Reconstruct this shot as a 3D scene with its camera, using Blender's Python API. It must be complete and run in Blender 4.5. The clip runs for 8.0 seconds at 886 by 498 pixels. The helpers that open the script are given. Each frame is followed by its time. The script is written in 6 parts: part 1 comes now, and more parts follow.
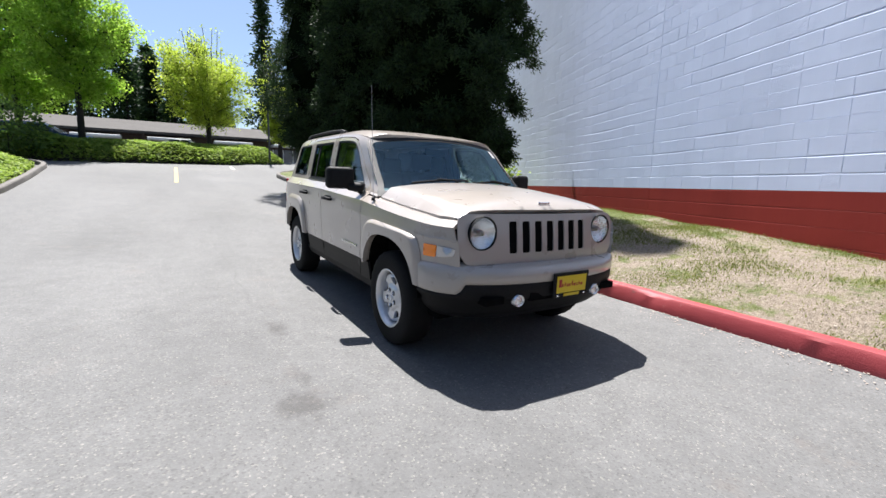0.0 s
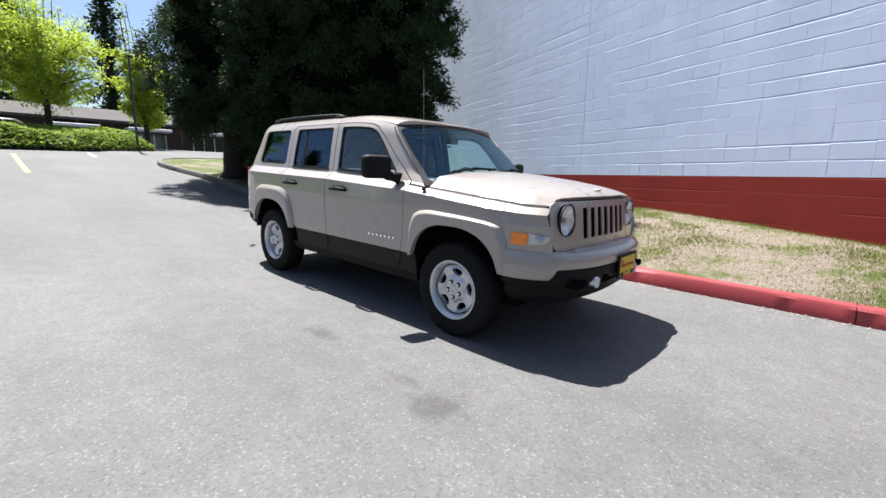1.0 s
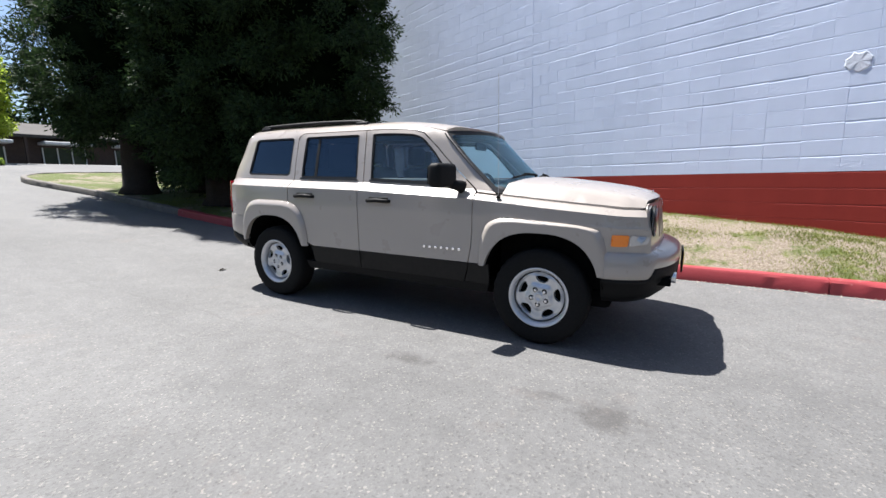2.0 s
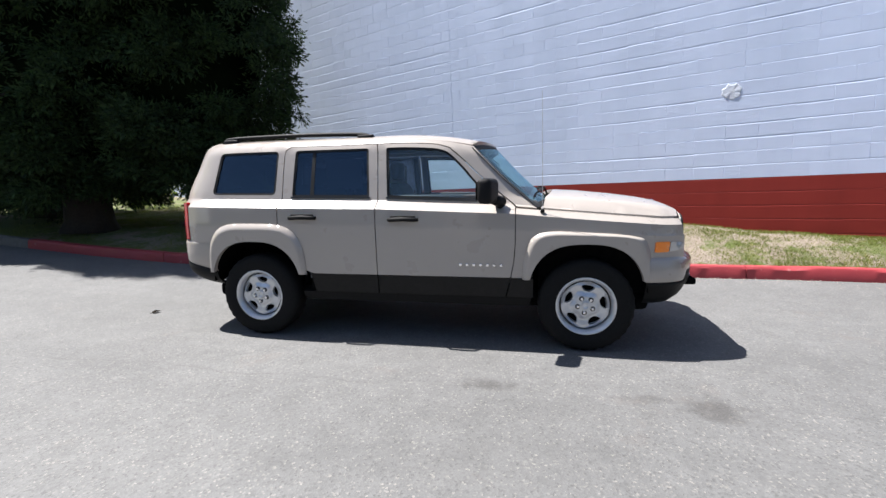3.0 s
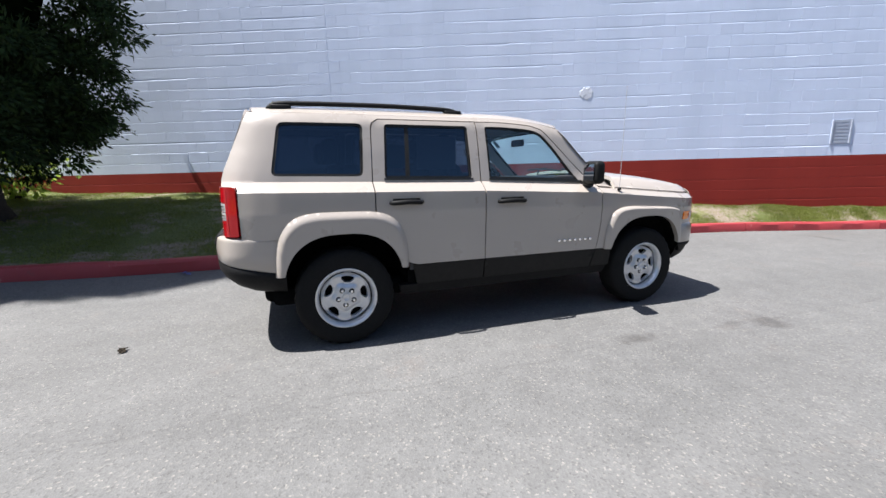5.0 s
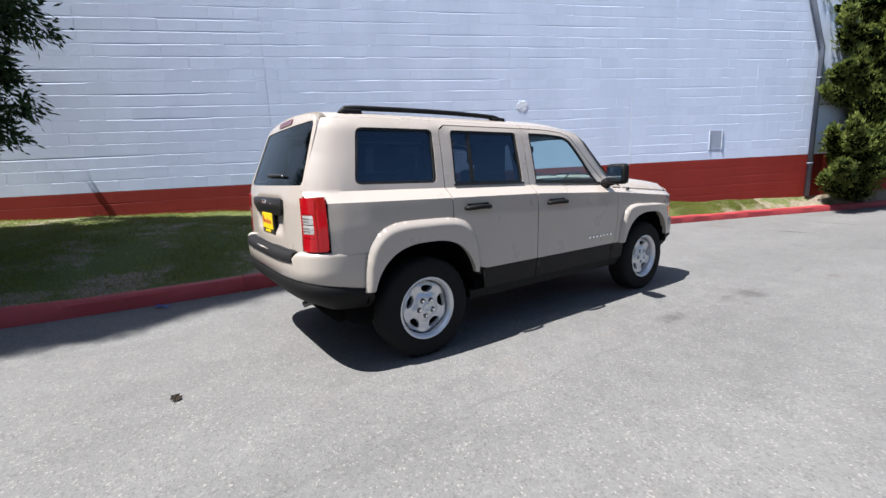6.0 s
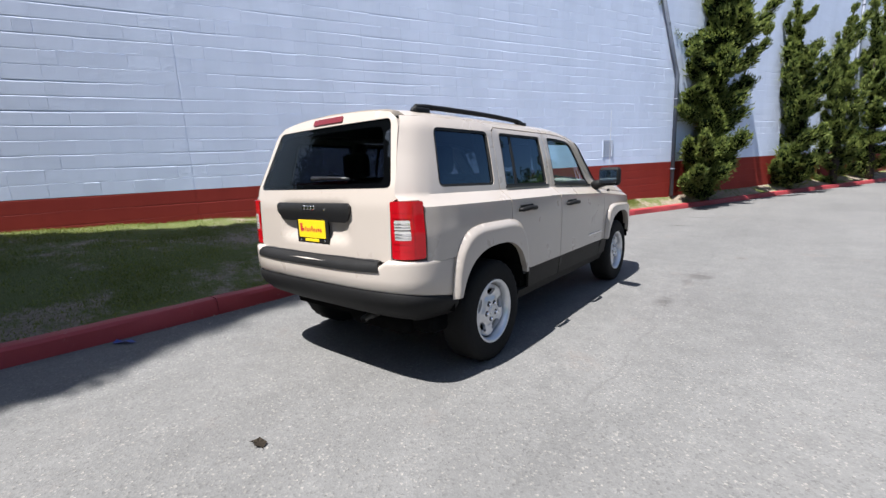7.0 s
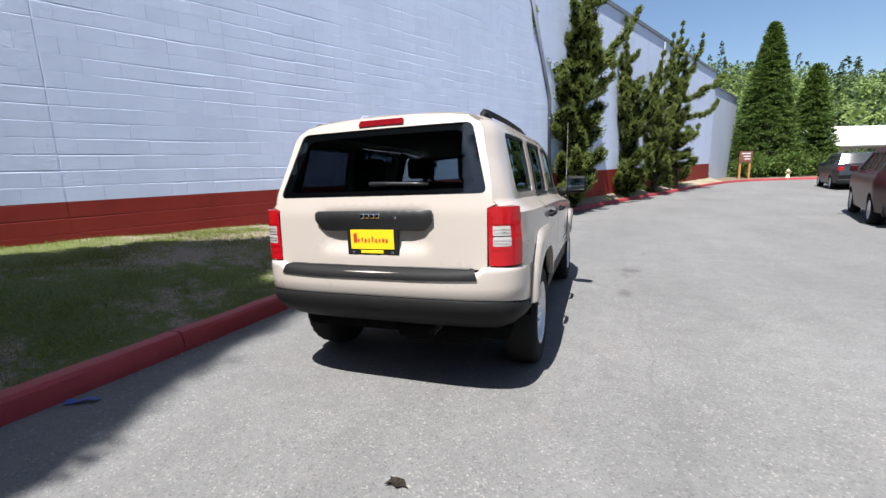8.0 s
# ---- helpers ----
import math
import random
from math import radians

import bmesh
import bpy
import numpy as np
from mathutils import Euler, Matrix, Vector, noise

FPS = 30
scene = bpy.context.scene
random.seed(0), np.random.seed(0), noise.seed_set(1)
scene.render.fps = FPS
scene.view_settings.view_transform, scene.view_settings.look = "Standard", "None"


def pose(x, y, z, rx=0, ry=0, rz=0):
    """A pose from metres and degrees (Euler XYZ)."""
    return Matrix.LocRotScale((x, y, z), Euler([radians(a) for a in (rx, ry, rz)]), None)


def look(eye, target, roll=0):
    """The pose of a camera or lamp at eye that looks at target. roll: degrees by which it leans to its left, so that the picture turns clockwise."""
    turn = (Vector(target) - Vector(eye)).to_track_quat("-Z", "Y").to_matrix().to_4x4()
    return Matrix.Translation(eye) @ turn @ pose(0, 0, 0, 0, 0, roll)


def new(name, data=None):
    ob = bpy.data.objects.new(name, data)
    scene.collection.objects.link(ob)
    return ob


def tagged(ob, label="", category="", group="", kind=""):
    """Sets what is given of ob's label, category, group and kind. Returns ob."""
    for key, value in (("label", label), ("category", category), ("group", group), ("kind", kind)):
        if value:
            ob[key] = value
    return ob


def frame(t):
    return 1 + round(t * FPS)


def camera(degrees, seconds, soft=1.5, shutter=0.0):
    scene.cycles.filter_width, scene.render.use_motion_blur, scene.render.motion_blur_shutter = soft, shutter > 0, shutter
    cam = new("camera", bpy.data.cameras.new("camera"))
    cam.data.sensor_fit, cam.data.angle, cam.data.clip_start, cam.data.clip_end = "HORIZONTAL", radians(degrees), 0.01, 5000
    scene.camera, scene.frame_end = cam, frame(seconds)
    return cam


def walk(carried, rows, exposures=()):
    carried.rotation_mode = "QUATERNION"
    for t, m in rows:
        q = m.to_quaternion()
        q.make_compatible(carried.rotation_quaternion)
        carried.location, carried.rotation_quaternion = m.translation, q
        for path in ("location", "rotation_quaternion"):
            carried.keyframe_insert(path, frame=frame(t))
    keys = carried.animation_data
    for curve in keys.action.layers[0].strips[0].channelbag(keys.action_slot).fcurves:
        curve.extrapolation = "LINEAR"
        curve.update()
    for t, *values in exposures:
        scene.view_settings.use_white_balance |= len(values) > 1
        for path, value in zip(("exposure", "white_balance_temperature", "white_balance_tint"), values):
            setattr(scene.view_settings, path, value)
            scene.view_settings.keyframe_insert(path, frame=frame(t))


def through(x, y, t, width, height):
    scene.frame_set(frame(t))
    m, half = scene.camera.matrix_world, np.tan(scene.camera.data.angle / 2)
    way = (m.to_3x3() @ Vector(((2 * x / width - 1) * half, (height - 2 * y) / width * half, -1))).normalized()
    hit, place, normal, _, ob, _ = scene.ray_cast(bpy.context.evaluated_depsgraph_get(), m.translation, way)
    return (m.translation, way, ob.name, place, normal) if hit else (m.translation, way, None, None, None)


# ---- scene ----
# ---------------------------------------------------------------- camera
cam = camera(91.8, 8.0, soft=1.5)
PATH = [
    (0, (-2.144, -4.099, 1.146), (-1.085, -2.43, 0.847), 1.0),
    (0.5, (-2.67, -3.726, 1.13), (-1.353, -2.27, 0.752), 0.4),
    (1, (-3.086, -3.265, 1.135), (-1.626, -1.942, 0.789), 0.6),
    (1.2, (-3.252, -3.063, 1.137), (-1.727, -1.806, 0.83), 0.4),
    (2.3, (-3.845, -1.787, 1.19), (-2.039, -0.995, 0.856), -1.8),
    (2.5, (-3.918, -1.545, 1.217), (-2.061, -0.874, 0.896), -2.1),
    (3, (-4.009, -0.921, 1.239), (-2.069, -0.532, 0.944), -2.6),
    (3.5, (-4.047, -0.27, 1.248), (-2.081, -0.19, 0.894), -2.6),
    (4, (-3.991, 0.342, 1.258), (-2.033, 0.19, 0.88), -2.4),
    (4.5, (-3.913, 0.979, 1.276), (-1.984, 0.584, 0.924), -2.6),
    (4.7, (-3.862, 1.246, 1.312), (-1.967, 0.737, 0.925), -2.0),
    (5.8, (-3.348, 2.583, 1.365), (-1.681, 1.557, 0.956), -2.7),
    (6, (-3.197, 2.788, 1.341), (-1.584, 1.671, 0.952), -2.8),
    (6.5, (-2.778, 3.255, 1.35), (-1.288, 1.981, 0.954), -2.8),
    (7, (-2.318, 3.651, 1.371), (-1.087, 2.123, 0.983), -2.6),
    (7.5, (-1.776, 3.953, 1.367), (-0.797, 2.252, 0.982), -2.1),
    (8, (-1.206, 4.21, 1.386), (-0.527, 2.364, 1.022), -2.0),
]
walk(cam, [(t, look(eye, target, roll)) for t, eye, target, roll in PATH])

# ---------------------------------------------------------------- light
SUN_DIR = Vector((0.07, 0.45, 1.0)).normalized()
world = bpy.data.worlds.new("sky")
scene.world = world
world.use_nodes = True
wn = world.node_tree
sky = wn.nodes.new("ShaderNodeTexSky")
sky.sky_type = "NISHITA"
sky.sun_disc = False
sky.sun_elevation = math.asin(SUN_DIR.z)
sky.sun_rotation = math.atan2(SUN_DIR.x, SUN_DIR.y)
sky.air_density, sky.dust_density, sky.ozone_density, sky.altitude = 1.0, 1.4, 4.0, 100
wn.links.new(sky.outputs[0], wn.nodes["Background"].inputs[0])
wn.nodes["Background"].inputs[1].default_value = 0.058
sun = new("sun", bpy.data.lights.new("sun", "SUN"))
sun.data.energy, sun.data.angle, sun.data.color = 5.15, radians(0.53), (1.0, 0.976, 0.962)
sun.matrix_world = look(SUN_DIR * 50, (0, 0, 0))
scene.view_settings.exposure = 1.47

# ---------------------------------------------------------------- helpers
from mathutils.geometry import delaunay_2d_cdt


def mesh_from(name, verts, faces, smooth=False):
    me = bpy.data.meshes.new(name)
    me.from_pydata([tuple(v) for v in verts], [], [tuple(f) for f in faces])
    me.update()
    if smooth:
        me.polygons.foreach_set("use_smooth", [True] * len(me.polygons))
        if name in ("body_side", "rear_door", "front_door", "fender"):
            me.set_sharp_from_angle(angle=radians(27))
    return me


def solid(name, verts, faces, material, parent=None, label="", smooth=False):
    ob = new(name, mesh_from(name, verts, faces, smooth))
    ob.data.materials.append(material)
    ob.parent = parent
    if label:
        tagged(ob, label)
    return ob


def part(name, bm, material, parent=None, label="", smooth=False):
    me = bpy.data.meshes.new(name)
    bm.to_mesh(me)
    bm.free()
    if smooth:
        me.polygons.foreach_set("use_smooth", [True] * len(me.polygons))
    me.materials.append(material)
    ob = new(name, me)
    ob.parent = parent
    if label:
        tagged(ob, label)
    return ob


def thing(name, m, label, category, group=""):
    ob = new(name)
    ob.empty_display_size = 0.1
    ob.matrix_world = m
    return tagged(ob, label, category, group)


def add_box(bm, x0, x1, y0, y1, z0, z1, bevel=0.0, seg=2):
    r = bmesh.ops.create_cube(bm, size=1)
    for v in r["verts"]:
        v.co = ((x0 + x1) / 2 + v.co.x * (x1 - x0), (y0 + y1) / 2 + v.co.y * (y1 - y0), (z0 + z1) / 2 + v.co.z * (z1 - z0))
    if bevel > 0:
        edges = list({e for v in r["verts"] for e in v.link_edges})
        bmesh.ops.bevel(bm, geom=edges, offset=bevel, segments=seg, profile=0.5, affect="EDGES")
    return bm


def box(x0, x1, y0, y1, z0, z1, bevel=0.0, seg=2):
    return add_box(bmesh.new(), x0, x1, y0, y1, z0, z1, bevel, seg)


def tube(points, radii, sides=8, caps=True):
    """Verts and faces of a round tube along points."""
    pts = [Vector(p) for p in points]
    if not hasattr(radii, "__len__"):
        radii = [radii] * len(pts)
    verts, faces = [], []
    side = None
    for i, p in enumerate(pts):
        d = (pts[min(i + 1, len(pts) - 1)] - pts[max(i - 1, 0)]).normalized()
        if side is None:
            side = d.orthogonal().normalized()
        side = (side - d * side.dot(d)).normalized()
        up = d.cross(side)
        for k in range(sides):
            a = 2 * math.pi * k / sides
            verts.append(p + (side * math.cos(a) + up * math.sin(a)) * radii[i])
    for i in range(len(pts) - 1):
        for k in range(sides):
            a, b = i * sides + k, i * sides + (k + 1) % sides
            faces.append((a, b, b + sides, a + sides))
    if caps:
        faces.append(tuple(range(sides - 1, -1, -1)))
        n = (len(pts) - 1) * sides
        faces.append(tuple(range(n, n + sides)))
    return verts, faces


def lathe(profile, sides=48, axis="x"):
    """Verts and faces of a profile of (along, radius) turned about an axis."""
    verts, faces = [], []
    for a, r in profile:
        for k in range(sides):
            t = 2 * math.pi * k / sides
            c, s = r * math.cos(t), r * math.sin(t)
            verts.append((a, c, s) if axis == "x" else (c, s, a) if axis == "z" else (c, a, s))
    for i in range(len(profile) - 1):
        for k in range(sides):
            a, b = i * sides + k, i * sides + (k + 1) % sides
            faces.append((a, b, b + sides, a + sides))
    return verts, faces


def spline(points, step=0.25):
    """A smooth polyline through points (any dimension)."""
    P = [np.array(p, float) for p in points]
    P = [2 * P[0] - P[1]] + P + [2 * P[-1] - P[-2]]
    out = []
    for i in range(1, len(P) - 2):
        n = max(2, int(np.linalg.norm(P[i + 1] - P[i]) / step))
        for k in range(n):
            t = k / n
            a, b, c, d = P[i - 1], P[i], P[i + 1], P[i + 2]
            out.append(0.5 * (2 * b + (c - a) * t + (2 * a - 5 * b + 4 * c - d) * t * t + (3 * b - a - 3 * c + d) * t ** 3))
    out.append(P[-2])
    return out


def soft(v, s):
    return s * math.log1p(math.exp(v / s)) if v / s < 30 else v


def ramp01(t):
    t = min(1, max(0, t))
    return t * t * (3 - 2 * t)


def ground_z(x, y):
    return (0.0265 * y - 0.0952 * math.tanh(x / 8) + 0.0265 * soft(-11 - y, 2) + 0.085 * soft(y - 4.6, 0.9) - 0.1115 * soft(y - 25.6, 2)
            + 0.06 * ramp01((x - 0.9) / 0.8) * ramp01((y + 9) / 5))


def interp(v, xs, ys):
    return float(np.interp(v, xs, ys))


# ---------------------------------------------------------------- materials
class Nodes:
    """Short hand for building a node material."""

    def __init__(self, name):
        self.m = bpy.data.materials.new(name)
        self.m.use_nodes = True
        self.t = self.m.node_tree
        self.bsdf = self.t.nodes["Principled BSDF"]
        self.out = self.t.nodes["Material Output"]
        self.co = self.n("ShaderNodeTexCoord").outputs["Object"]

    def n(self, kind, **kw):
        node = self.t.nodes.new(kind)
        for k, v in kw.items():
            if k in ("operation", "blend_type", "data_type", "feature", "noise_dimensions", "wave_type", "bands_direction", "distance"):
                setattr(node, k, v)
        return node

    def link(self, a, b):
        self.t.links.new(a, b)

    def put(self, socket, v):
        if isinstance(v, bpy.types.NodeSocket):
            self.link(v, socket)
        else:
            socket.default_value = v

    def world(self):
        self.co = self.n("ShaderNodeNewGeometry").outputs["Position"]

    def noise(self, scale, detail=4, rough=0.6, stretch=None, distort=0.0):
        co = self.co
        if stretch:
            mp = self.n("ShaderNodeMapping")
            self.link(co, mp.inputs[0])
            mp.inputs["Scale"].default_value = stretch
            co = mp.outputs[0]
        t = self.n("ShaderNodeTexNoise")
        self.link(co, t.inputs["Vector"])
        t.inputs["Scale"].default_value, t.inputs["Detail"].default_value = scale, detail
        t.inputs["Roughness"].default_value, t.inputs["Distortion"].default_value = rough, distort
        return t.outputs[0]

    def cells(self, scale, feature="F1", out="Distance", random=1.0):
        t = self.n("ShaderNodeTexVoronoi", feature=feature)
        self.link(self.co, t.inputs["Vector"])
        t.inputs["Scale"].default_value = scale
        t.inputs["Randomness"].default_value = random
        return t.outputs[out]

    def ramp(self, v, stops):
        r = self.n("ShaderNodeValToRGB")
        self.link(v, r.inputs[0])
        els = r.color_ramp.elements
        while len(els) < len(stops):
            els.new(0.5)
        for e, (p, c) in zip(els, stops):
            e.position = p
            e.color = (c, c, c, 1) if not hasattr(c, "__len__") else (*c, 1)
        return r.outputs[0]

    def mix(self, fac, a, b, blend="MIX"):
        m = self.n("ShaderNodeMix", data_type="RGBA", blend_type=blend)
        self.put(m.inputs["Factor"], fac)
        for s, v in ((m.inputs[6], a), (m.inputs[7], b)):
            self.put(s, (*v, 1) if isinstance(v, tuple) and len(v) == 3 else v)
        return m.outputs[2]

    def math(self, op, a, b=0.0):
        m = self.n("ShaderNodeMath", operation=op)
        self.put(m.inputs[0], a)
        self.put(m.inputs[1], b)
        return m.outputs[0]

    def bump(self, h, strength, dist=0.01):
        b = self.n("ShaderNodeBump")
        self.link(h, b.inputs["Height"])
        b.inputs["Strength"].default_value, b.inputs["Distance"].default_value = strength, dist
        self.link(b.outputs[0], self.bsdf.inputs["Normal"])

    def random(self):
        return self.n("ShaderNodeObjectInfo").outputs["Random"]

    def island(self):
        return self.n("ShaderNodeNewGeometry").outputs["Random Per Island"]

    def done(self, colour, rough, metal=0.0, **more):
        b = self.bsdf.inputs
        self.put(b["Base Color"], (*colour, 1) if isinstance(colour, tuple) else colour)
        self.put(b["Roughness"], rough)
        self.put(b["Metallic"], metal)
        for k, v in more.items():
            self.put(b[k.replace("_", " ")], v)
        return self.m


def plain(name, a, b, scale=20, rough=0.5, bump=0.1, metal=0.0, **more):
    """A surface that varies between two colours at two scales."""
    s = Nodes(name)
    f = s.math("ADD", s.math("MULTIPLY", s.noise(scale, 5), 0.6), s.math("MULTIPLY", s.noise(scale * 0.13, 3), 0.4))
    c = s.mix(s.ramp(f, [(0.35, 0.0), (0.65, 1.0)]), a, b)
    if bump:
        s.bump(s.noise(scale * 6, 4), bump, 0.004)
    return s.done(c, rough, metal, **more)


def asphalt_material():
    s = Nodes("asphalt")
    s.world()

    def chips(scale, stops):
        tone = s.n("ShaderNodeSeparateColor")
        s.link(s.cells(scale, out="Color"), tone.inputs[0])
        return s.ramp(tone.outputs[0], stops)
    grain = s.cells(105)
    c = chips(105, [(0.0, (0.074, 0.073, 0.071)), (0.08, (0.090, 0.089, 0.087)), (0.2, (0.100, 0.0990, 0.0965)), (0.6, (0.106, 0.105, 0.103)), (0.90, (0.113, 0.112, 0.109)), (0.95, (0.130, 0.126, 0.119)), (1.0, (0.178, 0.170, 0.156))])
    c = s.mix(1.0, c, chips(46, [(0.0, 0.91), (0.15, 0.98), (0.85, 1.02), (1.0, 1.10)]), "MULTIPLY")
    fine = s.ramp(s.noise(420, 2), [(0.3, 0.90), (0.7, 1.08)])
    c = s.mix(1.0, c, fine, "MULTIPLY")
    wide = s.ramp(s.noise(0.35, 5, 0.62), [(0.3, 0.86), (0.7, 1.12)])
    c = s.mix(1.0, c, wide, "MULTIPLY")
    lane = s.ramp(s.noise(0.9, 4, 0.55, (1.0, 0.16, 1.0)), [(0.35, 0.92), (0.65, 1.06)])
    c = s.mix(1.0, c, lane, "MULTIPLY")
    mottle = s.ramp(s.noise(5.5, 5, 0.65), [(0.35, 0.93), (0.65, 1.06)])
    c = s.mix(1.0, c, mottle, "MULTIPLY")
    c = s.mix(s.ramp(s.noise(1.7, 6, 0.7), [(0.60, 0.0), (0.76, 0.35)]), c, (0.135, 0.105, 0.088))
    # a thin wandering seam along the lane, broken in places
    at = s.n("ShaderNodeSeparateXYZ")
    s.link(s.co, at.inputs[0])
    for x, wander, dark in ((-1.56, 0.40, 0.2),):
        off = s.math("ADD", s.math("SUBTRACT", at.outputs[0], x), s.math("MULTIPLY", s.math("SUBTRACT", s.noise(0.8, 5, 0.65), 0.5), wander))
        line = s.ramp(s.math("ABSOLUTE", off), [(0.004, dark), (0.016, 0.0)])
        gaps = s.ramp(s.noise(1.3, 4, 0.7), [(0.42, 0.0), (0.56, 1.0)])
        c = s.mix(s.math("MULTIPLY", line, gaps), c, (0.03, 0.028, 0.026))
    # oil spots, patched seams
    rough = s.noise(9, 5, 0.7)
    for x, y, sx, sy, dark in ((-1.60, -1.92, 0.17, 0.24, 0.55), (-1.53, -1.62, 0.06, 0.25, 0.35), (-1.50, -0.66, 0.10, 0.22, 0.5), (0.66, -6.75, 0.30, 0.10, 0.5), (-0.55, -6.75, 0.36, 0.08, 0.85), (-0.75, -8.5, 0.4, 0.09, 0.75), (-1.05, -5.2, 0.12, 0.10, 0.35), (0.2, -9.8, 0.5, 0.12, 0.35), (-1.9, -3.3, 0.08, 0.10, 0.4)):
        mp = s.n("ShaderNodeMapping")
        s.link(s.co, mp.inputs[0])
        mp.inputs["Location"].default_value = (-x / sx, -y / sy, 0)
        mp.inputs["Scale"].default_value = (1 / sx, 1 / sy, 0)
        ln = s.n("ShaderNodeVectorMath", operation="LENGTH")
        s.link(mp.outputs[0], ln.inputs[0])
        edge = s.math("ADD", ln.outputs["Value"], s.math("MULTIPLY", s.math("SUBTRACT", rough, 0.5), 2.6))
        c = s.mix(s.ramp(edge, [(0.3, dark), (1.15, 0.0)]), c, (0.030, 0.027, 0.025))
    s.bump(s.math("ADD", grain, s.math("MULTIPLY", s.noise(60, 3), 0.5)), 0.28, 0.005)
    return s.done(c, 0.85)


def grass_ground_material():
    s = Nodes("lawn")
    s.world()
    along = s.n("ShaderNodeSeparateXYZ")
    s.link(s.co, along.inputs[0])
    lush = s.n("ShaderNodeMapRange")
    s.link(along.outputs[1], lush.inputs[0])
    lush.inputs[1].default_value, lush.inputs[2].default_value = -1.2, 1.6
    lush.inputs[3].default_value, lush.inputs[4].default_value = 0.0, 0.07
    patch = s.ramp(s.math("SUBTRACT", s.noise(0.9, 8, 0.74), lush.outputs[0]), [(0.425, 0.0), (0.50, 1.0)])
    green = s.mix(s.noise(40, 3), (0.048, 0.072, 0.012), (0.130, 0.150, 0.034))
    dry = s.mix(s.ramp(s.noise(38, 5, 0.7), [(0.3, 0.0), (0.7, 1.0)]), (0.135, 0.105, 0.078), (0.33, 0.275, 0.21))
    dry = s.mix(s.ramp(s.noise(3.2, 8, 0.76), [(0.54, 0.0), (0.61, 0.85)]), dry, (0.125, 0.142, 0.034))
    c = s.mix(patch, green, dry)
    c = s.mix(s.ramp(s.noise(14, 6, 0.75), [(0.6, 0.0), (0.68, 0.7)]), c, (0.05, 0.038, 0.026))
    s.bump(s.math("ADD", s.noise(120, 4), s.math("MULTIPLY", s.noise(17, 5, 0.7), 1.5)), 0.9, 0.025)
    return s.done(c, 0.95)


def wall_material(name, a, b, vary, smear=0.15):
    """Rolled masonry paint, chalky, with faint runs and patches; each block a little its own tone."""
    s = Nodes(name)
    big = s.noise(0.6, 5, 0.6)
    s.world()
    streak = s.noise(1.3, 5, 0.6, (1.0, 1.0, 0.18))
    c = s.mix(s.ramp(streak, [(0.3, 0.0), (0.7, 1.0)]), a, b)
    tone = s.ramp(s.math("ADD", s.math("MULTIPLY", s.random(), 0.5), s.math("MULTIPLY", s.island(), 0.5)), [(0.0, 1 - vary), (1.0, 1 + vary)])
    c = s.mix(1.0, c, tone, "MULTIPLY")
    c = s.mix(s.ramp(s.noise(2.2, 6, 0.7), [(0.63, 0.0), (0.8, 0.3)]), c, tuple(0.8 * v for v in a))
    pits = s.math("ADD", s.math("MULTIPLY", s.noise(70, 5, 0.7), 0.16), s.math("MULTIPLY", s.noise(9, 3), 0.35))
    # smears of mortar left under the paint, in scattered places
    where = s.ramp(s.noise(0.75, 3, 0.5), [(0.52, 0.0), (0.62, 1.0)])
    lumps = s.ramp(s.noise(7, 6, 0.7, (1.0, 1.0, 1.6), 0.8), [(0.50, 0.0), (0.60, 1.0)])
    runs = s.ramp(s.noise(3.1, 4, 0.6, (1.0, 1.0, 0.10)), [(0.56, 0.0), (0.64, 0.10)])
    height = s.math("ADD", s.math("ADD", pits, runs), s.math("MULTIPLY", s.math("MULTIPLY", where, lumps), smear))
    s.bump(height, 0.5, 0.011)
    return s.done(c, 0.7, Specular_IOR_Level=0.25)


def kerb_material():
    s = Nodes("red kerb paint")
    s.world()
    worn = s.ramp(s.noise(7, 8, 0.75), [(0.6, 0.0), (0.7, 1.0)])
    red = s.mix(s.noise(3, 4), (0.225, 0.019, 0.025), (0.31, 0.038, 0.043))
    c = s.mix(worn, red, (0.33, 0.14, 0.125))
    c = s.mix(s.ramp(s.noise(2.3, 7, 0.75), [(0.62, 0.0), (0.68, 0.8)]), c, (0.12, 0.05, 0.045))
    s.bump(s.noise(90, 4), 0.4, 0.006)
    return s.done(c, 0.6)


def leaf_material(name, dark, light, through=0.35, rough=0.55):
    """A leaf: a glossy top coat over a body that lets some light through."""
    s = Nodes(name)
    c = s.mix(s.island(), dark, light)
    s.world()
    c = s.mix(1.0, c, s.ramp(s.noise(1.1, 3), [(0.3, 0.8), (0.7, 1.2)]), "MULTIPLY")
    s.done(c, rough, Specular_IOR_Level=0.2)
    tr = s.n("ShaderNodeBsdfTranslucent")
    s.link(c, tr.inputs[0])
    mx = s.n("ShaderNodeMixShader")
    mx.inputs[0].default_value = through
    s.link(s.bsdf.outputs[0], mx.inputs[1])
    s.link(tr.outputs[0], mx.inputs[2])
    s.link(mx.outputs[0], s.out.inputs[0])
    return s.m


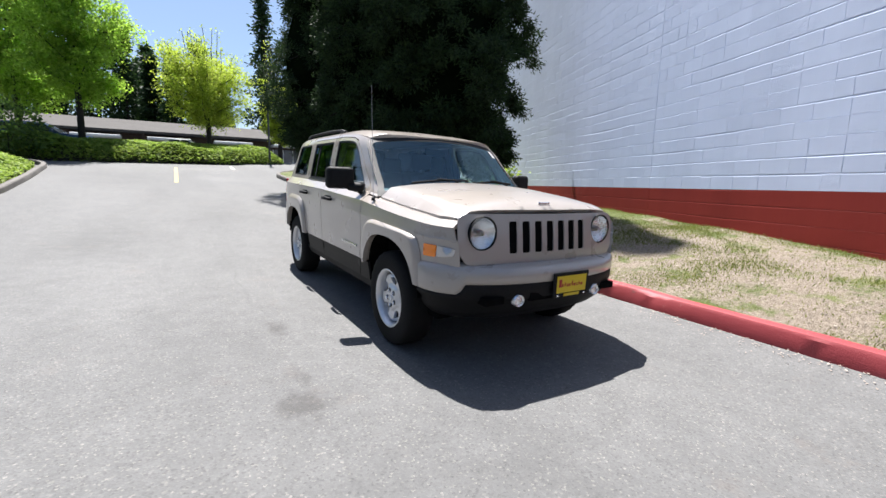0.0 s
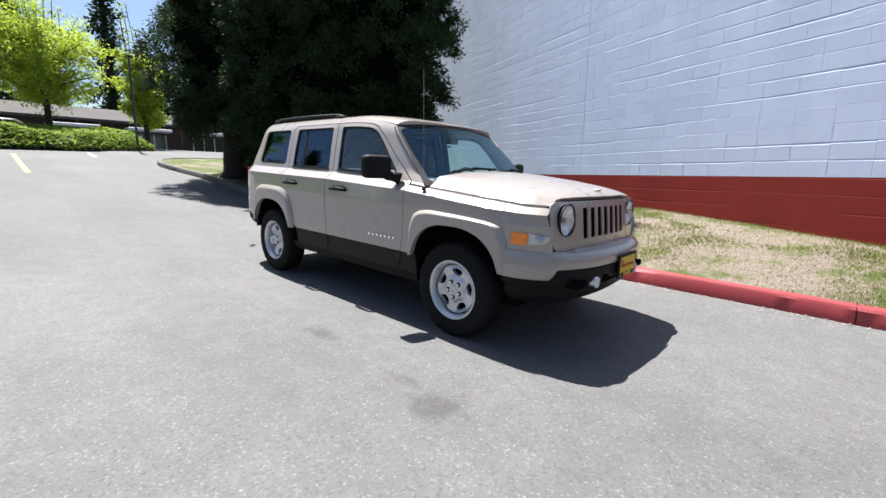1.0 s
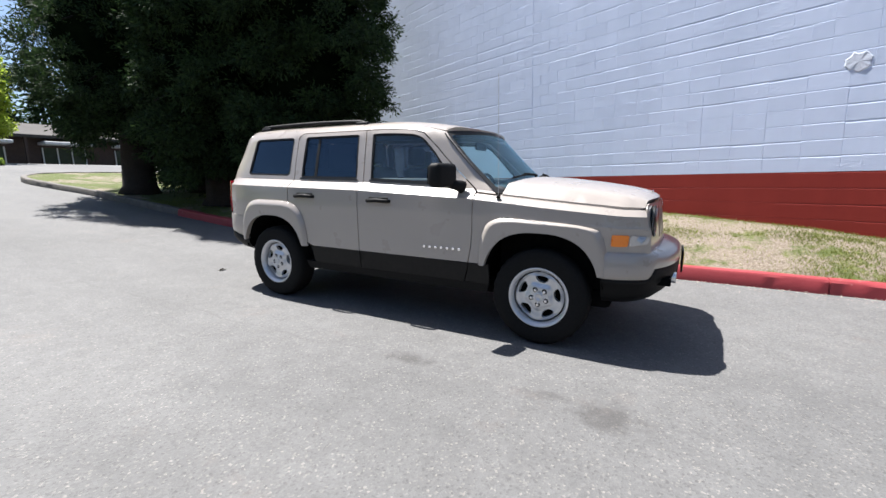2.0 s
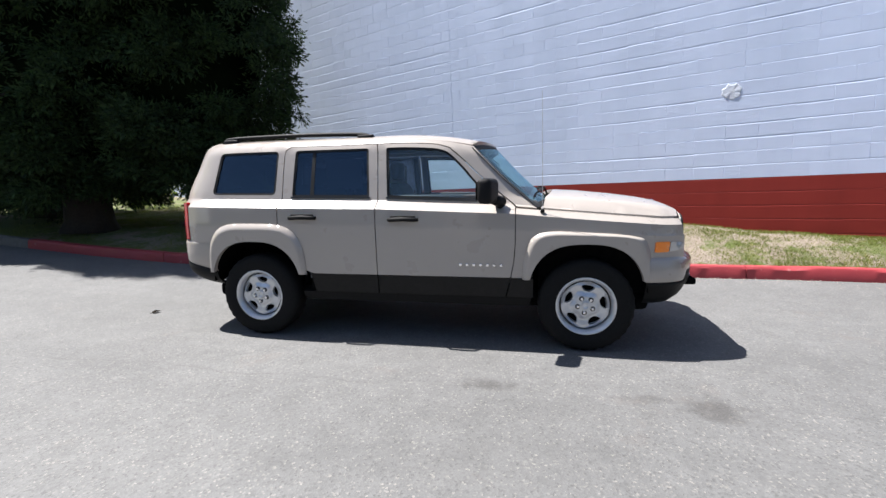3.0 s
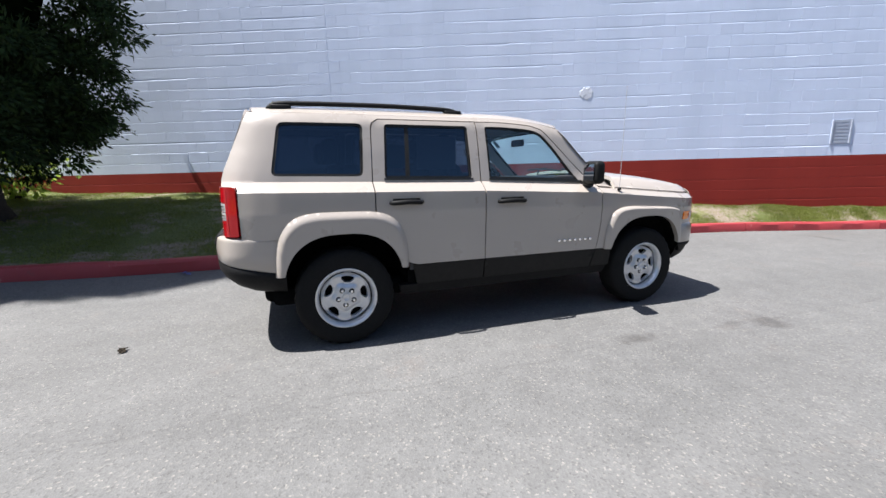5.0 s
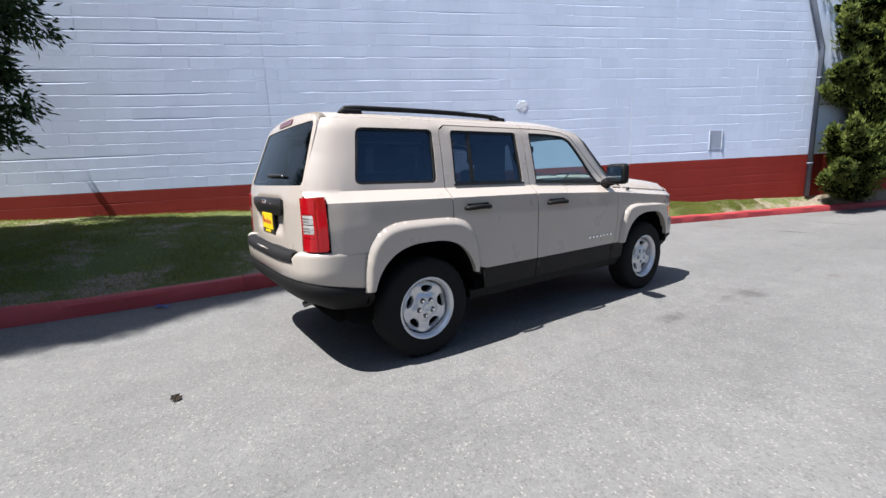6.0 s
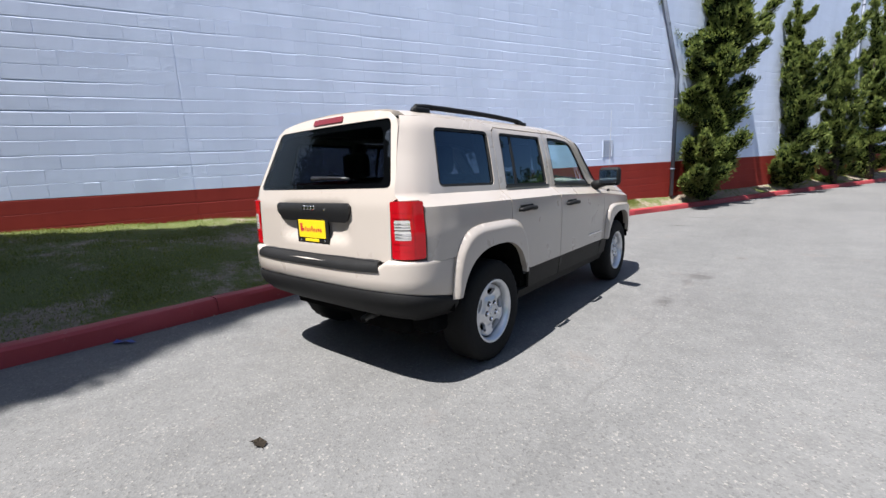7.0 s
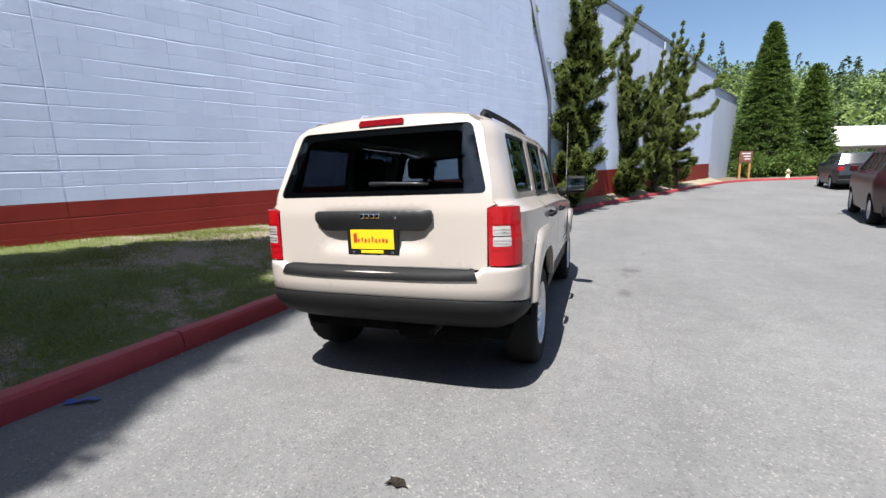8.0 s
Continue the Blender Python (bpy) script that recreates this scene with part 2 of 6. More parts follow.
M_ASPHALT = asphalt_material()
M_LAWN = grass_ground_material()
M_WALL = wall_material("pale blue grey block paint", (0.515, 0.585, 0.73), (0.585, 0.655, 0.81), 0.035)
M_JOINT = plain("painted mortar", (0.515, 0.585, 0.73), (0.585, 0.655, 0.81), 8, 0.8, 0.3)
M_RED = wall_material("brick red block paint", (0.185, 0.0175, 0.0125), (0.228, 0.024, 0.0165), 0.012, 0.05)
M_REDJOINT = plain("red mortar", (0.20, 0.02, 0.014), (0.25, 0.028, 0.019), 8, 0.8, 0.3)
M_KERB = kerb_material()
M_KERBGREY = plain("bare kerb concrete", (0.078, 0.070, 0.062), (0.140, 0.126, 0.112), 9, 0.85, 0.4)
M_BARK = plain("grey brown bark", (0.016, 0.0125, 0.010), (0.042, 0.032, 0.025), 30, 0.95, 1.0)
M_CEDAR = leaf_material("cedar foliage", (0.010, 0.022, 0.009), (0.044, 0.078, 0.025), 0.25, 0.7)
# Near black for cores inside conifers and junipers, in place of inner shade.
M_CROWNSHADE = plain("near black crown shade", (0.002, 0.004, 0.002), (0.006, 0.010, 0.004), 3, 1.0, 0.8, Specular_IOR_Level=0.0)
M_JUNIPER = leaf_material("juniper foliage", (0.045, 0.075, 0.018), (0.21, 0.245, 0.062), 0.35)
M_LIME = leaf_material("young lime leaves", (0.2754, 0.3672, 0.0358), (0.4488, 0.5304, 0.0816), 0.6)
M_MAPLE = leaf_material("maple leaves", (0.23, 0.385, 0.045), (0.42, 0.60, 0.09), 0.68)
M_IVY = leaf_material("ivy leaves", (0.1445, 0.238, 0.0298), (0.323, 0.408, 0.085), 0.5)
M_FAR = leaf_material("distant foliage", (0.012, 0.03, 0.014), (0.045, 0.085, 0.022), 0.3)
M_FARLIGHT = leaf_material("distant light foliage", (0.05, 0.10, 0.02), (0.13, 0.20, 0.04), 0.35)
M_THUJA = leaf_material("arborvitae foliage", (0.0419, 0.0795, 0.0134), (0.0921, 0.1381, 0.0285), 0.3)
M_WOODS = leaf_material("hillside firs", (0.0335, 0.0595, 0.0253), (0.0707, 0.1042, 0.0409), 0.3)
M_WOODSLIGHT = leaf_material("hillside broadleaf trees", (0.1023, 0.1535, 0.0465), (0.2046, 0.2697, 0.079), 0.35)

# ---------------------------------------------------------------- ground
def axis_lines(lo, hi, step, far):
    v = list(np.arange(lo, hi + 1e-6, step))
    d, left, right = step, [], []
    a, b = lo, hi
    while b < far:
        d *= 1.35
        a, b = a - d, b + d
        left.append(a)
        right.append(b)
    return left[::-1] + v + right


gx, gy = axis_lines(-22, 14, 0.5, 900), axis_lines(-40, 28, 0.5, 900)
gv = [(x, y, ground_z(x, y)) for y in gy for x in gx]
nx = len(gx)
gf = [(j * nx + i, j * nx + i + 1, (j + 1) * nx + i + 1, (j + 1) * nx + i) for j in range(len(gy) - 1) for i in range(nx - 1)]
ground = solid("ground", gv, gf, M_ASPHALT, smooth=True)
tagged(ground, "worn grey asphalt with pale stone chips and stains", "asphalt", kind="structure")

# ---------------------------------------------------------------- kerb and lawn
KERB = spline([(12, 17.6), (8, 17.6), (4.6, 17.4), (2.9, 16.9), (2.0, 16.0), (1.65, 14.8), (1.7, 13.2), (1.85, 11.4), (1.82, 9.0), (1.76, 6.0), (1.72, 2.0), (1.70, -2.0), (1.68, -4.2),
               (1.55, -5.9), (1.0, -8.3), (-0.15, -11.3), (-2.2, -16.1), (-5.0, -21.8), (-8.0, -28.0), (-10.2, -31.6), (-13.0, -33.4), (-20.0, -34.3), (-40.0, -35.5)], 0.1)
WALL_A, WALL_DIR = Vector((5.05, 0.0)), Vector((-0.3842, -0.9233))


def wall_x(y):
    return 0.4161 * y + 5.05


def wall_base(y):
    return interp(y, [-40, -10.9, -8, -5.3, -2.7, -1.2, 2, 6, 12, 18], [0.08, 0.1, 0.17, 0.27, 0.48, 0.57, 0.68, 0.78, 1.25, 1.6])


KY = np.array([p[1] for p in KERB[::-1]])
KX = np.array([p[0] for p in KERB[::-1]])


def kerb_x(y):
    i = (KY > -31) & (KY < 15)
    return float(np.interp(y, KY[i], KX[i]))


def lawn_z(x, y):
    g = ground_z(x, y)
    a, b = kerb_x(y) + 0.15, wall_x(y)
    if y > 12:
        f = interp(y, [12, 16], [1, 0])
    else:
        f = 1
    t = min(1, max(0, (x - a) / max(0.3, b - a)))
    hump = 0.10 * math.sin(math.pi * min(1, t)) * interp(y, [-8, -4, 6, 11], [0, 1, 1, 0])
    bumps = 0.03 * noise.noise(Vector((x * 1.3, y * 1.3, 0))) * min(1, 6 * t + 0.1)
    return max(g + 0.125, g + 0.125 + (wall_base(y) - g - 0.125) * t * f + hump * f + bumps)


def kerb_stone(name, pts, material, label="", parent=None, thin=0.0):
    prof = [(-0.01, -0.25), (0.0, 0.0), (0.012, 0.115), (0.03, 0.14), (0.06, 0.148), (0.15, 0.142), (0.165, 0.12), (0.17, -0.25)]
    verts, faces = [], []
    for i, p in enumerate(pts):
        a, b = pts[max(i - 1, 0)], pts[min(i + 1, len(pts) - 1)]
        d = (b - a) / np.linalg.norm(b - a)
        out = np.array([-d[1], d[0]])
        for k, (u, v) in enumerate(prof):
            w = 0.006 * noise.noise(Vector((p[0] * 3, p[1] * 3, k * 0.7)))
            chip = max(0.0, noise.noise(Vector((p[0] * 2.1, p[1] * 2.1, 4.0))) - 0.22) * max(0.0, 0.4 + noise.noise(Vector((p[0] * 9, p[1] * 9, 1.0)))) * (0.0, 0.0, 0.05, 0.075, 0.04, 0.0, 0.0, 0.0)[k]
            q = p + out * (u + w + chip + (thin if k < 4 else 0))
            verts.append((q[0], q[1], ground_z(*p) + v - thin - 0.7 * chip + (0.008 * noise.noise(Vector((p[0] * 2, p[1] * 2, 9))) if v > 0 else 0)))
    n = len(prof)
    for i in range(len(pts) - 1):
        for k in range(n - 1):
            faces.append((i * n + k, i * n + k + 1, (i + 1) * n + k + 1, (i + 1) * n + k))
    faces.append(tuple(range(n)))
    faces.append(tuple(range(len(pts) * n - 1, (len(pts) - 1) * n - 1, -1)))
    ob = solid(name, verts, faces, material, parent, smooth=True)
    ob.data.set_sharp_from_angle(angle=radians(30))
    return tagged(ob, label, "kerb", kind="structure") if label else ob


red_from = next(i for i, p in enumerate(KERB) if p[1] < 7.6 and p[0] < 3)
kerb_red = kerb_stone("kerb_red", KERB[red_from:], M_KERB, "red-painted concrete kerb in cast lengths, scuffed, beside the lawn", thin=0.012)
red_line = KERB[red_from:]
for i in range(0, len(red_line) - 27, 27):
    run = [p.copy() for p in red_line[i:i + 28]]
    d = (run[1] - run[0]) / np.linalg.norm(run[1] - run[0])
    run[0] = run[0] + d * 0.007
    e = (run[-2] - run[-1]) / np.linalg.norm(run[-2] - run[-1])
    run[-1] = run[-1] + e * 0.007
    kerb_stone("kerb_length", run, M_KERB, parent=kerb_red)
kerb_stone("kerb_grey", KERB[:red_from + 1], M_KERBGREY, "bare grey concrete kerb round the lawn's end")

lv, lf = [], []
LY = np.concatenate([np.arange(17.4, 13, -0.25), np.arange(13, -12, -0.2), np.arange(-12, -38, -0.6)])
for y in LY:
    if y > 14.8:
        i = [p for p in KERB if p[1] > 14.7]
        a = min((abs(p[1] - y), p[0]) for p in i if p[0] < 5)[1] + 0.1
    else:
        a = kerb_x(max(y, -30.5)) + 0.1
    b = max(wall_x(y) + 0.05, a + 0.2) if y < 12.2 else 12
    for k in range(25):
        x = a + (b - a) * k / 24
        lv.append((x, y, lawn_z(x, y)))
for j in range(len(LY) - 1):
    for k in range(24):
        lf.append((j * 25 + k, j * 25 + k + 1, (j + 1) * 25 + k + 1, (j + 1) * 25 + k))
lawn = solid("lawn", lv, lf, M_LAWN, smooth=True)
tagged(lawn, "patchy lawn with dry bare earth, sloping up to the wall", "lawn", kind="structure")

# ---------------------------------------------------------------- block wall
WALL_TOP, RED_TOP, COURSE, LENGTH = 7.52, 1.14, 0.2032, 0.4064
S0, S1 = -13.0, 36.0


def wall_point(s, depth, z):
    """s along the wall, depth out of its face."""
    n = Vector((-0.9233, 0.3842))
    p = WALL_A + WALL_DIR * s + n * depth
    return (p.x, p.y, z)


def wall_slab(name, s0, s1, z0, z1, d0, d1, material, label):
    verts = [wall_point(s, d, z) for z in (z0, z1) for d in (d0, d1) for s in (s0, s1)]
    faces = [(0, 1, 3, 2), (4, 6, 7, 5), (0, 4, 5, 1), (2, 3, 7, 6), (0, 2, 6, 4), (1, 5, 7, 3)]
    return tagged(solid(name, verts, faces, material), label, "wall", kind="structure")


wall_red = wall_slab("wall_base_red", S0, S1, -0.6, RED_TOP, -0.2, -0.002, M_REDJOINT, "brick-red painted concrete block base of the wall")
wall_blue = wall_slab("wall_blue", S0, S1, RED_TOP, WALL_TOP, -0.2, -0.002, M_JOINT, "pale blue-grey painted concrete block wall of a large building")

# ---------------------------------------------------------------- the parked car
def tan_paint():
    s = Nodes("light sandstone car paint")
    fl = s.ramp(s.noise(900, 2), [(0.3, 0.95), (0.7, 1.05)])
    dust = s.ramp(s.noise(3, 5), [(0.4, 0.0), (0.8, 0.12)])
    c = s.mix(dust, s.mix(1.0, (0.344, 0.305, 0.270), fl, "MULTIPLY"), (0.34, 0.30, 0.255))
    s.bump(s.noise(700, 2), 0.02, 0.001)
    return s.done(c, s.ramp(s.noise(5, 4), [(0.3, 0.26), (0.8, 0.36)]), 0.0, Coat_Weight=0.7, Coat_Roughness=0.06)


def glass_material(name, tint, gloss=(1.0, 1.0, 1.0), sheen=0.07):
    """A thin pane: what lies behind it, tinted, under a mirror sheen that grows at grazing angles."""
    s = Nodes(name)
    tr = s.n("ShaderNodeBsdfTransparent")
    tr.inputs[0].default_value = (*tint, 1)
    gl = s.n("ShaderNodeBsdfGlossy")
    gl.inputs["Roughness"].default_value = 0.01
    gl.inputs[0].default_value = (*gloss, 1)
    lw = s.n("ShaderNodeLayerWeight")
    lw.inputs[0].default_value = 0.5
    fr = s.math("ADD", s.math("MULTIPLY", s.math("POWER", lw.outputs["Facing"], 5.0), 0.8), sheen)
    mx = s.n("ShaderNodeMixShader")
    s.link(fr, mx.inputs[0])
    s.link(tr.outputs[0], mx.inputs[1])
    s.link(gl.outputs[0], mx.inputs[2])
    s.link(mx.outputs[0], s.out.inputs[0])
    return s.m


def tread_material():
    s = Nodes("tyre rubber")
    f = s.noise(60, 4)
    s.bump(f, 0.3, 0.004)
    return s.done(s.mix(f, (0.006, 0.006, 0.006), (0.014, 0.0135, 0.013)), 0.85, Specular_IOR_Level=0.15)


M_TAN = tan_paint()
M_BLACK = plain("textured black plastic", (0.0058, 0.0058, 0.0061), (0.0101, 0.0101, 0.0104), 60, 0.6, 0.15, Specular_IOR_Level=0.15)
M_TRIM = plain("satin black trim", (0.0085, 0.0085, 0.009), (0.013, 0.013, 0.0138), 80, 0.36, 0.04, Specular_IOR_Level=0.45)
M_DARKTRIM = plain("dark grey lower trim", (0.010, 0.0092, 0.0083), (0.016, 0.0145, 0.013), 30, 0.6, 0.08, Specular_IOR_Level=0.2)
M_SEAL = plain("black rubber seal", (0.008, 0.008, 0.008), (0.013, 0.013, 0.013), 40, 0.6, 0.0, Specular_IOR_Level=0.3)
M_VOID = plain("matt black liner", (0.004, 0.004, 0.004), (0.008, 0.008, 0.008), 20, 1.0, 0.0, Specular_IOR_Level=0.0)
M_TYRE = tread_material()
M_RIM = plain("bright silver painted steel", (0.528, 0.536, 0.552), (0.592, 0.6, 0.616), 30, 0.30, 0.02, metal=0.6)
M_CHROME = plain("chrome", (0.80, 0.81, 0.82), (0.86, 0.86, 0.87), 30, 0.06, 0.0, metal=1.0)
M_GLASS = glass_material("clear green car glass", (0.82, 0.92, 0.93), (0.85, 0.95, 1.0), 0.08)
M_SCREEN = glass_material("windscreen glass", (0.66, 0.85, 0.88), (0.55, 0.86, 1.0), 0.11)
M_LENS = glass_material("clear lamp lens", (0.93, 0.95, 0.96))
M_TINT = glass_material("dark privacy glass", (0.09, 0.105, 0.135), (0.55, 0.76, 1.0), 0.075)
M_REARGLASS = glass_material("rear privacy glass", (0.22, 0.24, 0.27), (0.8, 0.93, 1.0), 0.06)
M_REDLENS = plain("red lamp lens", (0.27, 0.0026, 0.0060), (0.33, 0.0040, 0.0090), 30, 0.18, 0.0, Coat_Weight=0.5, Coat_Roughness=0.03, Specular_IOR_Level=0.25)
M_CLEARLENS = plain("ribbed clear lens", (0.4464, 0.432, 0.4176), (0.54, 0.5328, 0.5256), 60, 0.15, 0.05, metal=0.4)
M_AMBER = plain("amber lens", (0.90, 0.20, 0.004), (0.95, 0.25, 0.008), 30, 0.15, 0.0, Coat_Weight=0.5)
M_REFLECTOR = plain("lamp reflector", (0.688, 0.712, 0.744), (0.752, 0.768, 0.784), 45, 0.16, 0.5, metal=0.9)
M_YELLOW = plain("yellow plate insert", (0.576, 0.4032, 0.0072), (0.612, 0.4392, 0.0144), 20, 0.4, 0.02)
M_PLATERED = plain("red plate print", (0.324, 0.0144, 0.0144), (0.36, 0.0216, 0.0216), 20, 0.5, 0.0)
M_SEAT = plain("dark grey seat cloth", (0.0252, 0.0259, 0.0288), (0.0432, 0.0432, 0.0475), 80, 0.9, 0.3)
M_CABIN = plain("grey cabin plastic", (0.036, 0.036, 0.0382), (0.054, 0.054, 0.0576), 40, 0.6, 0.1)
M_LINER = plain("grey headliner", (0.0504, 0.0518, 0.054), (0.072, 0.0734, 0.0756), 40, 0.9, 0.05)
M_STEEL = plain("dull exhaust steel", (0.22, 0.21, 0.2), (0.34, 0.33, 0.31), 30, 0.35, 0.1, metal=0.9)
M_MAST = plain("dull grey aerial wire", (0.30, 0.30, 0.31), (0.38, 0.38, 0.39), 30, 0.45, 0.0)
M_DARKRED = plain("dark red brake lamp lens", (0.10, 0.003, 0.006), (0.14, 0.004, 0.008), 30, 0.1, 0.0, Coat_Weight=1.0, Coat_Roughness=0.03)
M_PAPER = plain("white sticker paper", (0.4464, 0.4536, 0.4464), (0.5184, 0.5184, 0.5112), 20, 0.6, 0.0)


def inside(p, poly):
    x, y = p
    hit = False
    for (x0, y0), (x1, y1) in zip(poly, poly[1:] + poly[:1]):
        if (y0 > y) != (y1 > y) and x < (x1 - x0) * (y - y0) / (y1 - y0) + x0:
            hit = not hit
    return hit


def dense(poly, step, rows=()):
    out = []
    for (x0, y0), (x1, y1) in zip(poly, poly[1:] + poly[:1]):
        n = max(1, int(math.ceil(math.hypot(x1 - x0, y1 - y0) / step)))
        ts = {k / n for k in range(n)} | {(r - y0) / (y1 - y0) for r in rows if y0 != y1 and 0.001 < (r - y0) / (y1 - y0) < 0.999}
        ts = sorted(ts)
        last = -1
        for t in ts:
            if t - last > 1e-4:
                out.append((x0 + (x1 - x0) * t, y0 + (y1 - y0) * t))
            last = t
    return out


def rounded(poly, r, n=5):
    """A polygon with its corners rounded; r one radius or one for each corner."""
    out = []
    m = len(poly)
    for i, p in enumerate(poly):
        a, b, c = Vector(poly[i - 1]), Vector(p), Vector(poly[(i + 1) % m])
        ri = r[i] if hasattr(r, "__len__") else r
        ri = min(ri, (a - b).length * 0.48, (c - b).length * 0.48)
        if ri < 0.002:
            out.append(tuple(b))
            continue
        p0, p1 = b + (a - b).normalized() * ri, b + (c - b).normalized() * ri
        for k in range(n + 1):
            t = k / n
            q = p0 * (1 - t) ** 2 + b * 2 * t * (1 - t) + p1 * t * t
            out.append(tuple(q))
    return out


def grown(poly, d):
    """The polygon pushed outward by d (inward where negative)."""
    area = sum(x0 * y1 - x1 * y0 for (x0, y0), (x1, y1) in zip(poly, poly[1:] + poly[:1]))
    s = 1 if area > 0 else -1
    out = []
    for i, p in enumerate(poly):
        a, c = Vector(poly[i - 1]), Vector(poly[(i + 1) % len(poly)])
        t = (c - a).normalized()
        out.append((p[0] + t.y * d * s, p[1] - t.x * d * s))
    return out


def ellipse(cx, cy, a, b, n=2.0, t0=0.0, t1=360.0, k=40):
    out = []
    for i in range(k + 1):
        t = radians(t0 + (t1 - t0) * i / k)
        c, s = math.cos(t), math.sin(t)
        out.append((cx + a * math.copysign(abs(c) ** (2 / n), c), cy + b * math.copysign(abs(s) ** (2 / n), s)))
    return out[:-1] if t1 - t0 >= 360 else out


def sheet(outline, holes, surf, step=0.045, depth=0.02, lift=0.0, heart=0.8, rows=()):
    """Verts and faces of a pressed panel: a plane outline with holes laid on the surface surf(u, v), its edges turned inward by depth."""
    loops = [dense(l, step, rows) for l in [outline] + holes]
    pts, edges = [], []
    for l in loops:
        n = len(pts)
        pts += l
        edges += [(n + i, n + (i + 1) % len(l)) for i in range(len(l))]
    rim = np.array(pts)
    us, vs = [p[0] for p in outline], [p[1] for p in outline]
    for r in rows:
        last = None
        for u in np.arange(min(us), max(us), step * 0.7):
            ok = inside((u, r), outline) and not any(inside((u, r), h) for h in holes) and np.min(np.hypot(rim[:, 0] - u, rim[:, 1] - r)) > 0.25 * step
            if ok:
                pts.append((float(u), float(r)))
                if last is not None:
                    edges.append((last, len(pts) - 1))
                last = len(pts) - 1
            else:
                last = None
    for i, u in enumerate(np.arange(min(us) + step / 2, max(us), step)):
        for v in np.arange(min(vs) + step * (0.25 + 0.5 * (i % 2)), max(vs), step):
            if inside((u, v), outline) and not any(inside((u, v), h) for h in holes):
                if np.min(np.hypot(rim[:, 0] - u, rim[:, 1] - v)) > 0.5 * step and all(abs(v - r) > 0.35 * step for r in rows):
                    pts.append((float(u), float(v)))
    vo, eo, fo, *_ = delaunay_2d_cdt([Vector(p) for p in pts], edges, [], 0, 1e-6)
    faces = []
    for f in fo:
        c = (sum(vo[i].x for i in f) / len(f), sum(vo[i].y for i in f) / len(f))
        if inside(c, outline) and not any(inside(c, h) for h in holes):
            faces.append(tuple(f))
    e = 0.002

    def normal(u, v):
        a = Vector(surf(u + e, v)) - Vector(surf(u - e, v))
        b = Vector(surf(u, v + e)) - Vector(surf(u, v - e))
        return a.cross(b).normalized()

    top = [Vector(surf(p.x, p.y)) for p in vo]
    nor = [normal(p.x, p.y) for p in vo]
    mid = Vector((0, 0, heart))
    if sum(n.dot(p - mid) for n, p in zip(nor, top)) < 0:
        nor = [-n for n in nor]
    turned = sum((top[f[1]] - top[f[0]]).cross(top[f[2]] - top[f[0]]).dot(nor[f[0]]) for f in faces) < 0
    if turned:
        faces = [tuple(reversed(f)) for f in faces]
    verts = [p + n * lift for p, n in zip(top, nor)]
    count = {}
    for f in faces:
        for a, b in zip(f, f[1:] + f[:1]):
            count[(a, b)] = count.get((a, b), 0) + 1
    if depth:
        for a, b in list(count):
            if (b, a) not in count:
                n = len(verts)
                verts += [verts[a].copy(), verts[b].copy(), verts[b] - nor[b] * depth, verts[a] - nor[a] * depth]
                faces.append((n + 1, n, n + 3, n + 2))
    return verts, faces


def flip(verts, faces):
    """The mirror image across the car's middle."""
    return [(-v[0], v[1], v[2]) for v in verts], [tuple(reversed(f)) for f in faces]


SHOULDER = (0.93, 0.955, 1.046, 1.062, 1.078, 1.114, 1.128, 1.142, 1.18)
# Half widths by height of the body's side, with a crease at each edge of the shoulder, and how it draws in towards nose and tail.
QZ = np.array([0.25, 0.30, 0.38, 0.50, 0.56, 0.80, 0.93, 0.955, 1.055, 1.062, 1.128, 1.35, 1.54, 1.585, 1.60, 1.63, 1.75])
QW = np.array([0.780, 0.800, 0.835, 0.852, 0.862, 0.871, 0.875, 0.873, 0.868, 0.8672, 0.780, 0.742, 0.702, 0.679, 0.663, 0.612, 0.58])


def rear_y(z):
    return interp(z, [0.3, 0.8, 1.10, 1.20, 1.60, 1.7], [2.06, 2.06, 2.05, 2.03, 1.875, 1.83])


def half_width(y, zp):
    yr = y + 2.05 - rear_y(zp)
    front = interp(-y, [1.25, 1.5, 1.7, 1.82, 1.92, 1.98, 2.02], [0, 0.006, 0.026, 0.052, 0.092, 0.135, 0.19])
    rear = interp(yr, [1.3, 1.72, 1.86, 1.95, 2.01, 2.05, 2.1], [0, 0.008, 0.022, 0.042, 0.072, 0.104, 0.18]) * interp(zp, [1.13, 1.3, 1.5], [1, 0.8, 0.75])
    screen = 0.03 * min(1, max(0, (-y - 0.3) / 0.6)) * min(1, max(0, (zp - 1.12) / 0.1))
    full = 0.028 * ramp01((y - 1.6) / 0.36) * interp(zp, [1.07, 1.128, 1.36], [0, 1, 0])
    return float(np.interp(zp, QZ, QW)) + full - front - rear - screen


def belt(y):
    return interp(y, [-2.0, -1.82, -1.3, -0.8, 0.26, 1.08, 1.94], [-0.130, -0.125, -0.085, -0.042, 0.0, 0.012, 0.026])


def lift_roof(y):
    return -0.066 * max(0, (0.15 - y) / 0.65) ** 2 - 0.004 * max(0, (y - 1.2) / 0.65) ** 2


def body_z(y, zp):
    f = interp(zp, [0.84, 1.0, 1.16, 1.5], [0, 1, 1, 0])
    g = interp(zp, [1.15, 1.58], [0, 1])
    return zp + belt(y) * f + lift_roof(y) * g


def side(y, zp):
    return (-half_width(y, zp), y, body_z(y, zp))


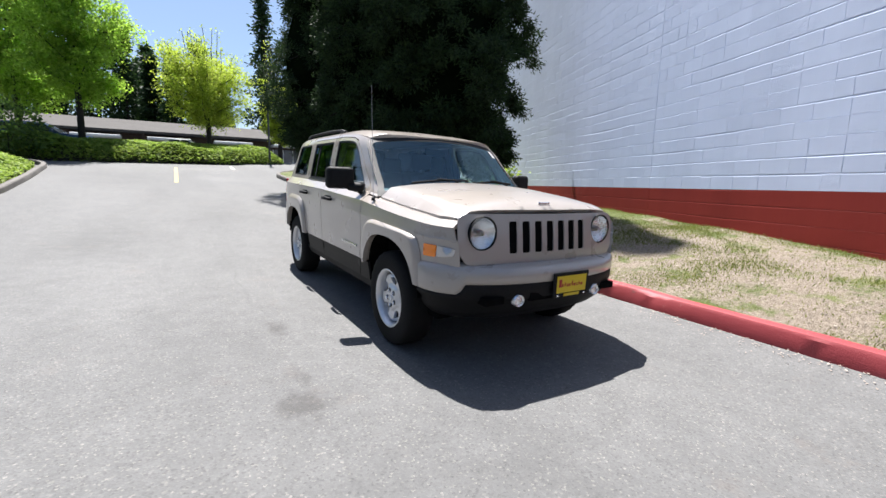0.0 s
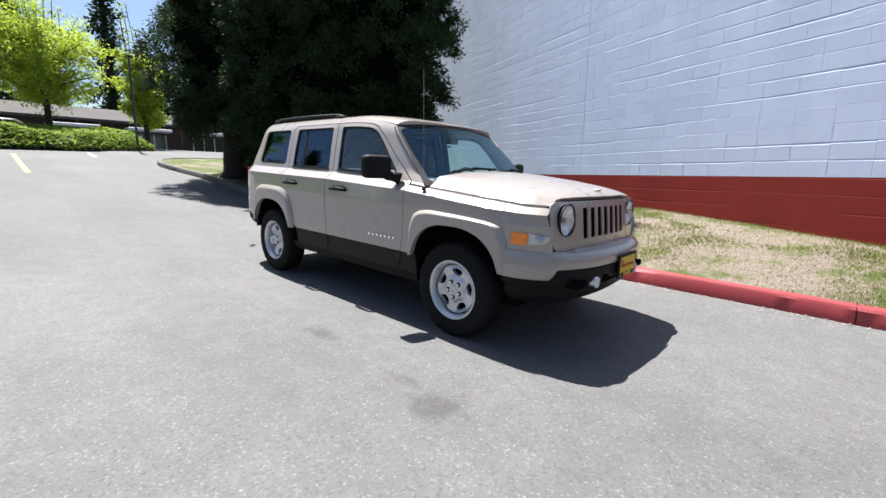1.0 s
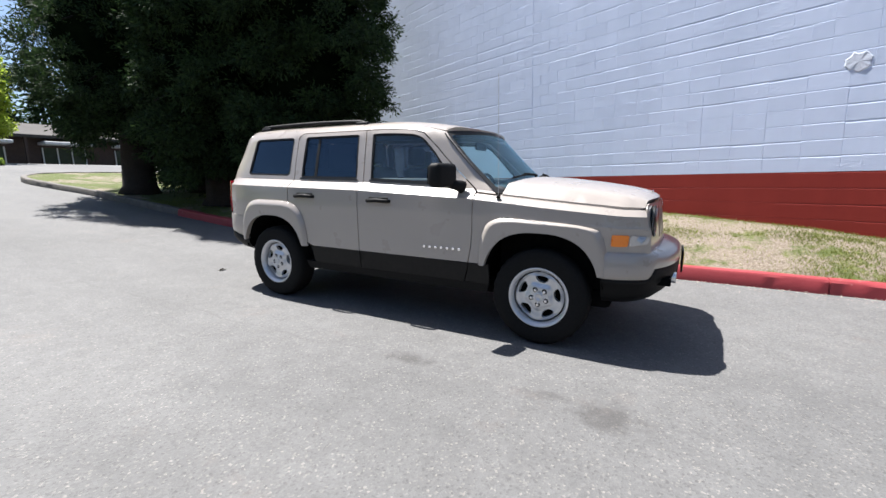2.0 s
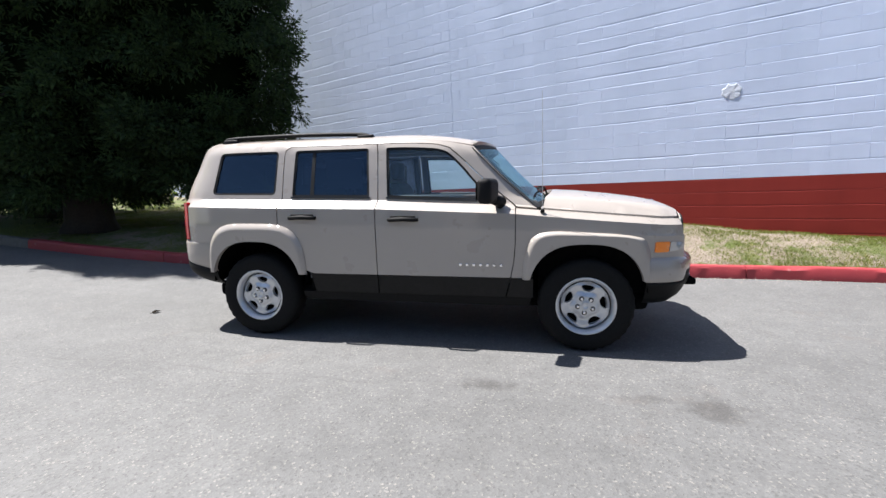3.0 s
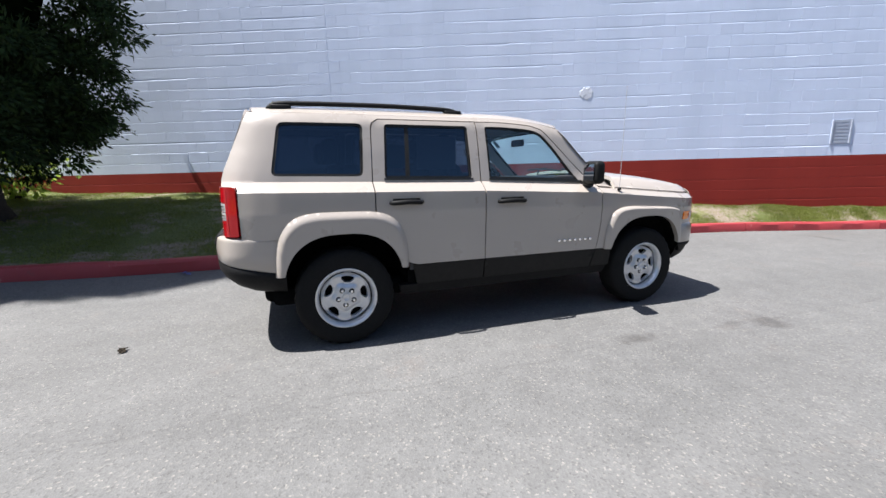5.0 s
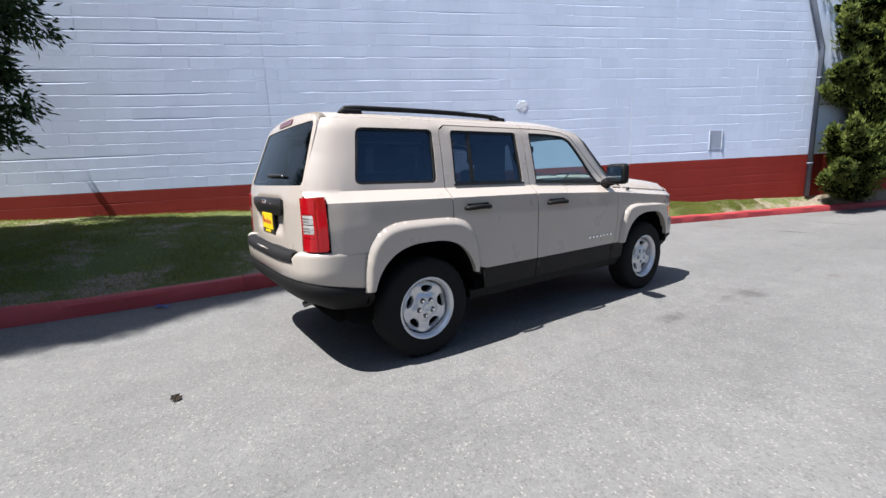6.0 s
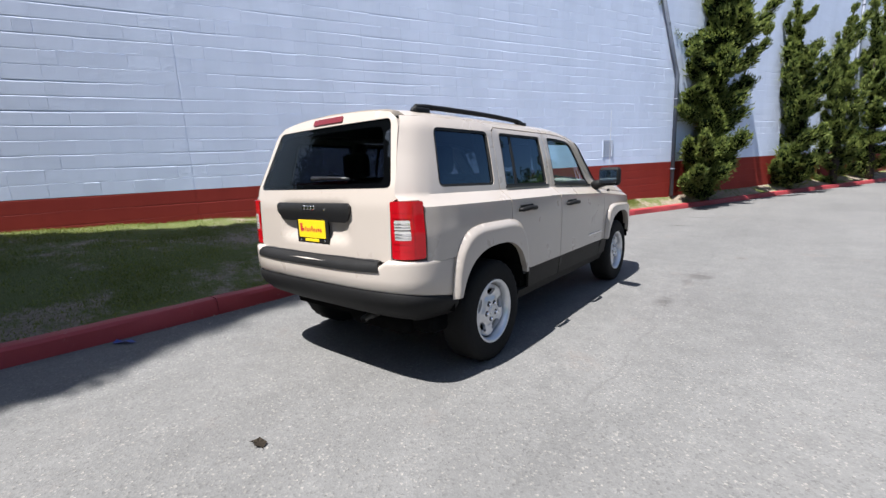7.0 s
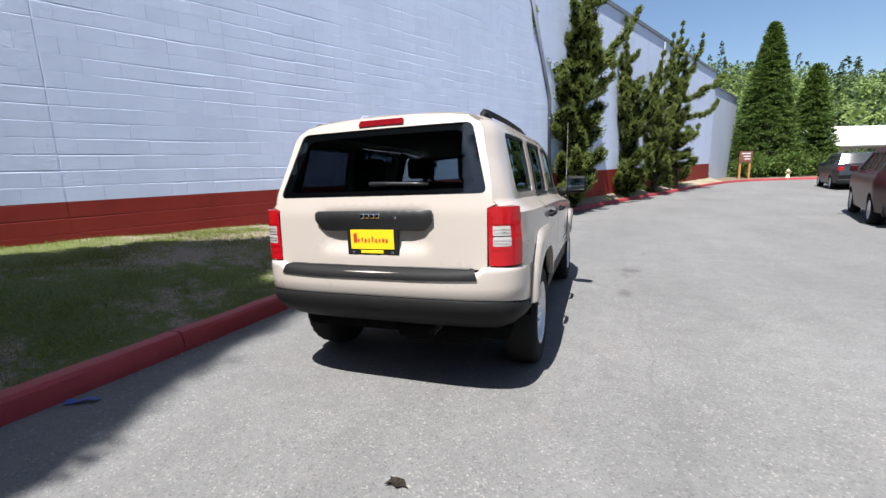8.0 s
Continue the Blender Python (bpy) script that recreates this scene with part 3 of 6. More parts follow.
def side_shelf(y, v):
    """As side, but above the shoulder it turns in flat under the bonnet's edge."""
    if v <= 1.10:
        return side(y, v)
    x, yy, z = side(y, 1.10)
    return (x + 1.3 * (v - 1.10), yy, z + 0.026 * ramp01((v - 1.10) / 0.09))


def roof(x, y):
    a = abs(x) * 0.648 / max(0.3, half_width(y, 1.60))
    return (x, y, interp(a, [0, 0.35, 0.52, 0.60, 0.648, 0.662], [1.668, 1.660, 1.648, 1.630, 1.60, 1.585]) + lift_roof(y))


def tail(x, z):
    a = abs(x)
    return (x, rear_y(z) - 0.0 * a + 0.035 * (1 - (a / 0.72) ** 2), z)


def nose(x, z):
    return (x, -2.045 + 0.055 * (x / 0.69) ** 2 + 0.16 * max(0, z - 0.74) ** 1.2, z)


def bonnet_edge(y):
    return interp(-y, [1.0, 1.5, 1.82, 1.945], [0.785, 0.780, 0.755, 0.695])


def bonnet(x, y):
    c = interp(-y, [0.9, 1.0, 1.3, 1.6, 1.8, 1.9, 1.96, 2.0, 2.03], [1.182, 1.182, 1.166, 1.134, 1.104, 1.082, 1.058, 1.03, 0.99])
    a = abs(x)
    top = c + 0.010 - 0.062 * (a / 0.735) ** 2.4
    low = min(top, body_z(y, 1.10) + 0.018)
    return (x, y, top + (low - top) * ramp01((a - bonnet_edge(y) + 0.075) / 0.075))


def screen(u, v):
    zp = 1.125 + 0.455 * v
    y = -0.960 + 0.480 * v
    w = half_width(y, zp) - 0.010
    yy = y - 0.125 * (1 - u * u)
    return (u * w, yy, body_z(y, zp) + 0.02 * (1 - u * u) * (1 - v) + 0.045 * (1 - u * u) * v)


def arch(cy, grow=0.0):
    return ellipse(cy, 0.35, 0.41 + grow, 0.455 + grow, 2.6, -20, 200, 40)


def flare_line(cy):
    return ellipse(cy, 0.35, 0.45, 0.590, 4.2, -12, 192, 48)


def arch_edge(cy, t0, t1):
    return ellipse(cy, 0.35, 0.425, 0.47, 2.6, t0, t1, 24)


def build_wheel(parent, x, y, face):
    w = thing("wheel", Matrix.Translation((x, y, 0.345)), "", "")
    w.parent = parent
    s = face
    R = 0.345
    prof = [(-0.10, 0.205), (-0.104, 0.23), (-0.108, 0.27), (-0.104, 0.31), (-0.094, 0.333), (-0.075, 0.344), (-0.03, R), (0.03, R), (0.075, 0.344), (0.094, 0.333), (0.104, 0.31), (0.108, 0.27), (0.104, 0.23), (0.10, 0.205)]
    v, f = lathe([(a * s, r) for a, r in prof], 64)
    # tread grooves: every other strip of the crown sits lower
    k = len(prof)
    vv = []
    for i, p in enumerate(v):
        ring, seg = divmod(i, 64)
        if 4 <= ring <= 9 and seg % 2:
            q = Vector((0, p[1], p[2])).normalized() * 0.007
            p = (p[0], p[1] - q.y, p[2] - q.z)
        vv.append(p)
    tyre = solid("tyre", vv, f if s > 0 else [tuple(reversed(q)) for q in f], M_TYRE, w, "black rubber all-season tyre", smooth=True)
    v, f = lathe([(s * a, r) for a, r in [(0.02, 0.0), (0.02, 0.19)]], 32)
    solid("brake_drum", v, f, M_VOID, w)
    v, f = lathe([(s * a, r) for a, r in [(0.092, 0.218), (0.101, 0.215), (0.103, 0.209), (0.099, 0.201), (0.088, 0.192), (0.072, 0.185), (0.045, 0.183), (0.0, 0.182), (-0.09, 0.21)]], 64)
    solid("rim_lip", v, f if s < 0 else [tuple(reversed(q)) for q in f], M_RIM, w, smooth=True)

    PHASE = radians(83)

    def disc(a, b):
        r = math.hypot(a, b)
        q = r - 0.010 * math.cos(5 * (math.atan2(b, a) - PHASE) + math.pi)
        d = interp(q, [0, 0.03, 0.04, 0.078, 0.088, 0.098, 0.15, 0.165, 0.18], [0.080, 0.080, 0.074, 0.074, 0.068, 0.056, 0.066, 0.062, 0.048])
        return (s * d, s * a, b)

    holes = []
    for i in range(5):
        t = PHASE + 2 * math.pi * i / 5
        c = Vector((math.cos(t), math.sin(t)))
        n = Vector((-c.y, c.x))
        poly = [c * 0.103 + n * 0.020, c * 0.103 - n * 0.020, c * 0.128 - n * 0.047, c * 0.146 - n * 0.044, c * 0.155, c * 0.146 + n * 0.044, c * 0.128 + n * 0.047]
        holes.append(rounded([tuple(p) for p in poly], 0.012, 3))
    v, f = sheet(ellipse(0, 0, 0.174, 0.174, 2, 0, 360, 64), holes, disc, 0.014, 0.022, heart=0.0)
    solid("rim_disc", v, f, M_RIM, w, "silver five-slot steel rim", smooth=True)
    v, f = lathe([(s * a, r) for a, r in [(0.076, 0.030), (0.085, 0.028), (0.086, 0.024), (0.083, 0.021), (0.083, 0.0)]], 24)
    solid("hub_cap", v, f, M_RIM, w, smooth=True)
    for i in range(5):
        t = PHASE + 2 * math.pi * i / 5 + math.pi / 5
        v, f = lathe([(s * a, r) for a, r in [(0.06, 0.011), (0.084, 0.0105), (0.089, 0.008), (0.089, 0.0)]], 6)
        solid("lug_nut", [(p[0], p[1] - s * -0.056 * math.cos(t), p[2] + 0.056 * math.sin(t)) for p in v], f, M_CHROME, w)
        v, f = lathe([(s * a, r) for a, r in [(0.074, 0.019), (0.0765, 0.018), (0.0755, 0.011)]], 16)
        solid("nut_seat", [(p[0], p[1] - s * -0.056 * math.cos(t), p[2] + 0.056 * math.sin(t)) for p in v], f, M_DARKTRIM, w)
    return w


def build_seat(parent, x, y, w, name="seat"):
    bm = bmesh.new()
    add_box(bm, x - w / 2, x + w / 2, y - 0.26, y + 0.26, 0.58, 0.76, 0.05, 3)
    part("seat_cushion", bm, M_SEAT, parent, smooth=True)
    v = []
    bm = bmesh.new()
    add_box(bm, x - w / 2, x + w / 2, y + 0.18, y + 0.32, 0.70, 1.27, 0.055, 3)
    for p in bm.verts:
        p.co.y += (p.co.z - 0.7) * 0.28
    part("seat_back", bm, M_SEAT, parent, smooth=True)


def head_rest(parent, x, y, z):
    bm = box(x - 0.13, x + 0.13, y - 0.05, y + 0.05, z, z + 0.19, 0.04, 3)
    part("head_rest", bm, M_SEAT, parent, smooth=True)


def build_car():
    car = thing("car", pose(0, 0, 0, 1.52, 0.68, 0), "tan sport utility vehicle with black trim, by a red kerb", "car")

    def both(name, v, f, material, label="", smooth=True, parent=car):
        a = solid(name, v, f, material, parent, label, smooth)
        b = solid(name, *flip(v, f), material, parent, label, smooth)
        return a, b

    # windows in the plane of the side
    win_q = rounded([(1.750, 1.165), (1.155, 1.165), (1.135, 1.537), (1.690, 1.537)], 0.045)
    win_r = rounded([(1.005, 1.150), (0.335, 1.150), (0.352, 1.537), (0.985, 1.537)], 0.03)
    win_f = rounded([(0.190, 1.150), (-0.640, 1.150), (-0.600, 1.20), (-0.395, 1.43), (-0.285, 1.521), (-0.20, 1.537), (0.207, 1.537)], [0.02, 0.02, 0.02, 0.1, 0.06, 0.03, 0.02])
    # body side: front pillar, roof edge, rear quarter
    quarter_low = arch_edge(1.315, 128, 6)
    outline = ([(-0.960, 1.115), (-0.48, 1.592), (-0.3, 1.60), (0.6, 1.60), (1.3, 1.60), (1.866, 1.60), (1.90, 1.54), (2.03, 1.20), (2.045, 1.14), (2.046, 1.100), (1.951, 1.100), (1.948, 0.785), (1.74, 0.785)]
               + [p for p in arch_edge(1.315, 24, 128)]
               + [(1.098, 0.90), (1.098, 1.10), (1.085, 1.50), (1.075, 1.545), (1.03, 1.574), (-0.21, 1.574), (-0.30, 1.558), (-0.43, 1.455), (-0.815, 1.115)])
    v, f = sheet(outline, [win_q], side, 0.04, 0.025, rows=SHOULDER)
    both("body_side", v, f, M_TAN)
    # doors
    rear_door = ([(1.090, 1.10), (1.078, 1.50), (1.066, 1.54), (1.025, 1.567), (0.287, 1.567), (0.278, 1.50), (0.268, 1.10), (0.264, 0.545)]
                 + [(0.80, 0.545)] + [p for p in arch_edge(1.315, 156, 132)] + [(1.090, 0.90)])
    v, f = sheet(rear_door, [win_r], side, 0.04, 0.02, rows=SHOULDER)
    doors_r = both("rear_door", v, f, M_TAN)
    front_door = ([(0.259, 1.10), (0.269, 1.50), (0.279, 1.567), (-0.20, 1.567), (-0.295, 1.55), (-0.42, 1.452), (-0.802, 1.113), (-0.806, 1.05), (-0.806, 0.80), (-0.795, 0.66), (-0.772, 0.545), (0.257, 0.545)])
    v, f = sheet(front_door, [win_f], side, 0.04, 0.02, rows=SHOULDER)
    doors_f = both("front_door", v, f, M_TAN)
    # dark lower panels of doors and sill
    for name, poly in (("lower_trim", [(0.83, 0.54), (0.264, 0.54), (0.266, 0.392), (0.80, 0.392)]), ("lower_trim", [(0.257, 0.54), (-0.775, 0.54), (-0.735, 0.392), (0.255, 0.392)])):
        v, f = sheet(poly, [], side, 0.05, 0.02)
        both(name, v, f, M_DARKTRIM, "dark grey lower door moulding")
    v, f = sheet([(0.93, 0.387), (-0.93, 0.387), (-0.91, 0.315), (0.91, 0.315)], [], lambda y, z: (-half_width(y, z) + 0.012, y, z), 0.06, 0.05)
    both("sill", v, f, M_BLACK)
    v, f = sheet([(-0.782, 0.54), (-0.94, 0.54), (-0.94, 0.392), (-0.745, 0.392)], [], side, 0.05, 0.02)
    both("fender_trim", v, f, M_DARKTRIM)
    # front fender with its flat shoulder
    fender = ([(-0.812, 1.112), (-0.99, 1.112), (-1.0, 1.20), (-1.5, 1.20), (-1.84, 1.18), (-1.91, 1.15), (-1.955, 1.10), (-1.972, 1.02), (-1.99, 0.93), (-2.0, 0.67), (-1.74, 0.62)]
              + arch_edge(-1.31, 152, 28) + [(-0.90, 0.545), (-0.779, 0.545), (-0.801, 0.66), (-0.812, 0.80)])
    v, f = sheet(fender, [], side_shelf, 0.04, 0.025, rows=SHOULDER[:5] + (1.10, 1.115, 1.145, 1.17))
    both("fender", v, f, M_TAN)
    # flares over the wheels
    for cy in (1.315, -1.31):
        poly = [p for p in flare_line(cy) if p[1] > 0.5] + [p for p in arch(cy)[::-1] if p[1] > 0.5]

        def lip(y, z):
            # a sloped shoulder round the outside, then an upright face down to the arch
            rho = ((abs(y - cy) / 0.45) ** 4.2 + (max(0.0, z - 0.35) / 0.590) ** 4.2) ** (1 / 4.2)
            rise = 0.005 + 0.029 * min(1.0, max(0.0, (1.0 - rho) / 0.06))
            return (-half_width(y, min(z, 1.0)) - rise, y, body_z(y, z))
        v, f = sheet(poly, [], lip, 0.018, 0.036)
        both("wheel_flare", v, f, M_TAN)
        # liner inside each wheel well
        well = [(p[0], p[1]) for p in ellipse(cy, 0.35, 0.43, 0.475, 2.6, 8, 172, 30)]
        v = [(-x, p[0], p[1]) for x in (0.845, 0.50) for p in well]
        n = len(well)
        f = [(i, i + 1, n + i + 1, n + i) for i in range(n - 1)] + [tuple(range(n, 2 * n))]
        both("wheel_liner", v, f, M_VOID, smooth=False)
    # roof
    right = [(half_width(y, 1.60) - 0.002, y) for y in (-0.47, -0.2, 0.2, 0.6, 1.0, 1.3, 1.5, 1.65, 1.75, 1.80, 1.835)]
    front = [(float(x), -0.488 - 0.120 * (1 - (x / 0.62) ** 2)) for x in np.linspace(-0.58, 0.58, 13)]
    back = [(float(x), 1.842 + 0.035 * (1 - (x / 0.54) ** 2)) for x in np.linspace(0.52, -0.52, 9)]
    v, f = sheet(front + right + back + [(-x, y) for x, y in right[::-1]], [], roof, 0.05, 0.03)
    solid("roof", v, f, M_TAN, car, smooth=True)
    v, f = sheet([(-0.55, -0.50), (0.55, -0.50), (0.57, 1.80), (-0.57, 1.80)], [], lambda x, y: (x, y, roof(x, y)[2] - 0.045), 0.1, 0.0)
    solid("headliner", v, f, M_LINER, car, smooth=True)
    # bonnet
    top = [(float(x), -1.005 - 0.105 * (1 - (x / 0.785) ** 2)) for x in np.linspace(-0.782, 0.782, 15)]
    low = [(0.780, -1.5), (0.753, -1.82), (0.69, -1.945)] + [(float(x), -1.945 - 0.055 * (1 - (x / 0.66) ** 2)) for x in np.linspace(0.6, -0.6, 13)] + [(-0.69, -1.945), (-0.753, -1.82), (-0.780, -1.5)]
    v, f = sheet(top + low, [], bonnet, 0.04, 0.03)
    solid("bonnet", v, f, M_TAN, car, smooth=True)
    bm = bmesh.new()
    for i in range(4):
        add_box(bm, -0.05 + 0.027 * i, -0.030 + 0.027 * i, -1.955, -1.94, 1.074, 1.088, 0.004, 1)
    part("bonnet_badge", bm, M_CHROME, car)
    # cowl under the windscreen
    v, f = sheet([(-0.70, -0.94), (0.70, -0.94)] + [(float(x), -1.00 - 0.115 * (1 - (x / 0.72) ** 2)) for x in np.linspace(0.71, -0.71, 11)], [], lambda x, y: (x, y, 1.095 - 0.02 * (x / 0.7) ** 2 - (y + 1.08) * 0.25), 0.06, 0.05)
    solid("cowl", v, f, M_BLACK, car, smooth=True)
    # windscreen, seal and wipers
    v, f = sheet(rounded([(-1, 0), (1, 0), (1, 1), (-1, 1)], 0.05), [], screen, 0.09, 0.0)
    ws = solid("windscreen", v, f, M_SCREEN, car, "clear windscreen with a green tint", smooth=True)
    v, f = sheet(rounded([(-1.03, -0.02), (1.03, -0.02), (1.03, 1.02), (-1.03, 1.02)], 0.05), [rounded([(-0.965, 0.05), (0.965, 0.05), (0.965, 0.955), (-0.965, 0.955)], 0.06)], screen, 0.07, 0.004, 0.002)
    solid("windscreen_border", v, f, M_SEAL, car, smooth=True)
    for x0, x1 in ((-0.52, 0.02), (0.06, 0.58)):
        pts = [Vector(screen(-0.95 * (x0 + (x1 - x0) * t) / 0.72 * -1, 0.15 + 0.05 * math.sin(t * 2.2))) + Vector((0, -0.025, 0.028)) for t in np.linspace(0, 1, 8)]
        v, f = tube(pts, 0.009, 6)
        wp = solid("wiper", v, f, M_BLACK, car)
        v, f = tube([pts[3] + Vector((0, 0, 0.012)), pts[5] + Vector((0, -0.03, 0.0)), Vector((x1 - 0.02, -1.075, 1.115))], 0.008, 6)
        solid("wiper_arm", v, f, M_BLACK, wp)
    v, f = sheet([(0.86, 0.80), (0.93, 0.80), (0.93, 0.94), (0.86, 0.94)], [], screen, 0.2, 0.0, 0.004)
    solid("sticker", v, f, M_PAPER, car)
    # side glass, seals
    for nm, poly, mat, lab, host in (("quarter_window", win_q, M_TINT, "dark privacy glass", None), ("rear_window", win_r, M_TINT, "dark privacy glass", doors_r), ("front_window", win_f, M_GLASS, "clear side glass", doors_f)):
        inset = lambda y, z: (side(y, z)[0] + 0.014, y, side(y, z)[2])
        v, f = sheet(poly, [], inset, 0.06, 0.0)
        a = solid(nm, v, f, mat, host[0] if host else car, lab, smooth=True)
        b = solid(nm, *flip(v, f), mat, host[1] if host else car, lab, smooth=True)
        v, f = sheet(grown(poly, 0.001), [grown(poly, -0.017)], lambda y, z: (side(y, z)[0] + 0.004, y, side(y, z)[2]), 0.05, 0.012)
        solid("window_seal", v, f, M_SEAL, host[0] if host else car, smooth=True)
        solid("window_seal", *flip(v, f), M_SEAL, host[1] if host else car, smooth=True)
    v, f = sheet([(0.85, 1.16), (0.818, 1.16), (0.808, 1.54), (0.835, 1.54)], [], lambda y, z: (side(y, z)[0] + 0.010, y, side(y, z)[2]), 0.06, 0.004)
    solid("window_bar", v, f, M_SEAL, doors_r[0])
    solid("window_bar", *flip(v, f), M_SEAL, doors_r[1])
    # a paper sheet hung inside each rear door's glass
    for k, sx in ((0, -1), (1, 1)):
        part("window_sticker", box(min(sx * 0.672, sx * 0.674), max(sx * 0.672, sx * 0.674), 0.43, 0.74, 1.22, 1.46), M_PAPER, doors_r[k])
    # belt mouldings
    for host, y0, y1 in ((doors_r, 0.33, 1.01), (doors_f, -0.66, 0.195)):
        v, f = sheet([(y1, 1.139), (y0, 1.139), (y0, 1.153), (y1, 1.153)], [], side, 0.03, 0.012, 0.010)
        solid("belt_moulding", v, f, M_TRIM, host[0])
        solid("belt_moulding", *flip(v, f), M_TRIM, host[1])
    # door handles: recess plate and pull
    for host, y in ((doors_r, 0.875), (doors_f, 0.04)):
        for k, sx in ((0, -1), (1, 1)):
            z = body_z(y, 0.99)
            pts = [(sx * (0.868 + d), y + t, z + 0.004 * math.cos(t * 20)) for t, d in ((0.115, 0.0), (0.10, 0.026), (0.0, 0.034), (-0.09, 0.03), (-0.115, 0.0))]
            v, f = tube(pts, [0.014, 0.016, 0.017, 0.016, 0.014], 8)
            solid("door_handle", v, f, M_BLACK, host[k], "black pull handle", smooth=True)
            part("handle_recess", box(min(sx * 0.866, sx * 0.872), max(sx * 0.866, sx * 0.872), y - 0.10, y + 0.10, z - 0.028, z + 0.028, 0.0025, 1), M_DARKTRIM, host[k])
    # model letters on the front doors, as plain bars
    for k, sx in ((0, -1), (1, 1)):
        for i in range(7):
            y = -0.385 - 0.051 * i
            part("letter_bar", box(min(sx * 0.868, sx * 0.876), max(sx * 0.868, sx * 0.876), y - 0.026, y - 0.004, 0.628, 0.648, 0.002, 1), M_CHROME, doors_f[k])
    # mirrors
    for sx in (-1, 1):
        bm = bmesh.new()
        add_box(bm, 0.875, 1.085, -0.695, -0.595, 1.10, 1.275, 0.035, 4)
        for p in bm.verts:
            p.co.y += 0.05 * (p.co.x - 0.875) / 0.21
            p.co.x *= sx
        if sx < 0:
            bmesh.ops.reverse_faces(bm, faces=bm.faces)
        mir = part("door_mirror", bm, M_BLACK, car, "black plastic door mirror", smooth=True)
        v, f = tube([(sx * 0.81, -0.70, 1.10), (sx * 0.84, -0.68, 1.115), (sx * 0.92, -0.655, 1.125)], [0.05, 0.042, 0.035], 10)
        solid("mirror_arm", v, f, M_BLACK, mir, smooth=True)
        gy = -0.588
        v = [(sx * 0.895, gy + 0.005, 1.125), (sx * 1.065, gy + 0.045, 1.125), (sx * 1.065, gy + 0.045, 1.25), (sx * 0.895, gy + 0.005, 1.25)]
        solid("mirror_glass", v, [(0, 1, 2, 3)], M_CHROME, mir)
    # roof rails
    for sx in (-1, 1):
        pts = [(sx * 0.575, y, z) for y, z in ((1.74, 1.620), (1.71, 1.650), (1.62, 1.666), (1.0, 1.674), (0.55, 1.666), (0.42, 1.655), (0.33, 1.618))]
        v, f = tube(spline(pts, 0.08), 0.017, 8)
        rail = solid("roof_rail", v, f, M_BLACK, car, "black roof rail", smooth=True)
        for y in (1.66, 0.42):
            part("rail_foot", box(sx * 0.575 - 0.022, sx * 0.575 + 0.022, y - 0.07, y + 0.07, 1.61, 1.66, 0.012, 2), M_BLACK, rail, smooth=True)
    # aerial
    v, f = tube([(-0.845, -1.0, 1.03), (-0.845, -1.0, 1.055)], [0.017, 0.012], 10)
    aer = solid("aerial", v, f, M_BLACK, car, "thin black whip aerial on the fender", smooth=True)
    v, f = tube([(-0.845, -1.0, 1.05), (-0.865, -0.985, 1.87)], [0.0022, 0.0014], 6)
    solid("aerial_mast", v, f, M_MAST, aer)
    # grille with seven slots and two round lamps
    slots = [rounded([(x - 0.031, 0.765), (x + 0.031, 0.765), (x + 0.031, 0.968), (x - 0.031, 0.968)], 0.012, 3) for x in np.linspace(-0.318, 0.318, 7)]
    lamps = [ellipse(x, 0.895, 0.104, 0.104, 2, 0, 360, 36) for x in (-0.545, 0.545)]
    v, f = sheet(rounded([(-0.655, 0.70), (0.655, 0.70), (0.715, 0.78), (0.715, 0.985), (0.66, 1.015), (-0.66, 1.015), (-0.715, 0.985), (-0.715, 0.78)], 0.03), slots + lamps, nose, 0.04, 0.007)
    solid("grille", v, f, M_TAN, car, "body-coloured grille with seven tall slots", smooth=True)
    v, f = sheet([(-0.42, 0.74), (0.42, 0.74), (0.42, 1.0), (-0.42, 1.0)], [], lambda x, z: (x, nose(x, z)[1] + 0.012, z), 0.1, 0.0)
    solid("grille_mesh", v, f, M_VOID, car)
    for sx in (-1, 1):
        c = Vector(nose(0.545 * sx, 0.895))
        v, f = lathe([(0.045, 0.0), (0.044, 0.02), (0.032, 0.06), (0.012, 0.095), (0.002, 0.103)], 36, "y")
        lamp = solid("headlight", [(a + c.x, b + c.y, d + c.z) for a, b, d in v], f, M_REFLECTOR, car, "round clear headlight", smooth=True)
        v, f = lathe([(-0.004, 0.103), (-0.018, 0.08), (-0.026, 0.045), (-0.029, 0.0)], 36, "y")
        solid("lens", [(a + c.x, b + c.y, d + c.z) for a, b, d in v], f, M_LENS, lamp, smooth=True)
        v, f = lathe([(0.012, 0.0), (0.014, 0.018), (0.044, 0.022)], 20, "y")
        solid("bulb_shield", [(a + c.x, b + c.y, d + c.z) for a, b, d in v], f, M_STEEL, lamp, smooth=True)
        v, f = lathe([(0.0, 0.105), (-0.009, 0.107), (-0.010, 0.100), (0.0, 0.097)], 36, "y")
        solid("bezel", [(a + c.x, b + c.y, d + c.z) for a, b, d in v], f, M_SEAL, lamp, smooth=True)
    # turn signals
    for poly, mat, nm in (([(-1.768, 0.742), (-1.866, 0.745), (-1.872, 0.818), (-1.772, 0.818)], M_AMBER, "turn_signal"), ([(-1.872, 0.746), (-1.975, 0.762), (-1.984, 0.806), (-1.878, 0.818)], M_CLEARLENS, "marker_lens")):
        v, f = sheet(rounded(poly, 0.012, 3), [], side, 0.03, 0.012, 0.007)
        both(nm, v, f, mat, "amber turn signal" if mat is M_AMBER else "")
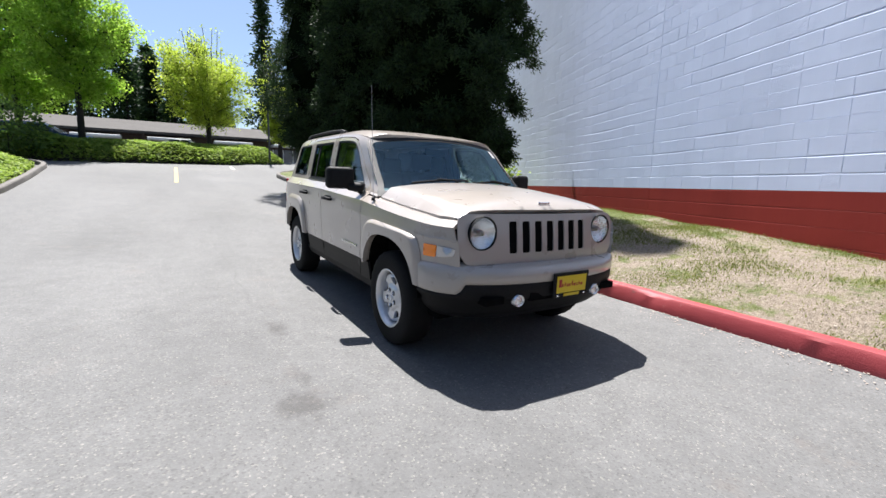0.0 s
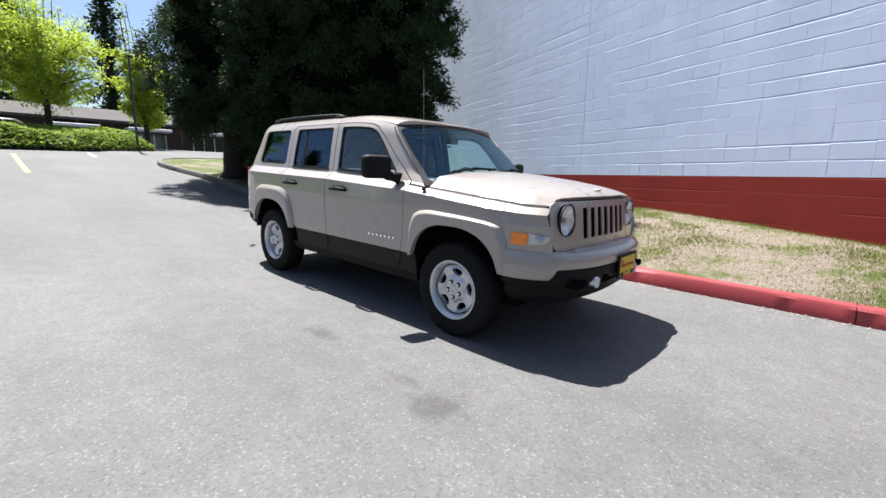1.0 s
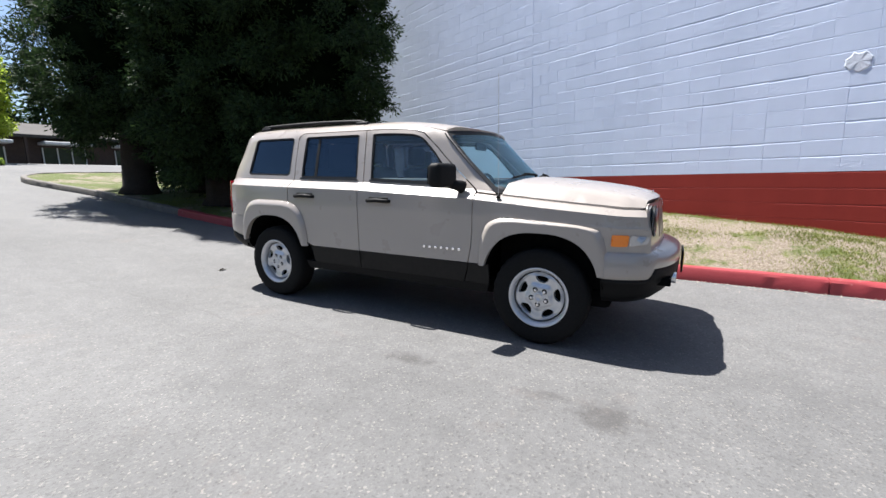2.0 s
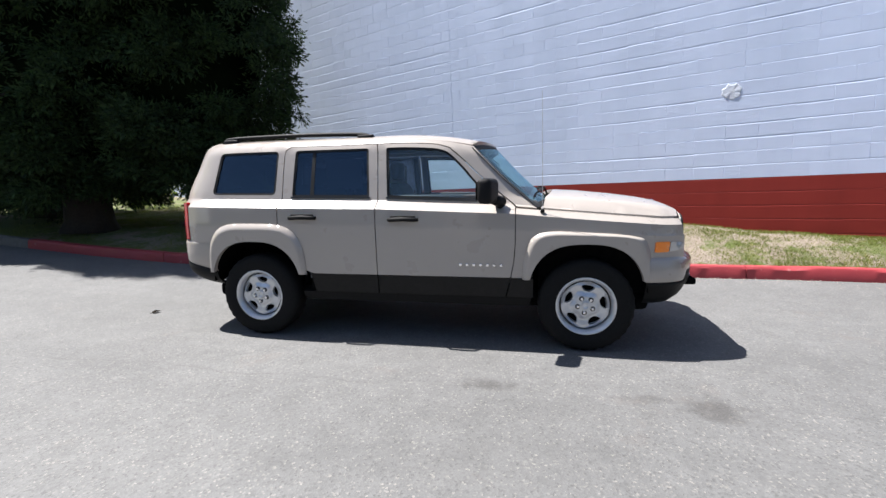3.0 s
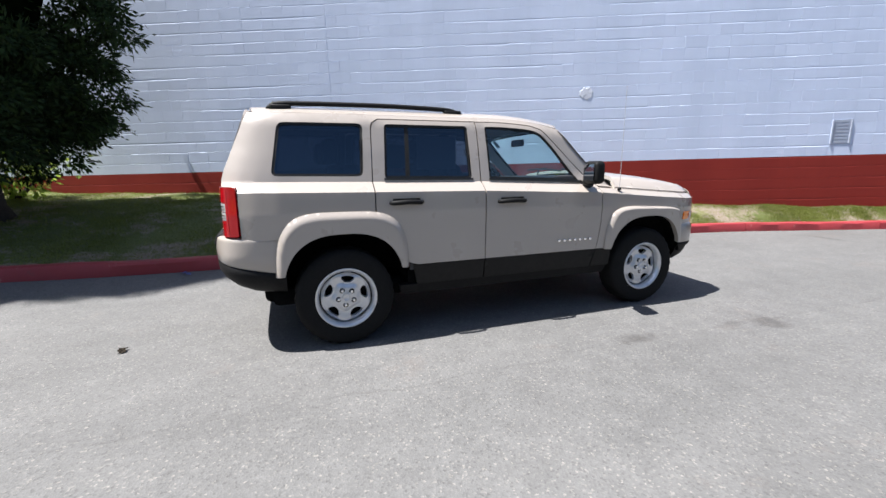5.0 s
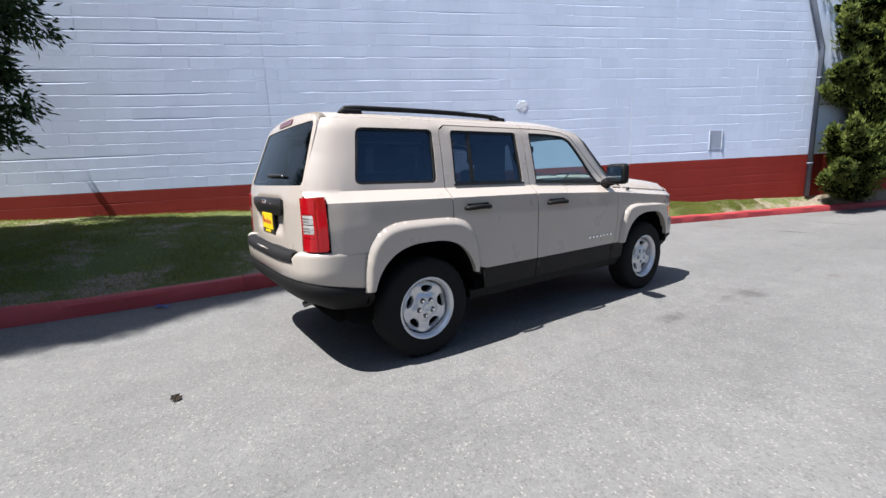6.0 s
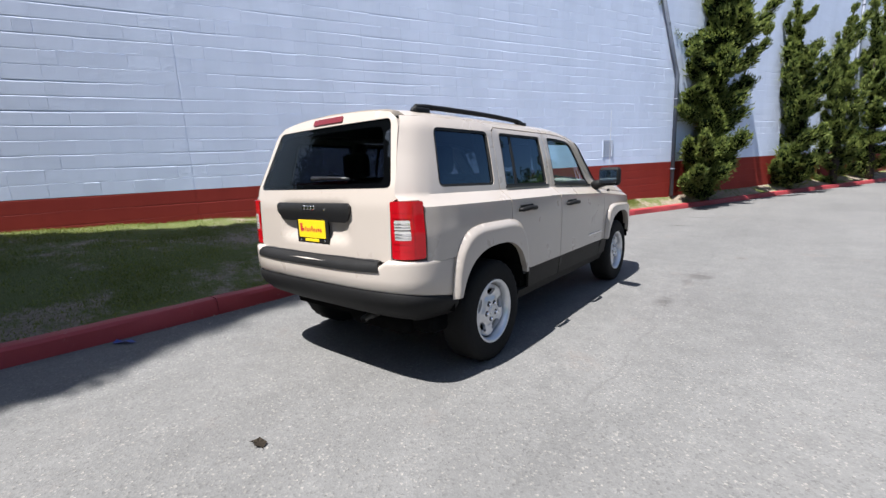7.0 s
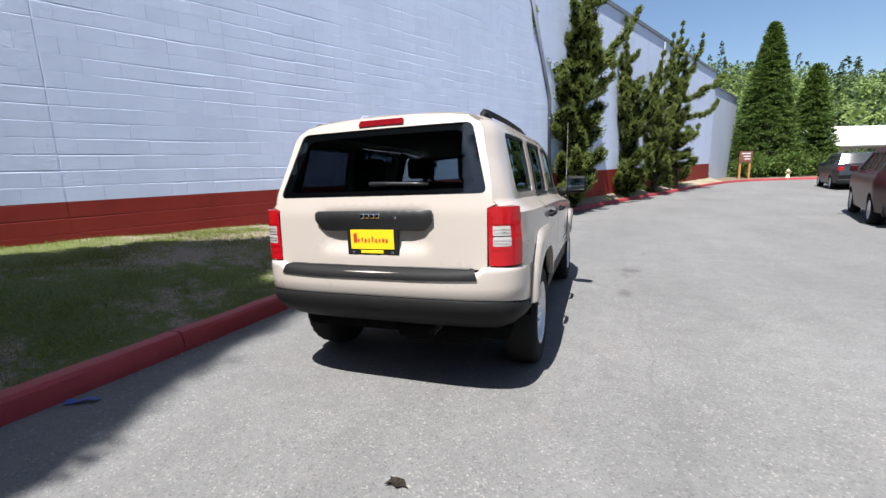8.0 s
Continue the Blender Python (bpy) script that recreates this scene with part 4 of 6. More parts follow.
    # bumpers
    def bumper(name, sign, y_side, reach, wide, power, prof, material, label, shape=None, droop=0.0):
        rows = []
        nu = 64
        for i in range(nu + 1):
            t = math.pi * i / nu
            c, s = math.cos(t), math.sin(t)
            rows.append((wide * math.copysign(abs(c) ** (2 / power), c), reach * abs(s) ** (2 / power)))
        v, f = [], []
        for off, z in prof:
            for x, y in rows:
                k = math.hypot(x / wide, y / reach) or 1
                nxv, nyv = (abs(x) / wide) ** (power - 1) / wide * math.copysign(1, x), (y / reach) ** (power - 1) / reach
                n = math.hypot(nxv, nyv)
                v.append((x - off * nxv / n, sign * (y_side + y - off * nyv / n), z + (0.012 * (1 - abs(x) / wide) if z > 0.75 else 0) + (shape(abs(x) / wide, z) if shape else 0) - (droop * (1 - y / reach) ** 1.2 * interp(z, [0.42, 0.60, 0.65, 0.72], [0.5, 1, 1, 0]) if droop else 0)))
        m = nu + 1
        for r in range(len(prof) - 1):
            for i in range(nu):
                q = (r * m + i, r * m + i + 1, (r + 1) * m + i + 1, (r + 1) * m + i)
                f.append(q if sign < 0 else tuple(reversed(q)))
        return solid(name, v, f, material, car, label, smooth=True)

    def corner(u, z):
        """The painted skin of the front bumper reaches lower at its corners."""
        if z > 0.645:
            return 0.02 * ramp01((u - 0.7) / 0.2)
        return -0.065 * ramp01((u - 0.80) / 0.05) if z > 0.575 else 0.0

    bumper("front_bumper", -1, 1.722, 0.458, 0.852, 2.38, [(0.22, 0.690), (0.13, 0.702), (0.055, 0.697), (0.016, 0.682), (0.0, 0.658), (0.0, 0.63), (0.005, 0.60), (0.02, 0.585)], M_TAN, "body-coloured front bumper", corner)
    front_low = bumper("front_valance", -1, 1.722, 0.458, 0.852, 2.38, [(0.012, 0.596), (0.004, 0.583), (0.012, 0.50), (0.03, 0.48), (0.045, 0.44), (0.07, 0.40), (0.12, 0.355), (0.22, 0.34)], M_BLACK, "black lower bumper", corner)
    def tread_dip(u, z):
        """The rear bumper's top sits lower between its shoulders, where the step pad lies."""
        return -0.032 * (1 - ramp01((u - 0.72) / 0.06)) if z > 0.75 else 0.0

    bumper("rear_bumper", 1, 1.70, 0.455, 0.852, 4.2, [(0.20, 0.80), (0.10, 0.802), (0.022, 0.801), (0.006, 0.796), (0.001, 0.785), (0.0, 0.77), (0.0, 0.70), (0.003, 0.645), (0.02, 0.625)], M_TAN, "body-coloured rear bumper", tread_dip, 0.085)
    bumper("rear_valance", 1, 1.70, 0.455, 0.852, 4.2, [(0.012, 0.632), (0.004, 0.62), (0.008, 0.575), (0.035, 0.525), (0.085, 0.475), (0.16, 0.435), (0.28, 0.42)], M_BLACK, "black lower bumper", None, 0.085)
    # step pad with ridges
    def pad(x, y):
        # flat on top, then rolled down over the bumper's edge
        face = 1.70 + 0.455 * (1 - (abs(x) / 0.852) ** 4.2) ** (1 / 4.2)
        k = max(0.0, (y - 2.10) / 0.10)
        return (x, 2.10 + (face + 0.007 - 2.10) * math.sin(k * math.pi / 2) if k > 0 else y, 0.796 - 0.060 * k ** 1.8)
    v, f = sheet([(-0.585, 2.045), (0.585, 2.045), (0.625, 2.195), (0.3, 2.20), (-0.3, 2.20), (-0.625, 2.195)], [], pad, 0.012, 0.03)
    step = solid("step_pad", v, f, M_BLACK, car, "ribbed black step pad")
    for i in range(5):
        y = 2.050 + 0.0125 * i
        part("pad_rib", box(-0.575 - 0.002 * i, 0.575 + 0.002 * i, y, y + 0.006, 0.790, 0.8005, 0.002, 1), M_TRIM, step)
    # tailgate
    glass_t = rounded([(-0.665, 1.195), (0.665, 1.195), (0.556, 1.586), (-0.556, 1.586)], 0.04)
    recess = rounded([(-0.30, 0.90), (0.30, 0.90), (0.38, 1.105), (-0.38, 1.105)], 0.04)

    def tail_pressed(x, z):
        p = tail(x, z)
        d = 0.028 * interp(z, [0.875, 0.92, 1.09, 1.11], [0, 1, 1, 0]) * interp(abs(x), [0.24, 0.31, 0.36], [1, 0.7, 0])
        return (p[0], p[1] - d, p[2])
    edge = [(half_width(rear_y(z), z) - 0.004, body_z(rear_y(z), z)) for z in (1.112, 1.14, 1.2, 1.3, 1.42, 1.54, 1.585)]
    half = [(0.666, 0.790), (0.668, 1.118)] + edge + [(0.53, 1.622), (0.42, 1.638), (0.2, 1.652)]
    v, f = sheet(half + [(-x, z) for x, z in half[::-1]], [glass_t], tail_pressed, 0.035, 0.03)
    gate = solid("tailgate", v, f, M_TAN, car, "tan tailgate", smooth=True)
    v, f = sheet(glass_t, [], lambda x, z: (x, tail(x, z)[1] - 0.006, z), 0.06, 0.0)
    solid("rear_screen", v, f, M_REARGLASS, gate, "dark rear glass", smooth=True)
    v, f = sheet(grown(glass_t, 0.002), [rounded([(-0.60, 1.225), (0.60, 1.225), (0.50, 1.545), (-0.50, 1.545)], 0.05)], lambda x, z: (x, tail(x, z)[1] - 0.009, z), 0.05, 0.0)
    solid("glass_border", v, f, M_SEAL, gate, smooth=True)
    v, f = sheet(rounded([(-0.33, 1.0), (0.33, 1.0), (0.375, 1.055), (0.375, 1.115), (-0.375, 1.115), (-0.375, 1.055)], 0.02), [], lambda x, z: (x, tail(x, z)[1] + 0.004 + 0.018 * interp(z, [1.0, 1.06, 1.1, 1.12], [0, 1, 1, 0.2]), z), 0.03, 0.03)
    gar = solid("handle_garnish", v, f, M_TRIM, gate, "black handle garnish", smooth=True)
    bm = bmesh.new()
    for i in range(4):
        add_box(bm, -0.062 + 0.033 * i, -0.037 + 0.033 * i, 2.098, 2.112, 1.073, 1.098, 0.003, 1)
    part("garnish_badge", bm, M_CHROME, gar)
    bm = box(-0.165, -0.145, 2.098, 2.108, 1.07, 1.082, 0.003, 1)
    part("lock_button", bm, M_CHROME, gar)
    # rear wiper
    v, f = tube([(0.02, 2.045, 1.262), (-0.1, 2.05, 1.262), (-0.25, 2.052, 1.258), (-0.34, 2.048, 1.253)], [0.015, 0.011, 0.009, 0.007], 8)
    solid("rear_wiper", v, f, M_TRIM, gate, smooth=True)
    # high brake lamp in a small spoiler lip
    v, f = sheet(rounded([(-0.15, 1.604), (0.15, 1.604), (0.145, 1.640), (-0.145, 1.640)], 0.012), [], lambda x, z: (x, 1.918 - (z - 1.60) * 0.5 + 0.0 * (1 - (x / 0.5) ** 2), z + 0.0), 0.04, 0.06)
    solid("high_brake_lamp", v, f, M_DARKRED, car, "red high brake lamp", smooth=True)
    # tail lamps wrapping the corner
    def lamp_flat(s, z):
        # s runs from the tailgate's edge round the corner to the side
        if s < 0.085:
            x0 = -side(2.047, min(z, 1.03))[0]
            t = s / 0.085
            return (-(0.674 + (x0 - 0.674) * t) - 0.004 * t, 2.062 - 0.012 * t * t, z + 0.022)
        y = 2.047 - (s - 0.085) * 1.02
        return (side(y, min(z, 1.03))[0] - 0.004, y, z + 0.022)

    def lamp_surf(s, z):
        k = (s - 0.045) / 0.08
        if k <= 0 or k >= 1:
            return lamp_flat(s, z)
        a, b, c = (Vector(lamp_flat(q, z)) for q in (0.045, 0.085, 0.125))
        return tuple(a * (1 - k) ** 2 + b * 2 * k * (1 - k) + c * k * k)
    lens_hole = rounded([(0.020, 0.892), (0.100, 0.892), (0.100, 1.003), (0.020, 1.003)], 0.006, 2)
    v, f = sheet(rounded([(0.0, 0.790), (0.168, 0.790), (0.168, 1.102), (0.0, 1.102)], 0.015), [lens_hole], lamp_surf, 0.012, 0.03)
    tl = both("tail_lamp", v, f, M_REDLENS, "red and clear tail lamp")
    for z0, z1 in ((0.894, 0.944), (0.950, 1.001)):
        v, f = sheet(rounded([(0.020, z0), (0.100, z0), (0.100, z1), (0.020, z1)], 0.006, 2), [], lamp_surf, 0.02, 0.02)
        solid("clear_lens", v, f, M_CLEARLENS, tl[0])
        solid("clear_lens", *flip(v, f), M_CLEARLENS, tl[1])
        for q in (0.33, 0.66):
            zq = z0 + (z1 - z0) * q
            v, f = sheet([(0.022, zq - 0.002), (0.098, zq - 0.002), (0.098, zq + 0.002), (0.022, zq + 0.002)], [], lamp_surf, 0.02, 0.0, 0.003)
            solid("lens_rib", v, f, M_CHROME, tl[0])
            solid("lens_rib", *flip(v, f), M_CHROME, tl[1])
    # ridges moulded round the chambers of the red lens
    for s0, s1, z0, z1 in ((0.012, 0.112, 1.014, 1.019), (0.012, 0.112, 0.874, 0.879), (0.110, 0.114, 0.80, 1.09), (0.012, 0.112, 1.046, 1.049), (0.012, 0.112, 0.838, 0.841)):
        v, f = sheet([(s0, z0), (s1, z0), (s1, z1), (s0, z1)], [], lamp_surf, 0.012, 0.0, 0.003)
        solid("lens_ridge", v, f, M_REDLENS, tl[0])
        solid("lens_ridge", *flip(v, f), M_REDLENS, tl[1])
    # plates: black frame, yellow insert, red scrawl as plain strokes
    for y, x, z, sgn_y, tilt in ((2.082, 0.0, 0.945, 1, 0.0), (-2.185, 0.06, 0.565, -1, 0.0)):
        d = 0.012 * sgn_y
        bm = box(x - 0.165, x + 0.165, min(y, y + d), max(y, y + d), z - 0.085, z + 0.085, 0.005, 2)
        pl = part("plate_frame", bm, M_BLACK, car, "black plate frame with a yellow dealer insert")
        y2 = y + d
        part("plate_insert", box(x - 0.139, x + 0.139, min(y2, y2 + 0.003 * sgn_y), max(y2, y2 + 0.003 * sgn_y), z - 0.050, z + 0.062, 0.0008, 1), M_YELLOW, pl)
        y3 = y2 + 0.0045 * sgn_y
        fl = -sgn_y
        # one bar for each unreadable letter, the first the tallest
        bm = bmesh.new()
        for i, (tall, wide) in enumerate(((0.056, 0.026), (0.026, 0.015), (0.034, 0.012), (0.024, 0.017), (0.027, 0.014), (0.040, 0.013), (0.025, 0.016), (0.024, 0.015), (0.028, 0.017), (0.024, 0.018))):
            u = x + fl * (-0.108 + 0.0225 * i)
            add_box(bm, u - wide / 2, u + wide / 2, min(y2, y3), max(y2, y3), z - 0.014 + 0.002 * (i % 3), z - 0.014 + tall, 0.004, 1)
        part("print_stroke", bm, M_PLATERED, pl)
        part("frame_print", box(x - 0.07, x + 0.075, min(y2, y3), max(y2, y3), z - 0.074, z - 0.056, 0.001, 1), M_YELLOW, pl)
        for u in (-0.125, 0.125):
            part("plate_screw", box(x + u - 0.008, x + u + 0.008, min(y2, y3), max(y2, y3), z - 0.074, z - 0.062, 0.002, 1), M_CHROME, pl)
    # fog lamps
    for sx in (-1, 1):
        c = Vector((0.355 * sx, -2.148, 0.488))
        v, f = lathe([(0.03, 0.040), (-0.010, 0.039), (-0.012, 0.034), (0.0, 0.032), (-0.006, 0.02), (-0.008, 0.0)], 24, "y")
        solid("fog_lamp", [(a + c.x, b + c.y, d + c.z) for a, b, d in v], f, M_REFLECTOR, car, "round fog lamp", smooth=True)
    part("air_slot", box(-0.27, 0.27, -2.164, -2.06, 0.475, 0.535, 0.01, 2), M_VOID, car)
    part("air_slot", box(-0.60, -0.45, -2.13, -2.0, 0.47, 0.52, 0.01, 2), M_VOID, car)
    part("air_slot", box(0.45, 0.60, -2.13, -2.0, 0.47, 0.52, 0.01, 2), M_VOID, car)
    # underside, bulkheads and cabin
    part("underbody", box(-0.72, 0.72, -1.78, 1.80, 0.29, 0.42, 0.04, 2), M_VOID, car)
    part("floor_pan", box(-0.80, 0.80, -0.86, 0.86, 0.33, 0.50), M_VOID, car)
    part("load_floor", box(-0.74, 0.74, 0.90, 1.99, 0.835, 0.87), M_CABIN, car)
    part("engine_block", box(-0.70, 0.70, -1.94, -0.98, 0.42, 0.98), M_VOID, car)
    for x in (-0.83, 0.79):
        part("inner_lining", box(x, x + 0.04, -0.80, 0.85, 0.50, 1.05), M_CABIN, car)
        part("door_card", box(0.70 if x > 0 else -0.755, 0.755 if x > 0 else -0.70, -0.62, 0.85, 0.80, 1.165, 0.015, 2), M_CABIN, car, smooth=True)
        part("inner_lining", box(x + 0.03 if x < 0 else x - 0.03, x + 0.06 if x < 0 else x, 0.88, 1.93, 0.87, 1.10), M_CABIN, car)
    for y, w in ((0.30, 0.05), (1.12, 0.06)):
        for sx in (-1, 1):
            v, f = tube([(sx * 0.735, y, 1.08), (sx * 0.665, y, 1.33), (sx * 0.60, y, 1.55)], w * 0.75, 6)
            solid("pillar_trim", v, f, M_CABIN, car)
    dash = part("dashboard", box(-0.74, 0.74, -0.99, -0.56, 0.80, 1.115, 0.06, 3), M_CABIN, car, "dark dashboard", smooth=True)
    v, f = [], []
    pts = [Vector((0.37 + 0.185 * math.cos(t), -0.46 + 0.07 * math.sin(t), 1.03 + 0.175 * math.sin(t))) for t in np.linspace(0, 2 * math.pi, 33)]
    v, f = tube(pts, 0.016, 8, caps=False)
    sw = solid("steering_wheel", v, f, M_BLACK, car, "black steering wheel", smooth=True)
    part("wheel_hub", box(0.29, 0.45, -0.53, -0.46, 0.98, 1.08, 0.03, 2), M_BLACK, sw, smooth=True)
    v, f = tube([(0.37, -0.49, 1.03), (0.37, -0.7, 0.95)], 0.03, 8)
    solid("column", v, f, M_BLACK, sw)
    for x in (-0.37, 0.37):
        build_seat(car, x, 0.02, 0.50)
        head_rest(car, x, 0.44, 1.30)
    bm = box(-0.64, 0.64, 0.60, 0.875, 0.60, 0.78, 0.05, 3)
    part("rear_bench", bm, M_SEAT, car, smooth=True)
    bm = box(-0.64, 0.64, 1.02, 1.15, 0.85, 1.26, 0.05, 3)
    for p in bm.verts:
        p.co.y += (p.co.z - 0.72) * 0.25
    part("rear_backrest", bm, M_SEAT, car, smooth=True)
    for x in (-0.42, 0.42):
        head_rest(car, x, 1.34, 1.26)
    part("inner_mirror", box(-0.11, 0.11, -0.50, -0.475, 1.42, 1.485, 0.01, 2), M_BLACK, car)
    v, f = tube([(-0.30, 1.84, 0.385), (-0.30, 1.94, 0.385), (-0.30, 1.985, 0.375)], 0.022, 12, caps=False)
    solid("exhaust_tip", v, f, M_STEEL, car, "dull steel exhaust tip", smooth=True)
    part("muffler", box(-0.55, 0.0, 1.62, 1.86, 0.27, 0.40, 0.05, 3), M_VOID, car, smooth=True)
    for sx in (-1, 1):
        for y in (1.3175, -1.3175):
            build_wheel(car, sx * 0.755, y, sx)
    return car


build_car()


# ---------------------------------------------------------------- blocks of the wall
WALL_ANGLE = math.atan2(WALL_DIR.y, WALL_DIR.x)
BREAK_S = -0.66
SWELL = (0.0, 0.0004, 0.0008, 0.0012, 0.002)
LEDGES = (0.002, 0.005, 0.010, 0.015, 0.020, 0.026, 0.033)


def block_shape(rng, length, ledge, flush=False):
    """One concrete block's face as eight corners (along, out, up): its head swells a little, its top and one end are rounded by paint."""
    h, l, c = COURSE - 0.0006, length - 0.0008, 0.0008
    a, end = (0.0, 0.0) if flush else (rng.choice(SWELL), rng.choice((0.0005, 0.0005, 0.0008, 0.004, 0.007)))
    if flush:
        l = length
        return ((0, -0.004, 0), (l, -0.004, 0), (l, -0.007, h), (0, -0.007, h), (0, 0.0005, c), (l, 0.0005, c), (l, 0.0005, h - ledge), (0, 0.0005, h - ledge))
    return ((0, -0.004, 0), (l, -0.004, 0), (l, -0.007, h), (0, -0.007, h), (end, 0.0005, c), (l - c, 0.0005, c), (l - c, 0.0005 + a, h - ledge), (end, 0.0005 + a, h - ledge))


BLOCK_FACES = [(4, 5, 6, 7), (0, 1, 5, 4), (1, 2, 6, 5), (2, 3, 7, 6), (3, 0, 4, 7)]


def course_blocks():
    """Every block of the wall: (s, z, length)."""
    rng = random.Random(4)
    out = []
    k = -8
    while True:
        z = RED_TOP + k * COURSE
        if z + COURSE > WALL_TOP + 0.02:
            break
        half = 0.5 * LENGTH if k % 2 else 0.0
        for way in (-1, 1):
            s = BREAK_S + 0.004 * way
            first = True
            while S0 < s < S1:
                l = LENGTH if not (first and half) else LENGTH / 2
                first = False
                if rng.random() < 0.06:
                    l = LENGTH / 2
                out.append((s if way > 0 else s - l, z, l))
                s += way * l
        k += 1
    return out


def ledge_run(rng, s, z):
    """How far the mortar ledge over a block stands out: alike along stretches of a course."""
    f = 0.5 + 0.85 * noise.noise(Vector((s * 0.55, round(z / COURSE) * 3.7, 2.0))) + rng.uniform(-0.1, 0.1)
    return min(len(LEDGES) - 1, max(0, int(f * len(LEDGES))))


def lay_blocks():
    rng = random.Random(9)
    face = {}
    shared = {}
    for mat, key in ((M_WALL, "pale"), (M_RED, "red")):
        for l in (LENGTH, LENGTH / 2):
            shared[(key, l)] = [mesh_from("block", [(u, -d, v) for u, d, v in block_shape(rng, l, g, key == "red")], BLOCK_FACES) for g in LEDGES for _ in range(6)]
            for me in shared[(key, l)]:
                me.materials.append(mat)
    rest = {"pale": ([], []), "red": ([], [])}
    n_obj = {"pale": 0, "red": 0}
    R = Matrix.Rotation(WALL_ANGLE, 4, "Z")
    for s, z, l in course_blocks():
        y = WALL_A.y + WALL_DIR.y * s
        if z + COURSE < wall_base(y) - 0.05:
            continue
        key = "pale" if z > RED_TOP - 0.01 else "red"
        near = (-2.2 < s < 5.2 and z < 4.15) if key == "pale" else (-3.5 < s < 8)
        if near and n_obj[key] < 295:
            ob = new("block", shared[(key, l)][6 * ledge_run(rng, s, z) + rng.randrange(6)])
            ob.matrix_world = Matrix.Translation(wall_point(s + 0.0008, 0.0, z + 0.001)) @ R
            ob.parent = wall_blue if key == "pale" else wall_red
            n_obj[key] += 1
        else:
            verts, faces = rest[key]
            n = len(verts)
            for u, d, v in block_shape(rng, l, LEDGES[ledge_run(rng, s, z)], key == "red"):
                verts.append(wall_point(s + u + 0.0008, d, z + v + 0.001))
            faces += [tuple(n + i for i in q) for q in BLOCK_FACES]
    for key, host, mat in (("pale", wall_blue, M_WALL), ("red", wall_red, M_RED)):
        ob = solid("block_courses", *rest[key], mat, host)
        tagged(ob, kind="stuff")


# ---------------------------------------------------------------- plants
def leaf_cloud(name, centres, ways, length, width, material, parent=None, seed=0, level=0.0):
    """Many small leaves: each a pointed four-cornered blade at a centre, running along a way."""
    rng = np.random.default_rng(seed)
    c, d = np.asarray(centres, float), np.asarray(ways, float)
    n = len(c)
    d /= np.linalg.norm(d, axis=1, keepdims=True) + 1e-9
    r = rng.normal(size=(n, 3))
    s = np.cross(d, r * (1 - level) + np.array([0, 0, 1.5]) * level)
    s /= np.linalg.norm(s, axis=1, keepdims=True) + 1e-9
    l = (length * rng.uniform(0.6, 1.3, n))[:, None]
    w = (width * rng.uniform(0.6, 1.3, n))[:, None]
    v = np.stack([c - d * l / 2, c + s * w / 2, c + d * l / 2, c - s * w / 2], 1).reshape(-1, 3)
    me = bpy.data.meshes.new(name)
    me.vertices.add(4 * n)
    me.vertices.foreach_set("co", v.ravel())
    me.loops.add(4 * n)
    me.loops.foreach_set("vertex_index", np.arange(4 * n))
    me.polygons.add(n)
    me.polygons.foreach_set("loop_start", np.arange(0, 4 * n, 4))
    me.update(calc_edges=True)
    me.materials.append(material)
    ob = new(name, me)
    ob.parent = parent
    return ob


def tuft_points(rng, at, n, radius, out=(0, 0, 1), flat=0.7):
    """Leaf centres and ways of a tuft about a place."""
    p = rng.normal(size=(n, 3)) * radius * 0.5
    p[:, 2] *= flat
    d = p / (np.linalg.norm(p, axis=1, keepdims=True) + 1e-6) + np.array(out) * 0.8 + rng.normal(size=(n, 3)) * 0.4
    return p + np.array(at), d


